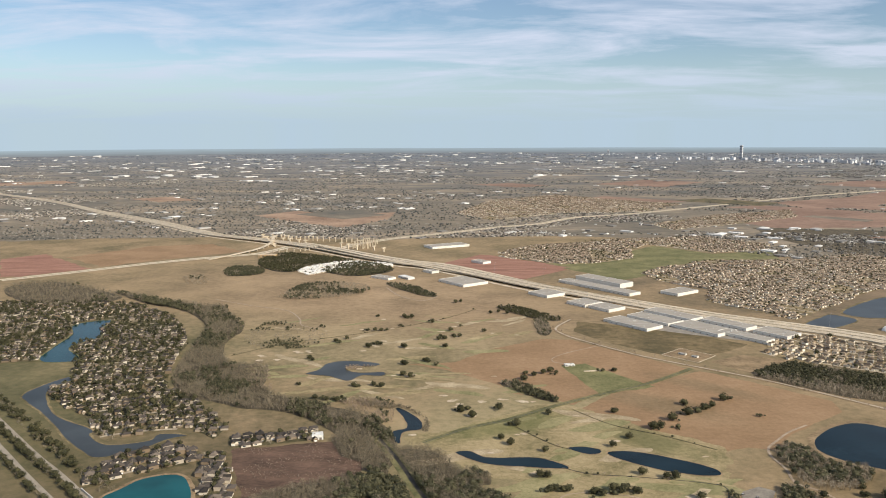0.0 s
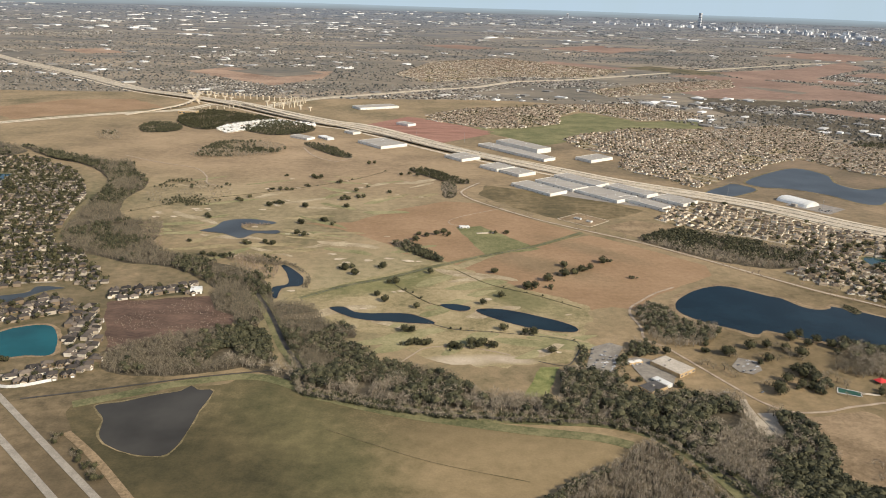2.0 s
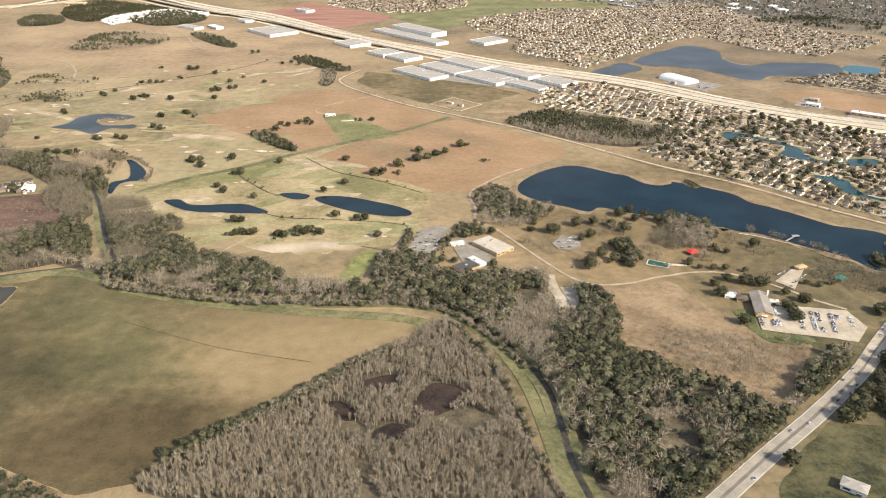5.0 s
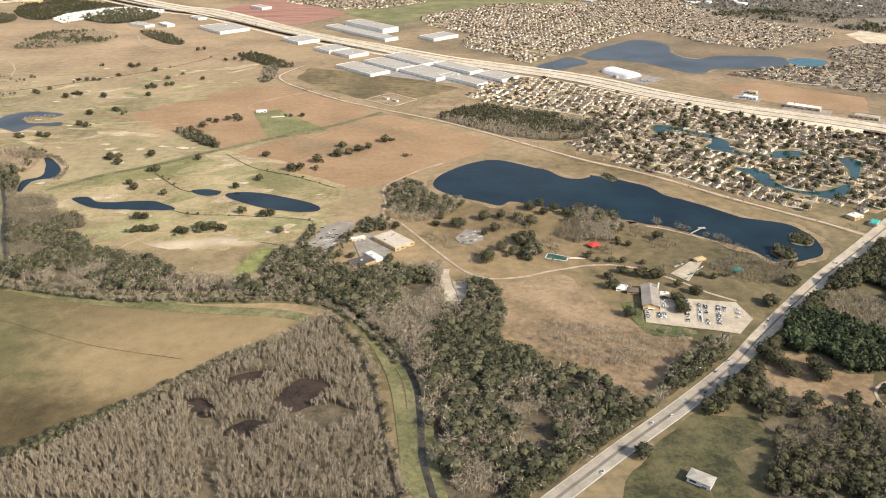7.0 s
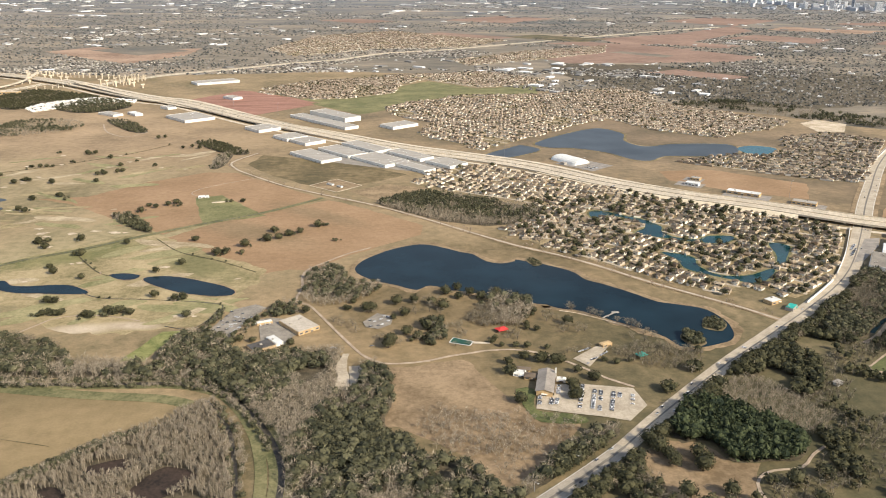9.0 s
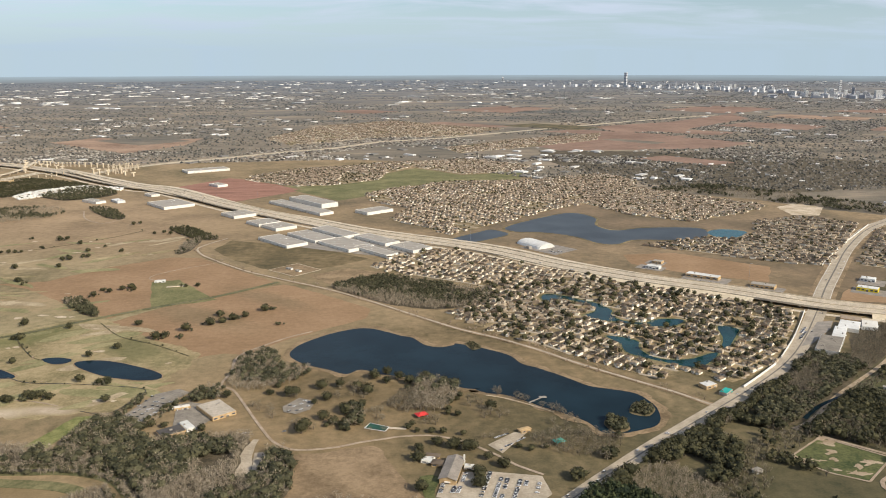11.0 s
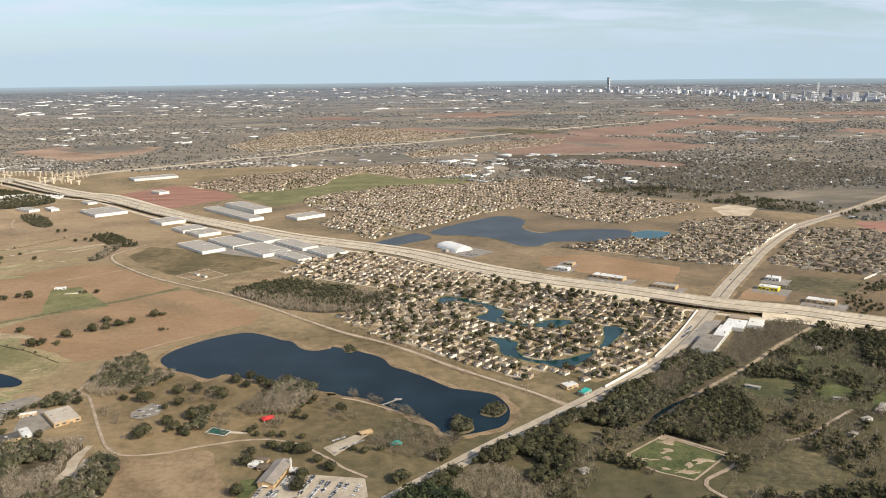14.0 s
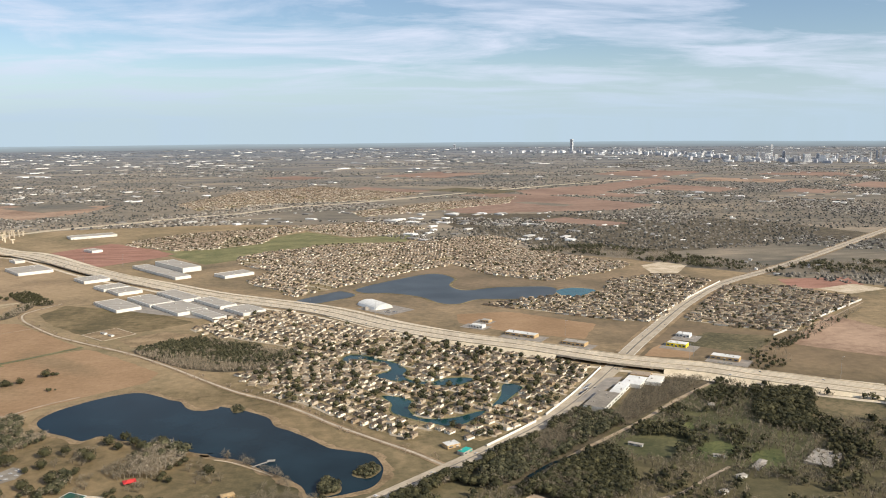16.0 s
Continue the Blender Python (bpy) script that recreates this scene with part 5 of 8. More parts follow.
for n_, pts_, mat_, label_, bank_ in WATERS:
    ring_ = smooth_ring(pts_, 1.5, 0.25)
    WATER_RINGS.append(ring_)
    sheet("bank", smooth_ring(grown(pts_, bank_ * (0.6 if mat_ is M_POND else 1)), 1.5, 2.2 if n_ == "lake" else 0.8), 0.16, M_RIM if mat_ is M_LAGOON else (M_PARK if mat_ in (M_POND, M_MUDDY) else M_BANK), "green grass bank round the lagoon" if mat_ is M_LAGOON else "worn sandy bank round the water", "bank")
    sheet(n_, ring_, 0.20, mat_, label_, "water")


# ---- roads ----
def road(name, line, width, mat, label, z=0.22, step=3.0, lanes=(), category="road", shift=0.0):
    z = level(z)
    p = smooth_ring(line, step, 0, closed=False)
    v, f = ribbon(p, width, z, 0.05, shift)
    ob = tagged(part(name, tri_mesh(name, v, f), mat), label, category, kind="structure")
    for at, w, m_ in lanes:
        v, f = ribbon(p, w, z + 0.006, 0.004, shift + at)
        part("road_marking" if m_ is M_PAINT else "median", tri_mesh("strip", v, f), m_, ob)
    return p


road("road", main_road, 4.4, M_ROADGREY, "grey four-lane country road with a paved median", lanes=((0, 0.7, M_GREY), (-2.05, 0.08, M_PAINT), (2.05, 0.08, M_PAINT)))
ROAD_TOP = TOPS[-1]
road("road_verge", lake_road, 3.0, M_PARKFIELD, "tan worn verge of the lake road", z=0.18, category="verge")
road("road", lake_road, 1.1, M_STREET, "narrow pale road past the lake")
road("road", park_drive, 0.9, M_DIRT, "pale curving park drive")
road("road", sw_road_1, 1.8, M_ROADGREY, "pale two-lane carriageway beside the meadow")
road("road", sw_road_2, 1.8, M_ROADGREY, "pale two-lane carriageway beside the meadow")
road("track", east_track, 1.5, M_PALEDIRT, "pale dirt track through the wood", category="track")
road("creek_bank", creek, 5.4, M_RIM, "mown brown-green banks of the creek", z=0.17, category="bank")
road("creek", creek, 1.5, M_MUD, "dark narrow creek", z=0.21, category="water")
road("ditch", ditch, 1.1, M_MUD, "dark drainage ditch", z=0.21, category="water")
road("canal", canal, 0.8, M_MUD, "dark drainage canal", z=0.21, category="water")
road("levee", levee, 2.7, M_RIM, "grassy green levee along the creek", z=0.19, category="levee")
road("highway", branch_w, 10, M_CONCRETE, "pale concrete highway with a dark median", lanes=((0, 1.2, M_GREEN),), step=12)
road("highway", branch_e, 10, M_CONCRETE, "pale concrete highway crossing the plain", lanes=((0, 1.2, M_GREEN),), step=20)


def freeway_height(p):
    """The deck stands on piers through the interchange and rises over the cross road."""
    x = p[:, 0]
    ramp = lambda a, b: np.clip((x - a) / (b - a), 0, 1)
    deck = ramp(-330, -210) * (1 - ramp(60, 130))
    over = ramp(225, 335) * (1 - ramp(400, 470))
    soft = lambda t: t * t * (3 - 2 * t)
    return 0.42 + 1.3 * soft(deck) + 1.3 * soft(over)


def strip(name, p, width, z, thick, mat, parent, shift=0.0, label=""):
    v, f = ribbon(p, width, z, thick, shift)
    return part(name, tri_mesh(name, v, f), mat, parent, label)


def build_freeway():
    p = smooth_ring(freeway, 8, 0, closed=False)
    z = freeway_height(p)
    for side in (-1, 1):
        road("frontage_road", freeway[3:], 3.0, M_CONCRETE, "pale concrete frontage road beside the freeway", shift=side * 11.5, step=8)
    v, f = ribbon(p, 14.5, z, 0.55)
    deck = tagged(part("freeway", tri_mesh("freeway", v, f), M_CONCRETE), "wide pale concrete freeway on piers and banks", "freeway", kind="structure")
    for shift in (-7.1, 7.1, 0):
        strip("barrier", p, 0.3, z + 0.32, 0.34, M_CONCRETE, deck, shift)
    for shift, w in ((-2.4, 0.55), (2.4, 0.55), (-4.1, 0.55), (4.1, 0.55), (-5.8, 0.45), (5.8, 0.45), (-0.55, 0.4), (0.55, 0.4)):
        strip("wheel_track", p, w, z + 0.015, 0.01, M_WHEEL, deck, shift, "darker worn wheel track")
    # grass banks where the road leaves the ground at the cross road
    for a, b in ((228, 338), (362, 445)):
        k = (p[:, 0] > a) & (p[:, 0] < b)
        if k.sum() > 2:
            for side in (-1, 1):
                q, h = p[k], z[k]
                way = np.gradient(q, axis=0)
                n = np.stack([way[:, 1], -way[:, 0]], 1) / np.linalg.norm(way, axis=1, keepdims=True) * side
                v = np.stack([np.hstack([q + n * 7.3, (h - 0.05)[:, None]]), np.hstack([q + n * (7.3 + 1.6 * h[:, None]), 0 * h[:, None] + 0.1])], 1).reshape(-1, 3)
                f = [t for i in range(len(q) - 1) for t in ((2 * i, 2 * i + 1, 2 * i + 2), (2 * i + 1, 2 * i + 3, 2 * i + 2))]
                part("bank", tri_mesh("bank", v, f), M_RETAIN, deck, "sloping pale cream concrete bank")
    # piers with cross heads
    run = np.r_[0, np.cumsum(np.linalg.norm(np.diff(p, axis=0), axis=1))]
    for s in np.arange(0, run[-1], 11):
        x, y, h = (np.interp(s, run, a) for a in (p[:, 0], p[:, 1], z))
        i = min(np.searchsorted(run, s), len(p) - 2)
        turn = math.atan2(*(p[i + 1] - p[i])[::-1])
        if h < 1.3 or x < -420:
            continue
        for at in (-4.5, 4.5):
            v, f = merged([box(0.8, 1.0, h - 1.0), box(0.9, 4.5, 0.5, h - 1.0)])
            part("pier", tri_mesh("pier", v, f), M_CONCRETE, deck, m=pose(x - at * math.sin(turn), y + at * math.cos(turn), 0, 0, 0, math.degrees(turn)))


build_freeway()


def build_ramp(line, top, name="ramp"):
    p = smooth_ring(line, 6, 0, closed=False)
    t = np.linspace(0, 1, len(p))
    z = 0.5 + (top - 0.5) * t
    v, f = ribbon(p, 3.2, z, 0.5)
    ob = tagged(part(name, tri_mesh(name, v, f), M_CONCRETE), "curved concrete ramp on single piers", "ramp", kind="structure")
    for i in range(2, len(p), 2):
        if z[i] > 1.2:
            part("pier", tri_mesh("pier", *merged([box(0.9, 0.9, z[i] - 0.9), box(1.0, 2.6, 0.5, z[i] - 0.95)])), M_CONCRETE, ob, m=pose(*p[i], 0))


deck_line = smooth_ring(freeway, 8, 0, closed=False)
deck_line = deck_line[(deck_line[:, 0] > -170) & (deck_line[:, 0] < 75)]
way_ = np.gradient(deck_line, axis=0)
deck_line = deck_line - 9.9 * np.stack([way_[:, 1], -way_[:, 0]], 1) / np.linalg.norm(way_, axis=1, keepdims=True)
deck_z = np.interp(deck_line[:, 0], (0, 70), (2.1, 0.6))
v_, f_ = ribbon(deck_line, 4.5, deck_z, 0.5)
twin = tagged(part("bridge_deck", tri_mesh("bridge_deck", v_, f_), M_CONCRETE), "narrow concrete bridge deck beside the freeway", "bridge", kind="structure")
for q_, h_ in list(zip(deck_line, deck_z))[::2]:
    if h_ < 1.4:
        continue
    part("pier", tri_mesh("pier", *merged([box(0.9, 0.9, h_ - 1.0), box(1.0, 3.0, 0.5, h_ - 1.0)])), M_CONCRETE, twin, m=pose(q_[0], q_[1], 0, 0, 0, -40))
build_ramp(ramp_w, 4.5)
build_ramp(ramp_e[::-1], 4.0)
for x, y, h in ((-118, 790, 9), (-110, 782, 9), (-101, 779, 8), (-92, 790, 9), (-84, 776, 7), (-186, 838, 7), (-178, 832, 7), (-168, 830, 6), (-160, 824, 6), (-200, 846, 6), (-126, 772, 6), (-74, 768, 6)):
    ob = new("bridge_pier")
    h *= 0.65
    ob.matrix_basis = pose(x, y, 0, 0, 0, -40)
    part("column", tri_mesh("column", *box(1.3, 1.3, h - 0.8)), M_CONCRETE, ob)
    part("cross_head", tri_mesh("cross_head", *box(1.5, 4.5, 0.9, h - 0.8)), M_CONCRETE, ob)
    tagged(ob, "tall bare concrete pier of an unfinished ramp", "pier", "ramp piers")

for line_, h_ in (([(-177.8, 755.9), (-166, 762), (-154.6, 770), (-147.3, 776), (-139, 784)], 3.4), ([(-204, 868), (-194, 864), (-185, 858), (-176, 856), (-166, 852), (-151.8, 846), (-138, 842), (-124.4, 837), (-108, 836), (-90.8, 837)], 4.6), ([(-106, 788), (-103, 800), (-99, 812), (-96, 826)], 6.5), ([(-96, 786), (-93, 798), (-89, 810), (-86, 824)], 5.8), ([(-216, 872), (-206, 852), (-200, 834), (-192, 816), (-186, 800)], 4.2)):
    q_ = smooth_ring(line_, 5.0, 0, closed=False)
    for (x, y), w_ in zip(q_, np.gradient(q_, axis=0)):
        ob = new("bridge_pier")
        h = h_ * rng.uniform(0.75, 1.1)
        ob.matrix_basis = pose(x, y, 0, 0, 0, math.degrees(math.atan2(w_[1], w_[0])))
        part("column", tri_mesh("column", *box(0.9, 0.9, h - 0.6)), M_CONCRETE, ob)
        part("cross_head", tri_mesh("cross_head", *box(1.0, rng.uniform(2.5, 4.0), 0.6, h - 0.6)), M_CONCRETE, ob)
        tagged(ob, "bare concrete pier of an unfinished ramp", "pier", "ramp piers")

LINES = [
    ("grass_strip", ditch_strip, 3.0, M_RIM, "green grass strip along a straight ditch", 0.19),
    ("ditch", ditch_strip, 0.35, M_MUD, "dark straight drainage ditch", 0.21),
    ("track", north_line, 0.7, M_WEEDS, "dark straight drain across the grassland", 0.19),
    ("hedge_strip", hedge_line, 0.6, M_WEEDS, "dark weedy fence line", 0.19),
    ("stream", golf_stream, 0.35, M_MUD, "narrow dark stream on the golf course", 0.21),
    ("stream", golf_stream2, 0.5, M_WEEDS, "brushy narrow gully", 0.21),
    ("path", golf_path, 0.5, M_DIRT, "pale worn cart path", 0.20),
    ("track", west_path, 0.9, M_DIRT, "pale winding dirt track", 0.20),
    ("track", north_path, 1.0, M_DIRT, "pale winding dirt track", 0.20),
    ("track", farm_lane, 0.5, M_DIRT, "pale curving farm lane", 0.20),
    ("path", shore_path, 0.5, M_SAND, "pale path along the lake shore", 0.24),
    ("track", south_track, 0.7, M_DIRT, "pale looping dirt track", 0.22),
    ("drive", field_drive, 1.1, M_DIRT, "pale drive round the playing field", 0.22),
    ("drive", dirt_lane, 1.0, M_DIRT, "pale dirt lane to the sheds", 0.22),
    ("creek", ne_creek, 1.4, M_WATER, "dark blue creek among trees", 0.21),
    ("meadow_rim", meadow_rim, 4.0, M_RIM, "pale green mown strip along the creek", 0.17),
    ("drain", field_line, 0.2, M_WEEDS, "thin dark drain across the meadow", 0.20),
]
for n_, pts_, w_, mat_, label_, z_ in LINES:
    road(n_, pts_, w_, mat_, label_, z=z_, step=2.0, category="track")
for pts_, mat_, label_ in ((golf_lot, M_LOT, "grey parking lot of the golf club"), (club_yard, M_LOT, "grey paved yard of the clubhouse"), (park_lot, M_LOT, "grey parking lot in the park"), (school_lot, M_STREET, "pale concrete parking lot"), (shelter_lot, M_STREET, "grey parking lot by the picnic shelter"), (mall_lot, M_ROAD, "grey parking lot of the shops"), (pad, M_BANK, "brown gravel pad with a pale kerb")):
    sheet("parking_lot", pts_, 0.0, mat_, label_, "parking lot", at=0.185)
for a_, b_ in zip(pad, pad[1:] + pad[:1]):
    road("pad_kerb", [a_, b_], 0.9, M_CONCRETE, "pale concrete track round a gravel pad", z=0.3, step=5, category="kerb")
north_part = [q for q in main_road if q[1] > 300]
middle_part = [q for q in main_road if 150 < q[1] < 320]
road("road_shoulder", north_part, 11.5, M_BANK, "wide tan shoulders of the country road", z=0.14, category="verge")
road("road", north_part, 7.6, M_STREET, "wide pale concrete road with a grey median", z=0.30, lanes=((0, 0.7, M_GREY), (-3.5, 0.12, M_PAINT), (3.5, 0.12, M_PAINT)))
NORTH_TOP = TOPS[-1]
road("road", middle_part, (4.3, 7.6), M_STREET, "pale concrete road widening towards the freeway", z=0.27, lanes=((0, 0.5, M_GREY),))
for a_, b_ in zip(play_field, play_field[1:] + play_field[:1]):
    road("field_track", [a_, b_], 0.6, M_DIRT, "pale worn track round the playing field", z=0.24, step=3, category="track")
road("road", lane_ne, 0.8, M_DIRT, "pale lane along the estate wall", category="track")
for pts_, label_ in ((marsh_1, "dark marsh pool in the wood"), (marsh_2, "dark marsh pool in the wood"), (marsh_3, "dark marsh pool in the wood"), (marsh_4, "dark marsh pool in the wood")):
    sheet("marsh_pool", smooth_ring(grown(pts_, 0.5), 1, 0.6), 0.2, M_MARSH, label_, "marsh")
for pts_, label_ in ((islet_small, "low grassy islet in the lake"), (islet_large, "green bushy islet with a pale rim"), (islet_bush, "bushy islet by the lake shore")):
    sheet("islet", smooth_ring(grown(pts_, 0.1), 1, 0.3), 0.26, M_WEEDS, label_, "islet")
for pts_, mat_, label_ in ((east_brown, M_WEEDS, "brown clearing among winter woods"), (east_green_1, M_PADDOCK, "bright green paddock"), (east_green_2, M_PADDOCK, "bright green paddock"), (east_green_3, M_PADDOCK, "green paddock")):
    sheet("clearing", smooth_ring(pts_, 2, 0.5), 0.12, mat_, label_, "field")

# ---- trees ----
def bare_tree(n, spread=0.42, twig=0.026):
    """A leafless tree of height 1: a tapered trunk, limbs and a rounded crown of fine twigs."""
    vs, fs = [], []

    def spike(a, b, w):
        s = np.cross(b - a, rng.normal(size=3))
        s = s / (np.linalg.norm(s) + 1e-9) * w
        k = len(vs)
        vs.extend([a - s, a + s, b])
        fs.append((k, k + 1, k + 2))

    for _ in range(2):
        spike(np.zeros(3), np.array((rng.normal(0, 0.03), rng.normal(0, 0.03), 0.7)), 0.035)
    lean = rng.normal(0, 0.05, 2)
    mid, half = np.array((*lean, 0.62)), np.array((spread, spread * rng.uniform(0.8, 1.0), 0.38))
    for k in range(7):
        a = 0.9 * k + rng.uniform(-0.3, 0.3)
        spike(np.array((0, 0, rng.uniform(0.2, 0.45))), mid + half * 0.85 * np.array((np.cos(a), np.sin(a), rng.uniform(-0.1, 0.9))) * rng.uniform(0.6, 1.0), twig)
    for _ in range(n):
        d = rng.normal(size=3)
        d[2] = d[2] * 0.8 + 0.25
        d /= np.linalg.norm(d)
        c = mid + half * d * rng.uniform(0.35, 0.8)
        spike(c, c + half * (d + rng.normal(0, 0.45, 3)) * rng.uniform(0.3, 0.65), rng.uniform(0.35, 1.0) * twig)
    return np.array(vs), np.array(fs)


def slim_tree(n, spread=0.42, twig=0.026):
    """A slender leafless tree of height 1 with steep twigs."""
    vs, fs = [], []

    def spike(a, b, w):
        a, b = np.array(a), np.array(b)
        s = np.cross(b - a, rng.normal(size=3))
        s = s / (np.linalg.norm(s) + 1e-9) * w
        k = len(vs)
        vs.extend([a - s, a + s, b])
        fs.append((k, k + 1, k + 2))

    for k in range(3):
        spike((0, 0, 0), (rng.normal(0, 0.03), rng.normal(0, 0.03), 0.75), 0.035)
    for _ in range(n):
        a, h = rng.uniform(0, 6.28), rng.uniform(0.2, 0.6)
        r = spread * rng.uniform(0.4, 1)
        spike((0.02 * np.cos(a), 0.02 * np.sin(a), h), (r * np.cos(a), r * np.sin(a), min(1.0, h + rng.uniform(0.25, 0.55))), rng.uniform(0.25, 1.0) * twig)
    return np.array(vs), np.array(fs)


def leafy(n, wide=0.5, low=0.25, clump=0.13, core=2):
    """A crown of leaf clumps on a lumpy core, of height 1."""
    bm = bmesh.new()
    bmesh.ops.create_icosphere(bm, subdivisions=core, radius=1)
    k = rng.uniform(-9, 9)
    for v in bm.verts:
        v.co *= 0.82 + 0.3 * noise.noise(v.co * 1.7 + Vector((k, k, k)))
        v.co = (v.co.x * wide * 0.92, v.co.y * wide * 0.92, low + (1 - low) * (0.5 + 0.46 * v.co.z))
    bm.verts.index_update()
    inner = np.array([v.co[:] for v in bm.verts]), np.array([[v.index for v in f.verts] for f in bm.faces])
    bm.free()
    d = rng.normal(size=(n, 3))
    d /= np.linalg.norm(d, axis=1, keepdims=True)
    c = d * (0.8 + 0.28 * rng.random((n, 1)))
    c = np.stack([c[:, 0] * wide, c[:, 1] * wide, low + (1 - low) * (0.5 + 0.5 * c[:, 2])], 1)
    leaf = c[:, None] + rng.normal(size=(n, 3, 3)) * clump
    return merged([inner, (leaf.reshape(-1, 3), np.arange(3 * n).reshape(-1, 3))])


def trunk(h=0.4, r=0.05):
    a = np.arange(5) * 2 * np.pi / 5
    v = np.vstack([np.stack([r * np.cos(a), r * np.sin(a), 0 * a], 1), np.stack([0.5 * r * np.cos(a), 0.5 * r * np.sin(a), 0 * a + h], 1)])
    f = [(i, (i + 1) % 5, i + 5) for i in range(5)] + [((i + 1) % 5, (i + 1) % 5 + 5, i + 5) for i in range(5)]
    return v, np.array(f)


BARE = [bare_tree(64, 0.40, 0.020) for _ in range(8)]
SLIM = [slim_tree(58, 0.26, 0.017) for _ in range(8)]
SHRUB = [slim_tree(60, 0.75, 0.022) for _ in range(5)]
OAK = [leafy(70, 0.5, 0.25, 0.085) for _ in range(6)]
# plainer trees for woods and gardens that stay far off
BARE_FAR = [bare_tree(24, 0.40, 0.034) for _ in range(8)]
OAK_FAR = [leafy(30, 0.5, 0.22, 0.12, core=1) for _ in range(6)]
PINE = [leafy(46, 0.3, 0.15, 0.1) for _ in range(4)]


def low_clump():
    """A small uneven dome for treetops far off."""
    a = np.arange(4) * np.pi / 2
    low, up = rng.uniform(0.42, 0.66, 4), rng.uniform(0.22, 0.44, 4)
    v = np.vstack([np.stack([low * np.cos(a), low * np.sin(a), 0 * a + 0.1], 1), np.stack([up * np.cos(a + 0.4), up * np.sin(a + 0.4), rng.uniform(0.6, 0.85, 4)], 1), [(rng.uniform(-0.1, 0.1), 0, 1)]])
    f = [t for i in range(4) for t in ((i, (i + 1) % 4, i + 4), ((i + 1) % 4, (i + 1) % 4 + 4, i + 4), (i + 4, (i + 1) % 4 + 4, 8))]
    return v, np.array(f)


CLUMP = [low_clump() for _ in range(6)]


def wood(name, templates, xy, low, high, mat, label, category="trees"):
    if not len(xy):
        return
    v, f = scattered(templates, xy, rng.uniform(low, high, len(xy)))
    tagged(part(name, tri_mesh(name, v, f), mat), label, category, kind="stuff")


def clear(xy, gap=1.2):
    """Leaves out what would stand in water or on a road."""
    keep = np.ones(len(xy), bool)
    for ring in WATER_RINGS:
        keep &= ~inside(xy, ring)
    for ring in (*(grown(q, 0.9) for q in (marsh_1, marsh_2, marsh_3, marsh_4)), dirt_lot, dirt_lot_b, golf_lot, club_yard, park_lot, school_lot, shelter_lot, tee_green, play_field, east_brown, east_green_1, east_green_2, east_green_3, south_field, mall_lot, mall_yard, pasture):
        keep &= ~inside(xy, ring)
    for line, w in ((main_road, 3.2), (lake_road, 1.5), (park_drive, 1.2), (east_track, 2.3), (creek, 0.8), (ditch, 0.6), (canal, 1.2), (levee, 2.1), (freeway, 9), (branch_w, 7), (branch_e, 7), (sw_road_1, 1.6), (sw_road_2, 1.6), (field_drive, 1.2), (dirt_lane, 1.2), (shore_path, 0.6), (ditch_strip, 1.6)):
        keep &= ~near_line(xy, line, w)
    return xy[keep]


FLOORS = []


def mixed_wood(outline, spacing, evergreen, low, high, label, litter=True, twig=M_BARK, leaf=M_LEAF, gaps=None, kinds=None):
    ring = smooth_ring(outline, 2.5, 0.8)
    if litter:
        FLOORS.append(label)
        sheet("wood_floor", ring, 0.0, M_LEAFLITTER, "dark leaf litter under the trees", "ground", at=0.05 + 0.0003 * len(FLOORS))
    xy = clear(dots(ring, spacing))
    if gaps is not None:
        xy = xy[[noise.noise((x * 0.09, y * 0.09, 6.0)) > gaps for x, y in xy]]
    share = np.array([noise.noise((x * 0.05, y * 0.05, 1.5)) * 0.6 + 0.5 + rng.uniform(-0.25, 0.25) for x, y in xy])
    ever = share < evergreen
    far = np.mean(outline, 0)[1] > 300
    wood("bare_trees", kinds or (BARE_FAR if far else BARE), xy[~ever], low, high, twig, "grey leafless winter trees of " + label)
    wood("evergreen_trees", PINE + OAK[:1] if leaf is M_PINE else (OAK_FAR if far else OAK), xy[ever], low * 0.9, high * 0.95, leaf, "dark evergreen trees of " + label)


mixed_wood(w_bare, 1.0, -0.1, 1.7, 3.0, "the marsh wood", kinds=SLIM + BARE[:3], gaps=-0.45)
mixed_wood(w_north, 1.5, 0.4, 2.4, 3.8, "the creek wood", gaps=-0.4)
mixed_wood(w_gap, 1.7, 0.62, 2.4, 3.8, "the park edge", gaps=-0.4)
mixed_wood(w_mix, 1.65, 0.52, 2.4, 4.0, "the park wood", gaps=-0.42)
mixed_wood(w_g1, 1.35, 0.45, 1.8, 3.0, "the marsh's edge", twig=M_BARKDARK, gaps=-0.4)
mixed_wood(w_creek, 1.35, 0.36, 1.5, 2.6, "the creek", twig=M_BARKDARK, gaps=-0.4)
mixed_wood(w_g1e, 1.3, 0.3, 2.0, 3.2, "the creek's east side", twig=M_BARKDARK)
mixed_wood(w_wedge, 1.35, 0.3, 1.8, 2.8, "the marsh corner", twig=M_BARKDARK)
marsh_xy = clear(dots(np.array(dark_field), 1.3))
marsh_xy = marsh_xy[[noise.noise((x * 0.07, y * 0.07, 14.0)) > -0.05 for x, y in marsh_xy]]
wood("reeds", SHRUB, marsh_xy, 0.25, 0.7, M_BARKRED, "low rusty reeds on the marshy field", "reeds")
wood("bare_shrubs", SHRUB, clear(dots(pool_brush, 0.9)), 0.8, 1.6, M_BARKDARK, "brown brush round the creek pool", "shrubs")
mixed_wood(w_c1, 2.0, 0.5, 2.0, 3.2, "the upper creek", twig=M_BARKDARK)
mixed_wood(w_haze, 2.6, 0.1, 2.2, 3.2, "the far thicket", twig=M_BARKDARK)
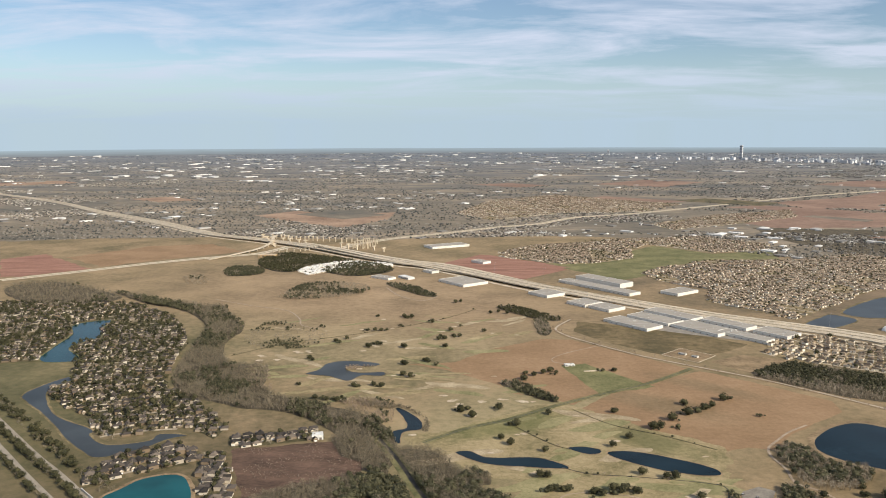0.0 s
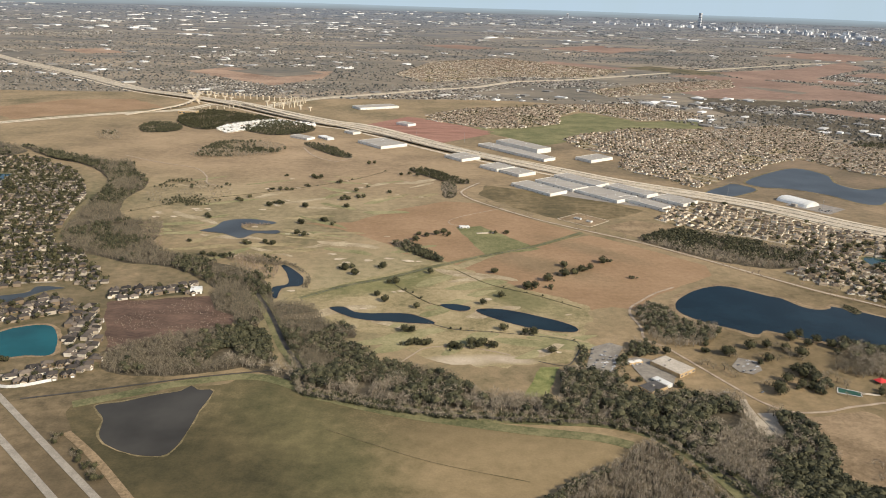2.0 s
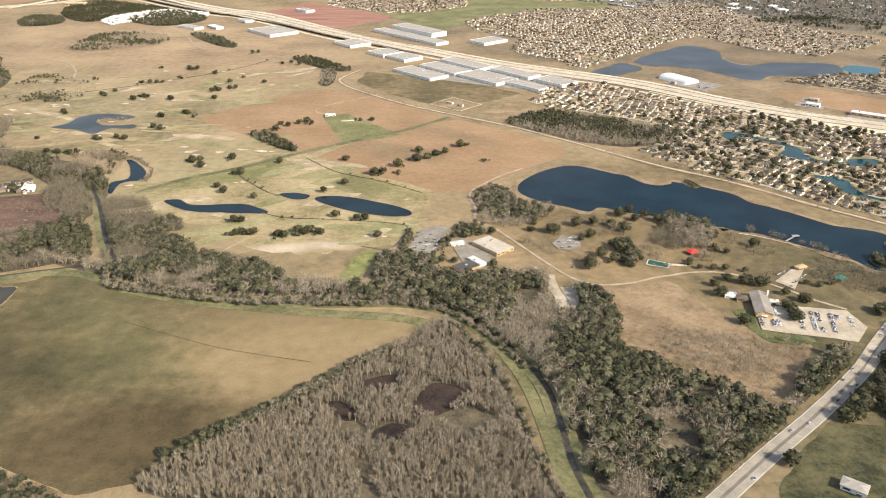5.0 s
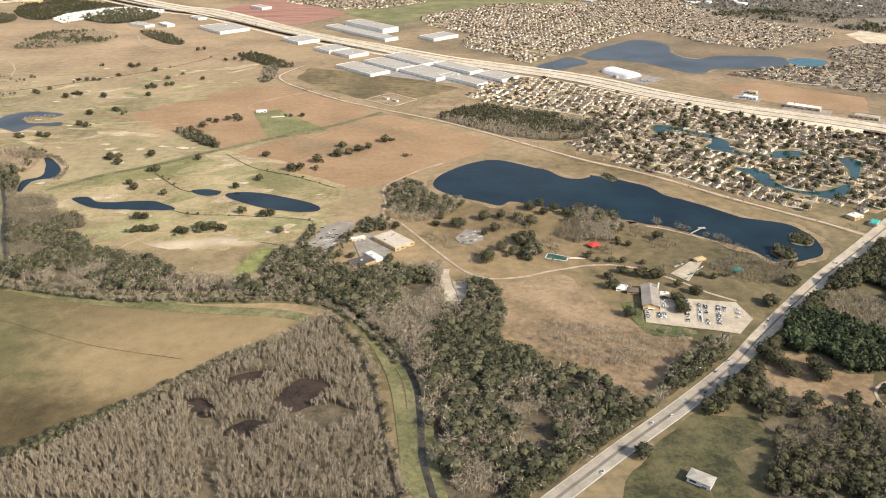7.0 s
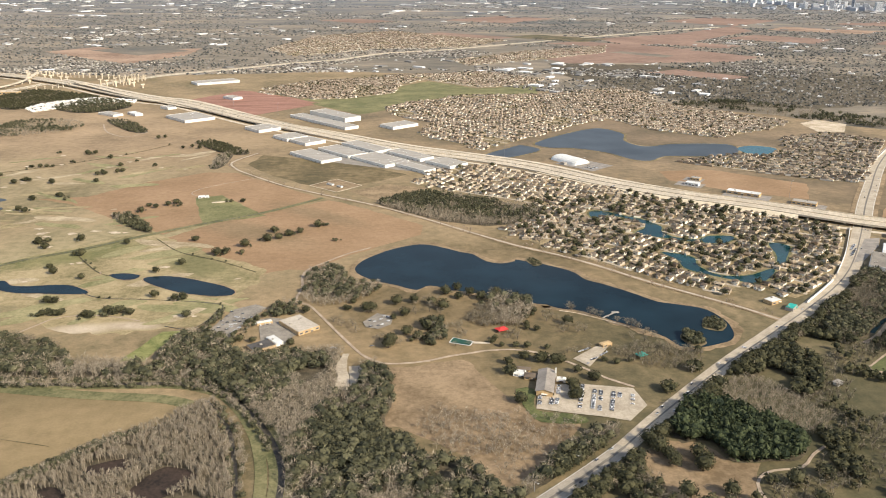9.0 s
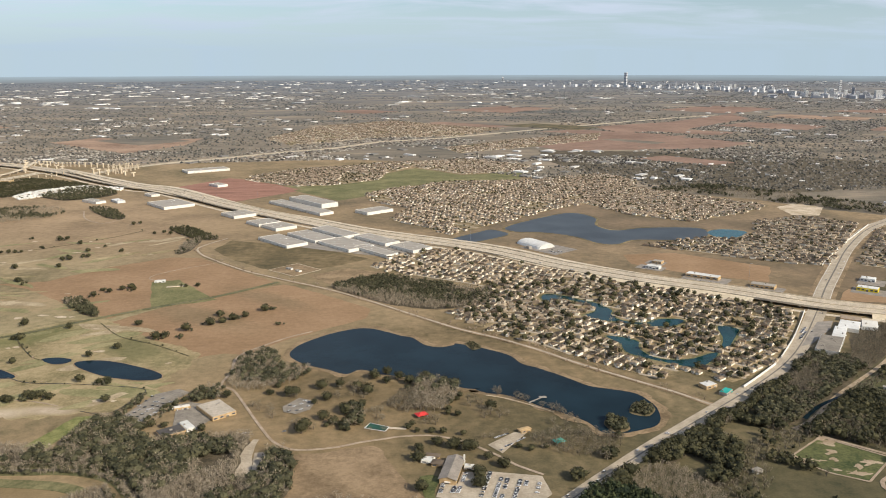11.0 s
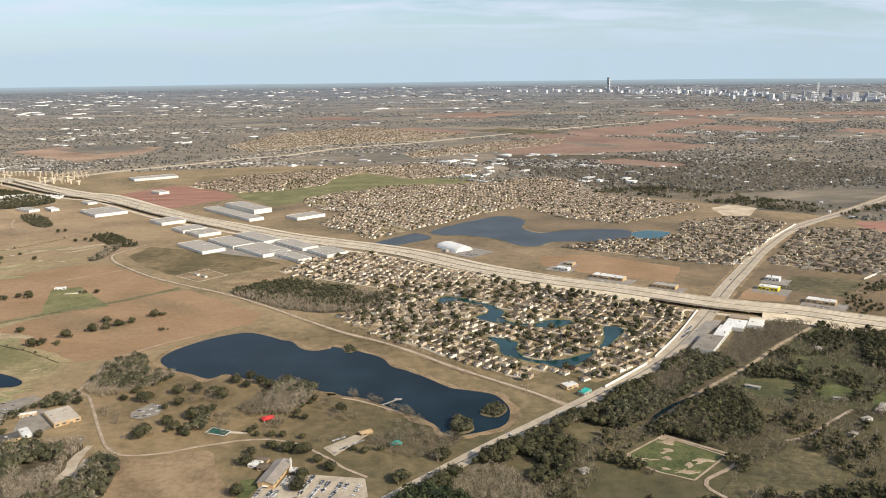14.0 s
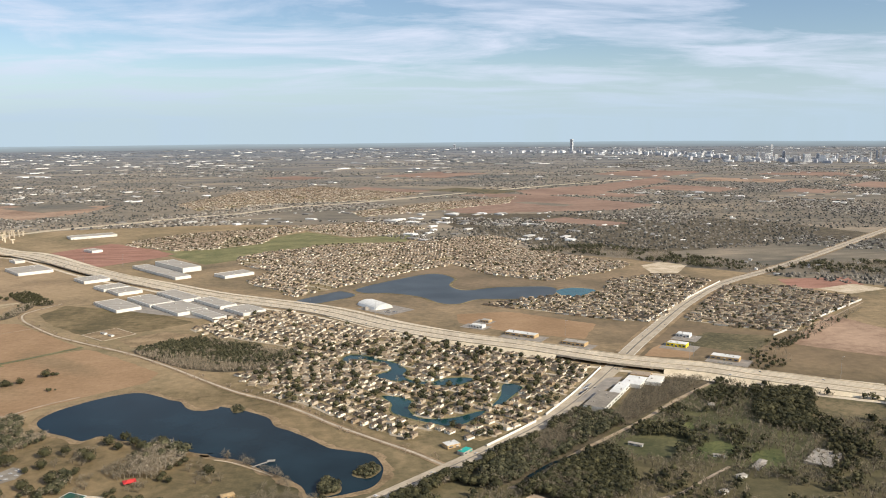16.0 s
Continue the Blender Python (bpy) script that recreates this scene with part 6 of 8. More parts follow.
mixed_wood(grove, 1.4, 0.38, 1.5, 2.5, "the square grove")
mixed_wood(w_ne, 1.3, 0.42, 1.8, 3.0, "the roadside wood", twig=M_BARKDARK, leaf=M_LEAF)
mixed_wood(strip_bare, 1.25, 0.12, 1.8, 2.8, "the shops' back", twig=M_BARKDARK)
mixed_wood(w_ne2, 1.4, 0.55, 2.2, 3.4, "the track wood", twig=M_BARKDARK, leaf=M_LEAFDARK)
mixed_wood(w_ne3, 1.8, 0.75, 2.0, 3.4, "the open wood", litter=False, twig=M_BARKDARK, leaf=M_LEAFDARK)
mixed_wood(w_oak, 1.9, 0.9, 2.4, 3.6, "the road side", leaf=M_LEAFDARK)
mixed_wood(w_scrub, 1.25, 0.02, 1.4, 2.4, "the scrub", litter=False)
mixed_wood(w_se, 1.45, 0.52, 2.0, 3.4, "the south wood", leaf=M_LEAFDARK, twig=M_BARKDARK, gaps=-0.4)
mixed_wood(w_se2, 1.6, 0.6, 2.0, 3.2, "the track's edge", leaf=M_LEAFDARK, litter=False)
mixed_wood(w_pine, 1.3, 0.95, 3.0, 4.4, "the pine stand", leaf=M_PINE)
mixed_wood(w_lakegrove, 1.35, 0.27, 1.7, 2.8, "the lake grove", litter=False)
mixed_wood(w_interch, 1.9, 0.75, 1.3, 2.3, "the interchange", leaf=M_LEAFDARK, twig=M_BARKDARK)
mixed_wood(thicket_1, 2.0, 0.15, 1.2, 2.0, "the north thicket", litter=False)
mixed_wood(thicket_2, 1.8, 0.7, 1.4, 2.2, "the round copse")
mixed_wood(thicket_4, 2.2, 0.8, 1.6, 2.6, "the copse by the trailers")
mixed_wood(thicket_5, 1.6, 0.8, 1.2, 2.0, "the golf hedge", leaf=M_LEAFDARK)
mixed_wood(thicket_6, 1.6, 0.3, 1.4, 2.2, "the golf hedge")
mixed_wood(thicket_7, 1.8, 0.7, 1.2, 2.0, "the yard hedge")
wood("reeds", SHRUB, clear(dots(reeds, 1.2)), 0.8, 1.4, M_BARKRED, "brown reeds on a pond's spit", "reeds")
mixed_wood(grove_a, 1.8, 0.28, 2.8, 4.0, "the lake side", litter=False)
mixed_wood(grove_b, 1.9, 0.5, 2.2, 3.2, "the park", litter=False, gaps=-0.3)
mixed_wood(brush_a, 1.7, 0.45, 0.7, 1.6, "the creek brush", litter=False, gaps=-0.2)
mixed_wood(brush_b, 1.3, 0.0, 0.9, 1.7, "the oxbow", litter=False, twig=M_BARKRED, gaps=-0.3)
mixed_wood(brush_c, 1.3, 0.15, 1.0, 2.0, "the oxbow", litter=False, twig=M_BARKRED, gaps=-0.25)
mixed_wood(brush_d, 1.8, 0.35, 1.4, 2.6, "the north thicket", litter=False)
mixed_wood(brush_e, 1.8, 0.3, 1.2, 2.2, "the small thicket", litter=False)
mixed_wood(belt_ne, 3.2, 0.45, 1.4, 2.4, "the field's edge", litter=False, leaf=M_LEAFDARK)
mixed_wood(belt_ne2, 2.0, 0.4, 1.2, 2.2, "the lane", litter=False)
mixed_wood(belt_n1, 3.0, 0.5, 2.0, 3.4, "the far road", litter=False, gaps=-0.25)
mixed_wood(belt_n2, 3.0, 0.5, 2.0, 3.4, "the far lots", litter=False, gaps=-0.25)
mixed_wood(club_hedge, 1.3, 0.5, 1.0, 1.8, "the club yard", litter=False)
mixed_wood(club_wood, 1.5, 0.85, 1.5, 2.4, "the clubhouse", litter=False)
mixed_wood(tee_wood, 1.2, 0.4, 1.0, 2.0, "the tee", litter=False)
mixed_wood(levee_brush, 1.3, 0.4, 0.9, 2.2, "the levee", litter=False, gaps=-0.35)
mixed_wood(w_golfrow, 1.4, 0.6, 1.6, 2.4, "the golf course")
def along(line, low, high, every, ends=(0, 1)):
    """Uneven points beside a line, from low to high metres to its right."""
    p = smooth_ring(line, 1.0, 0, closed=False)
    way = np.gradient(p, axis=0)
    n = np.stack([way[:, 1], -way[:, 0]], 1) / (np.linalg.norm(way, axis=1, keepdims=True) + 1e-9)
    k = rng.random(int(len(p) / every))
    k = ((ends[0] + k * (ends[1] - ends[0])) * (len(p) - 1)).astype(int)
    return p[k] + n[k] * rng.uniform(low, high, (len(k), 1)) + rng.normal(0, 0.2, (len(k), 2))


ditch_xy = np.vstack([along(ditch, -1.7, -0.6, 0.5), along(ditch, 0.6, 1.6, 0.5)])
wood("bare_trees", BARE, ditch_xy[::2], 1.2, 2.4, M_BARK, "leafless trees along the ditch")
wood("evergreen_trees", OAK, ditch_xy[1::4], 0.8, 1.5, M_LEAF, "dark bushes along the ditch")
creek_xy = np.vstack([along(creek, 0.8, 2.2, 0.5, (0.25, 0.75)), along(creek, -2.0, -0.8, 0.5, (0.25, 0.72))])
wood("bare_trees", BARE, creek_xy[::2], 1.2, 2.4, M_BARK, "leafless trees along the creek")
wood("evergreen_trees", OAK, creek_xy[1::3], 0.8, 1.6, M_LEAF, "dark bushes along the creek")
line_xy = np.vstack([along(q_, -0.8, 0.8, 3.0) for q_ in (hedge_line, golf_stream2, north_line, golf_stream)])
line_xy = line_xy[[noise.noise((x * 0.12, y * 0.12, 2.0)) > -0.05 for x, y in line_xy]]
wood("shrubs", OAK, clear(line_xy)[::2], 0.5, 1.2, M_LEAF, "dark bushes along ditches of the golf course", "shrubs")
wood("shrubs", SHRUB, clear(line_xy)[1::2], 0.5, 1.1, M_BARKRED, "rusty brush along ditches of the golf course", "shrubs")
lane_xy = np.vstack([along(lake_road, -2.6, -1.0, 2.0), along(lake_road, 1.0, 2.2, 3.0)])
wood("bare_shrubs", BARE, clear(lane_xy), 0.8, 1.8, M_BARKRED, "bare shrubs along the lake road", "shrubs")
road_xy = np.vstack([along(main_road, 4.0, 7.5, 0.9, (0.05, 0.23)), along(main_road, -6.0, -3.6, 1.0, (0.0, 0.13))])
road_xy = road_xy[[noise.noise((x * 0.08, y * 0.08, 3.0)) > -0.02 or y > x - 26 for x, y in road_xy]]
wood("evergreen_trees", OAK, clear(road_xy)[::2], 1.8, 3.2, M_LEAFDARK, "dark trees along the road")
wood("bare_trees", BARE, clear(road_xy)[1::2], 1.6, 2.8, M_BARK, "leafless trees along the road")
EAST = [(182, 98), (250, 182), (292, 218), (352, 276), (385, 290), (440, 268), (520, 250), (520, 150), (420, 110), (300, 92)]
sheet("meadow", smooth_ring(east_meadow, 3, 1.5), 0.0, M_EASTGRASS, "rough green meadow among winter trees", "field", at=0.045)
sheet("field", edged(east_field, 3, 1.0), 0.0, M_WEEDS, "brown field beside the freeway", "field", at=0.046)
east_xy = clear(dots(EAST, 1.7))
east_xy = east_xy[~inside(east_xy, np.array(east_field))]
for ring_ in (w_ne, w_ne2, w_ne3, strip_bare, w_pine, w_oak, w_scrub, w_se, w_se2):
    east_xy = east_xy[~inside(east_xy, np.array(ring_))]
east_xy = east_xy[~near_line(east_xy, south_track, 1.5)]
thick_ = np.array([noise.noise((x * 0.05, y * 0.05, 5.0)) + 0.5 * noise.noise((x * 0.16, y * 0.16, 2.0)) for x, y in east_xy])
thick_ = thick_ - np.where(inside(east_xy, np.array(east_meadow)), 0.08, 0.0) - np.where((east_xy[:, 0] < 292) & (east_xy[:, 1] < 195), 0.16, 0.0)
kind_ = np.array([noise.noise((x * 0.06, y * 0.06, 8.0)) for x, y in east_xy]) + rng.uniform(-0.3, 0.3, len(east_xy))
wood("bare_trees", BARE_FAR, east_xy[(thick_ > -0.3) & (kind_ < 0.18)], 1.5, 2.9, M_BARKDARK, "grey leafless winter trees east of the road")
wood("evergreen_trees", OAK_FAR, east_xy[(thick_ > -0.22) & (kind_ >= 0.18)], 1.5, 2.9, M_LEAFDARK, "dark evergreen trees east of the road")
wood("evergreen_trees", OAK, clear(np.vstack([along(strip_row, -1.5, 1.5, 0.35)])), 1.8, 3.0, M_LEAFDARK, "dark trees at the road's bend")
west_xy = np.vstack([along(sw_road_1, 1.6, 3.2, 0.9, (0.0, 0.62)), along(sw_road_2, 1.4, 2.6, 1.6, (0.0, 0.6)), along(sw_road_1, -9.0, -4.0, 1.6, (0.2, 0.6))])
wood("evergreen_trees", OAK, clear(west_xy)[::2], 1.4, 2.6, M_LEAFDARK, "dark trees in rows along the carriageway")
wood("bare_trees", BARE, clear(west_xy)[1::2], 1.2, 2.2, M_BARKDARK, "leafless trees in rows along the carriageway")
mixed_wood(w_row, 1.3, 0.35, 1.2, 2.3, "the meadow's edge", litter=False, twig=M_BARKDARK)
road("worn_strip", meadow_edge, 2.2, M_BANK, "bare tan strip along the meadow", z=0.12, category="track")
edge_xy = along(meadow_edge, 1.6, 4.2, 0.35)
edge_xy = edge_xy[[noise.noise((x * 0.1, y * 0.1, 5.5)) > -0.15 for x, y in edge_xy]]
wood("evergreen_trees", OAK, clear(edge_xy)[::3], 0.9, 1.9, M_LEAFDARK, "dark bushes along the meadow's edge")
wood("bare_trees", BARE, clear(edge_xy)[1::2], 0.9, 1.8, M_BARKDARK, "leafless trees along the meadow's edge")
wood("evergreen_trees", OAK, clear(dots(w_edge, 1.2)), 1.2, 2.2, M_LEAF, "dark trees along the wood's edge")
for ring_, low_, high_ in ((islet_small, 0.4, 0.9), (islet_large, 0.6, 1.5), (islet_bush, 1.2, 2.4)):
    wood("shrubs", OAK, dots(grown(ring_, -0.2), 0.9), low_, high_, M_LEAF, "green bushes on an islet", "shrubs")
shrub_xy = clear(dots(w_shrub, 1.5))
shrub_xy = shrub_xy[[noise.noise((x * 0.11, y * 0.11, 12.0)) > -0.25 for x, y in shrub_xy]]
wood("bare_shrubs", BARE, shrub_xy, 0.9, 2.0, M_BARK, "pale leafless saplings on the park field", "shrubs")


# ---- houses ----
def gable(w, d, z0, rise, x0=0.0, y0=0.0, over=0.1):
    """A pitched roof with its ridge along y, closed below."""
    x, y = w / 2 + over, d / 2 + 0.03
    v = np.array([(-x, -y, z0 - 0.03), (x, -y, z0 - 0.03), (x, y, z0 - 0.03), (-x, y, z0 - 0.03), (0, -y, z0 + rise), (0, y, z0 + rise), (-x, -y, z0 + 0.03), (x, -y, z0 + 0.03), (x, y, z0 + 0.03), (-x, y, z0 + 0.03)]) + (x0, y0, 0)
    return v, np.array([(6, 4, 9), (4, 5, 9), (7, 8, 5), (7, 5, 4), (0, 6, 9), (0, 9, 3), (1, 2, 8), (1, 8, 7), (5, 8, 9)])


def gable_end(w, z0, rise, x0, y0):
    """The wall under a pitched roof's end: a thin three-cornered panel."""
    v = np.array([(-w / 2, dy, z0) for dy in (0, 0.06)] + [(w / 2, dy, z0) for dy in (0, 0.06)] + [(0, dy, z0 + rise) for dy in (0, 0.06)]) + (x0, y0, 0)
    return v, np.array([(0, 2, 4), (1, 5, 3), (0, 4, 5), (0, 5, 1), (2, 3, 5), (2, 5, 4)])


def house_shapes():
    """Walls, roofs, garage doors and windows of a few house plans, with one or two gabled wings."""
    out = []
    for w, d, h, rise, wings in (
            (3.3, 2.2, 0.80, 0.62, ((0.85, 1.5, 1.4, 1), )),
            (2.9, 2.3, 0.80, 0.66, ((-0.6, 1.5, 1.2, 1), (0.85, 0.9, 0.7, 0))),
            (3.4, 2.1, 0.85, 0.60, ((-0.95, 1.4, 1.6, 1), )),
            (2.6, 2.3, 1.38, 0.62, ((0.5, 1.4, 1.1, 1), )),
            (3.0, 2.0, 1.30, 0.58, ((-0.75, 1.3, 1.3, 1), (0.75, 1.0, 0.5, 0))),
            (3.6, 2.0, 0.78, 0.64, ((1.0, 1.4, 1.0, 1), (-0.8, 1.0, 0.8, 0)))):
        walls, roofs, door, panes = [box(w, d, h)], [hip(w, d, h, rise)], None, []
        for x, ww, wd, garage in wings:
            low = min(h, 0.84)
            front = -d / 2 - wd
            walls += [box(ww, wd, low, 0, x, -d / 2 - wd / 2), gable_end(ww, low, 0.42 * ww, x, front)]
            roofs.append(gable(ww, wd + d * 0.4, low, 0.42 * ww, x, -d / 2 - wd / 2 + d * 0.2))
            if garage:
                door = box(ww * 0.62, 0.05, 0.48, 0, x, front - 0.02)
            else:
                panes.append(box(ww * 0.4, 0.04, 0.3, 0.3, x, front - 0.015))
        panes.append(box(0.55, 0.04, 0.32, h - 0.52, -0.3 * w * math.copysign(1, wings[0][0]), -d / 2 - 0.015))
        panes.append(box(0.9, 0.04, 0.36, 0.28, 0.2 * w, d / 2 + 0.015))
        out.append((merged(walls), merged(roofs), door, panes))
    return out


HOUSES = house_shapes()


def suburb(outline, angle, lot, block, wet=1.5, warp=4.0, skip=0.12, gap=True):
    """House places (x, y, turn) and street lines on a warped grid inside an outline."""
    p = np.asarray(outline)
    mid = p.mean(0)
    c, s = math.cos(radians(angle)), math.sin(radians(angle))
    reach = np.linalg.norm(p - mid, axis=1).max()

    def place(u, v):
        u2 = u + warp * np.sin(v * 0.045 + 1.3)
        v2 = v + warp * np.sin(u * 0.04 + 0.4) + 0.5 * warp * np.sin(u * 0.09)
        return np.stack([mid[0] + c * u2 - s * v2, mid[1] + s * u2 + c * v2], -1)

    homes, lines, yards = [], [], []
    for v in np.arange(-reach, reach, block):
        u = np.arange(-reach, reach, lot)
        line = place(np.arange(-reach, reach, 2.5), np.full(len(np.arange(-reach, reach, 2.5)), v))
        ok = inside(line, p)
        for ring in WATER_RINGS:
            ok &= ~inside(line, ring)
        run = []
        for q, k in zip(line, ok):
            if k:
                run.append(q)
            if (not k or q is line[-1]) and run:
                if len(run) > 3:
                    lines.append(np.array(run))
                run = []
        for side in (-1, 1):
            uu = u + rng.uniform(-0.25, 0.25, len(u)) * lot * 0.3
            vv = v + side * (block * 0.27 + rng.uniform(-0.25, 0.25, len(u)))
            at, ahead = place(uu, vv), place(uu + 0.5, vv)
            turn = np.arctan2(*(ahead - at).T[::-1]) + (0 if side > 0 else np.pi)
            ok = inside(at, p) & (rng.random(len(u)) > skip)
            for ring in WATER_RINGS:
                ok &= ~inside(at, grown(ring, wet))
            homes += [(x, y, t) for (x, y), t in zip(at[ok], turn[ok])]
        yards.append(place(u + rng.uniform(-1.5, 1.5, len(u)), v + block / 2 + rng.uniform(-1.2, 1.2, len(u))))
        yards.append(place(u + rng.uniform(-1.5, 1.5, len(u)), v + rng.choice([-1, 1], len(u)) * block * rng.uniform(0.1, 0.2, len(u))))
    yards = np.vstack(yards)
    yards = yards[inside(yards, p)]
    yards = clear(yards)
    for ring in WATER_RINGS:
        if len(yards) and np.abs(ring.mean(0) - mid).max() < reach:
            yards = yards[~inside(yards, grown(ring, 1.3))]
    for line in lines:
        yards = yards[~near_line(yards, line, 0.9)]
    return np.array(homes), lines, yards


HOUSE_KINDS = {}


def first_house(k, roof):
    walls, roofs, door, panes = HOUSES[k]
    ob = new("house")
    part("wall", tri_mesh("wall", *walls), M_WALLBROWN if roof is M_ROOFDARK else M_WALL, ob)
    part("roof", tri_mesh("roof", *roofs), roof, ob)
    part("garage_door", tri_mesh("garage_door", *door), M_WHITE, ob)
    for pane in panes:
        part("window", tri_mesh("window", *pane), M_GLASS, ob, "dark glass window")
    tagged(ob, "brick house with a shingle roof and a gabled wing", "house", "houses of the estate")
    return ob


def estate(outline, angle, lot, block, singles, roof=M_ROOF, trees=0.5, size=0.74, ground=M_LAWN, big=(1.3, 2.6), evergreen=0.6, warp=4.0, open_lots=None, sparse=None):
    ring = edged(outline, 3, 0.5)
    sheet("estate_ground", ring, 0.07, ground, "brown winter lawns of a housing estate", "ground")
    ground_top = TOPS[-1]
    homes, lines, yards = suburb(ring, angle, lot, block, warp=warp)
    if open_lots is not None:
        homes = homes[[noise.noise((x * 0.035, y * 0.035, 7.0)) > open_lots for x, y, _ in homes]]
    if lines:
        v, f = merged([ribbon(l, 1.5, ground_top + 0.03) for l in lines])
        tagged(part("street", tri_mesh("street", v, f), M_STREET), "pale concrete residential streets", "street", kind="structure")
    pads = [(np.array([(0.5, -2.0, 0), (1.35, -2.0, 0), (1.35, -0.9, 0), (0.5, -0.9, 0)]), np.array([(0, 1, 2), (0, 2, 3)]))]
    v, f = scattered(pads, homes[:, :2], 1.0, homes[:, 2], ground_top + 0.022)
    tagged(part("driveways", tri_mesh("driveways", v, f), M_CONCRETE), "short pale concrete driveways", "driveways", kind="stuff")
    near = np.argsort(homes[:, 1])
    homes = homes[near]
    for i, (x, y, t) in enumerate(homes[:singles]):
        m = pose(x, y, 0.08, 0, 0, math.degrees(t)) @ Matrix.Scale(size, 4)
        kinds = HOUSE_KINDS.setdefault(roof.name, [])
        if len(kinds) < len(HOUSES):
            ob = first_house(len(kinds), roof)
            ob.matrix_basis = m
            kinds.append(ob)
        else:
            copy_thing(kinds[i % len(kinds)], m)
    rest = homes[singles:]
    if len(rest):
        kind = rng.integers(0, len(HOUSES), len(rest))
        for which, name, mat in ((0, "house_walls", M_WALLBROWN if roof is M_ROOFDARK else M_WALL), (1, "house_roofs", roof)):
            pieces = []
            for k in range(len(HOUSES)):
                i = kind == k
                if i.any():
                    pieces.append(scattered([HOUSES[k][which]], rest[i, :2], size, rest[i, 2], 0.08))
            v, f = merged(pieces)
            tagged(part(name, tri_mesh(name, v, f), mat), "closely set houses with hipped shingle roofs", "houses", kind="stuff")
    yards = yards[rng.random(len(yards)) < (trees if sparse is None else np.where(inside(yards, np.array(sparse)), 0.25, trees))]
    ever = rng.random(len(yards)) < evergreen
    far = np.mean(outline, 0)[1] > 330
    wood("yard_trees", OAK_FAR if far else OAK, yards[ever], *big, M_LEAFDARK, "dark evergreen trees in the gardens")
    wood("yard_trees", BARE_FAR if far else BARE, yards[~ever], *big, M_BARK, "leafless trees in the gardens")


estate(s_row, 10, 4.0, 8.8, 40, roof=M_ROOFDARK, trees=1.0, size=1.05, ground=M_WEEDS)
estate(s_sw1, 78, 4.0, 8.8, 60, roof=M_ROOFDARK, trees=1.0, size=1.05, ground=M_WEEDS)
estate(s_sw2, 5, 4.0, 8.8, 40, roof=M_ROOFDARK, trees=1.0, size=1.05, ground=M_WEEDS)
estate(s_sw3, 20, 4.0, 8.8, 60, roof=M_ROOFDARK, trees=1.0, size=1.05, ground=M_WEEDS)
estate(s_lake, -38, 4.1, 9.8, 200, trees=1.0, size=0.92, big=(0.8, 3.2), evergreen=0.78, warp=6.0, sparse=s_lake_new)
estate(s_west, 20, 4.4, 10.4, 0, trees=1.0, size=0.98, big=(1.6, 3.2), roof=M_ROOFDARK, evergreen=0.7, ground=M_WEEDS, open_lots=-0.32)
west_trees = clear(dots(np.array(s_west), 4.3))
wood("yard_trees", OAK_FAR, west_trees, 1.0, 2.6, M_LEAFDARK, "dark evergreen trees among the houses")
estate(s3a, -50, 3.4, 9.4, 0, M_ROOFTAN, 0.7, size=0.84, big=(1.1, 2.0), warp=1.5, open_lots=-0.32)
estate(s3b, -50, 3.4, 9.4, 0, M_ROOFTAN, 0.7, size=0.84, big=(1.1, 2.0), warp=1.5, open_lots=-0.32)
estate(s3c, -45, 3.4, 9.6, 0, M_ROOFTAN, 0.7, size=0.84, big=(1.0, 1.9), warp=1.8, open_lots=-0.34)
estate(s3d, -38, 3.5, 9.6, 0, M_ROOFTAN, 0.6, size=0.88, big=(1.2, 2.2), warp=1.5)
estate(s6, -45, 3.6, 10.5, 0, M_ROOFTAN, 0.45, size=0.9, big=(1.1, 2.1), warp=2.0, open_lots=-0.3)
estate(s7, -45, 3.6, 10.5, 0, M_ROOFTAN, 0.45, size=0.9, big=(1.1, 2.1), warp=2.0, open_lots=-0.3)
estate(s4, -38, 3.5, 9.4, 0, M_ROOF, 0.8, size=0.95, big=(0.9, 2.1), warp=1.2, evergreen=0.75)
estate(s5, -38, 3.5, 9.4, 0, M_ROOF, 0.8, size=0.95, big=(0.9, 2.1), warp=1.2, evergreen=0.75)
estate(trailers, -50, 3.2, 4.6, 0, M_WHITE, 0.2, big=(1.1, 2.0), warp=1.0)


# ---- large buildings ----
def warehouse(x, y, w, d, h, turn, label, roof=M_METALROOF, name="warehouse"):
    """A low tilt-up hall: pale walls with a parapet, a sunken sheet roof, dock doors and vents."""
    ob = new(name)
    ob.matrix_basis = pose(x, y, 0.05, 0, 0, turn)
    part("wall", tri_mesh("wall", *box(w, d, h)), M_CREAM, ob)
    for bw, bd, bx, by in ((w, 0.35, 0, -d / 2 + 0.18), (w, 0.35, 0, d / 2 - 0.18), (0.35, d - 0.72, -w / 2 + 0.18, 0), (0.35, d - 0.72, w / 2 - 0.18, 0)):
        part("parapet", tri_mesh("parapet", *box(bw, bd, 0.16, h + 0.002, bx, by)), M_CREAM, ob)
    part("roof", tri_mesh("roof", *box(w - 0.74, d - 0.74, 0.06, h + 0.002)), roof, ob)
    for k in range(max(2, int(w // 4))):
        part("dock_door", tri_mesh("dock_door", *box(0.6, 0.05, 0.5, 0.15, -w / 2 + (k + 0.5) * w / max(2, int(w // 4)), -d / 2 - 0.025)), M_GREY, ob, "grey dock door")
    for k in range(4):
        part("roof_vent", tri_mesh("roof_vent", *box(0.5, 0.5, 0.25, h + 0.062, rng.uniform(-0.4, 0.4) * w, rng.uniform(-0.3, 0.3) * d)), M_WHITE, ob)
    return tagged(ob, label, "building")


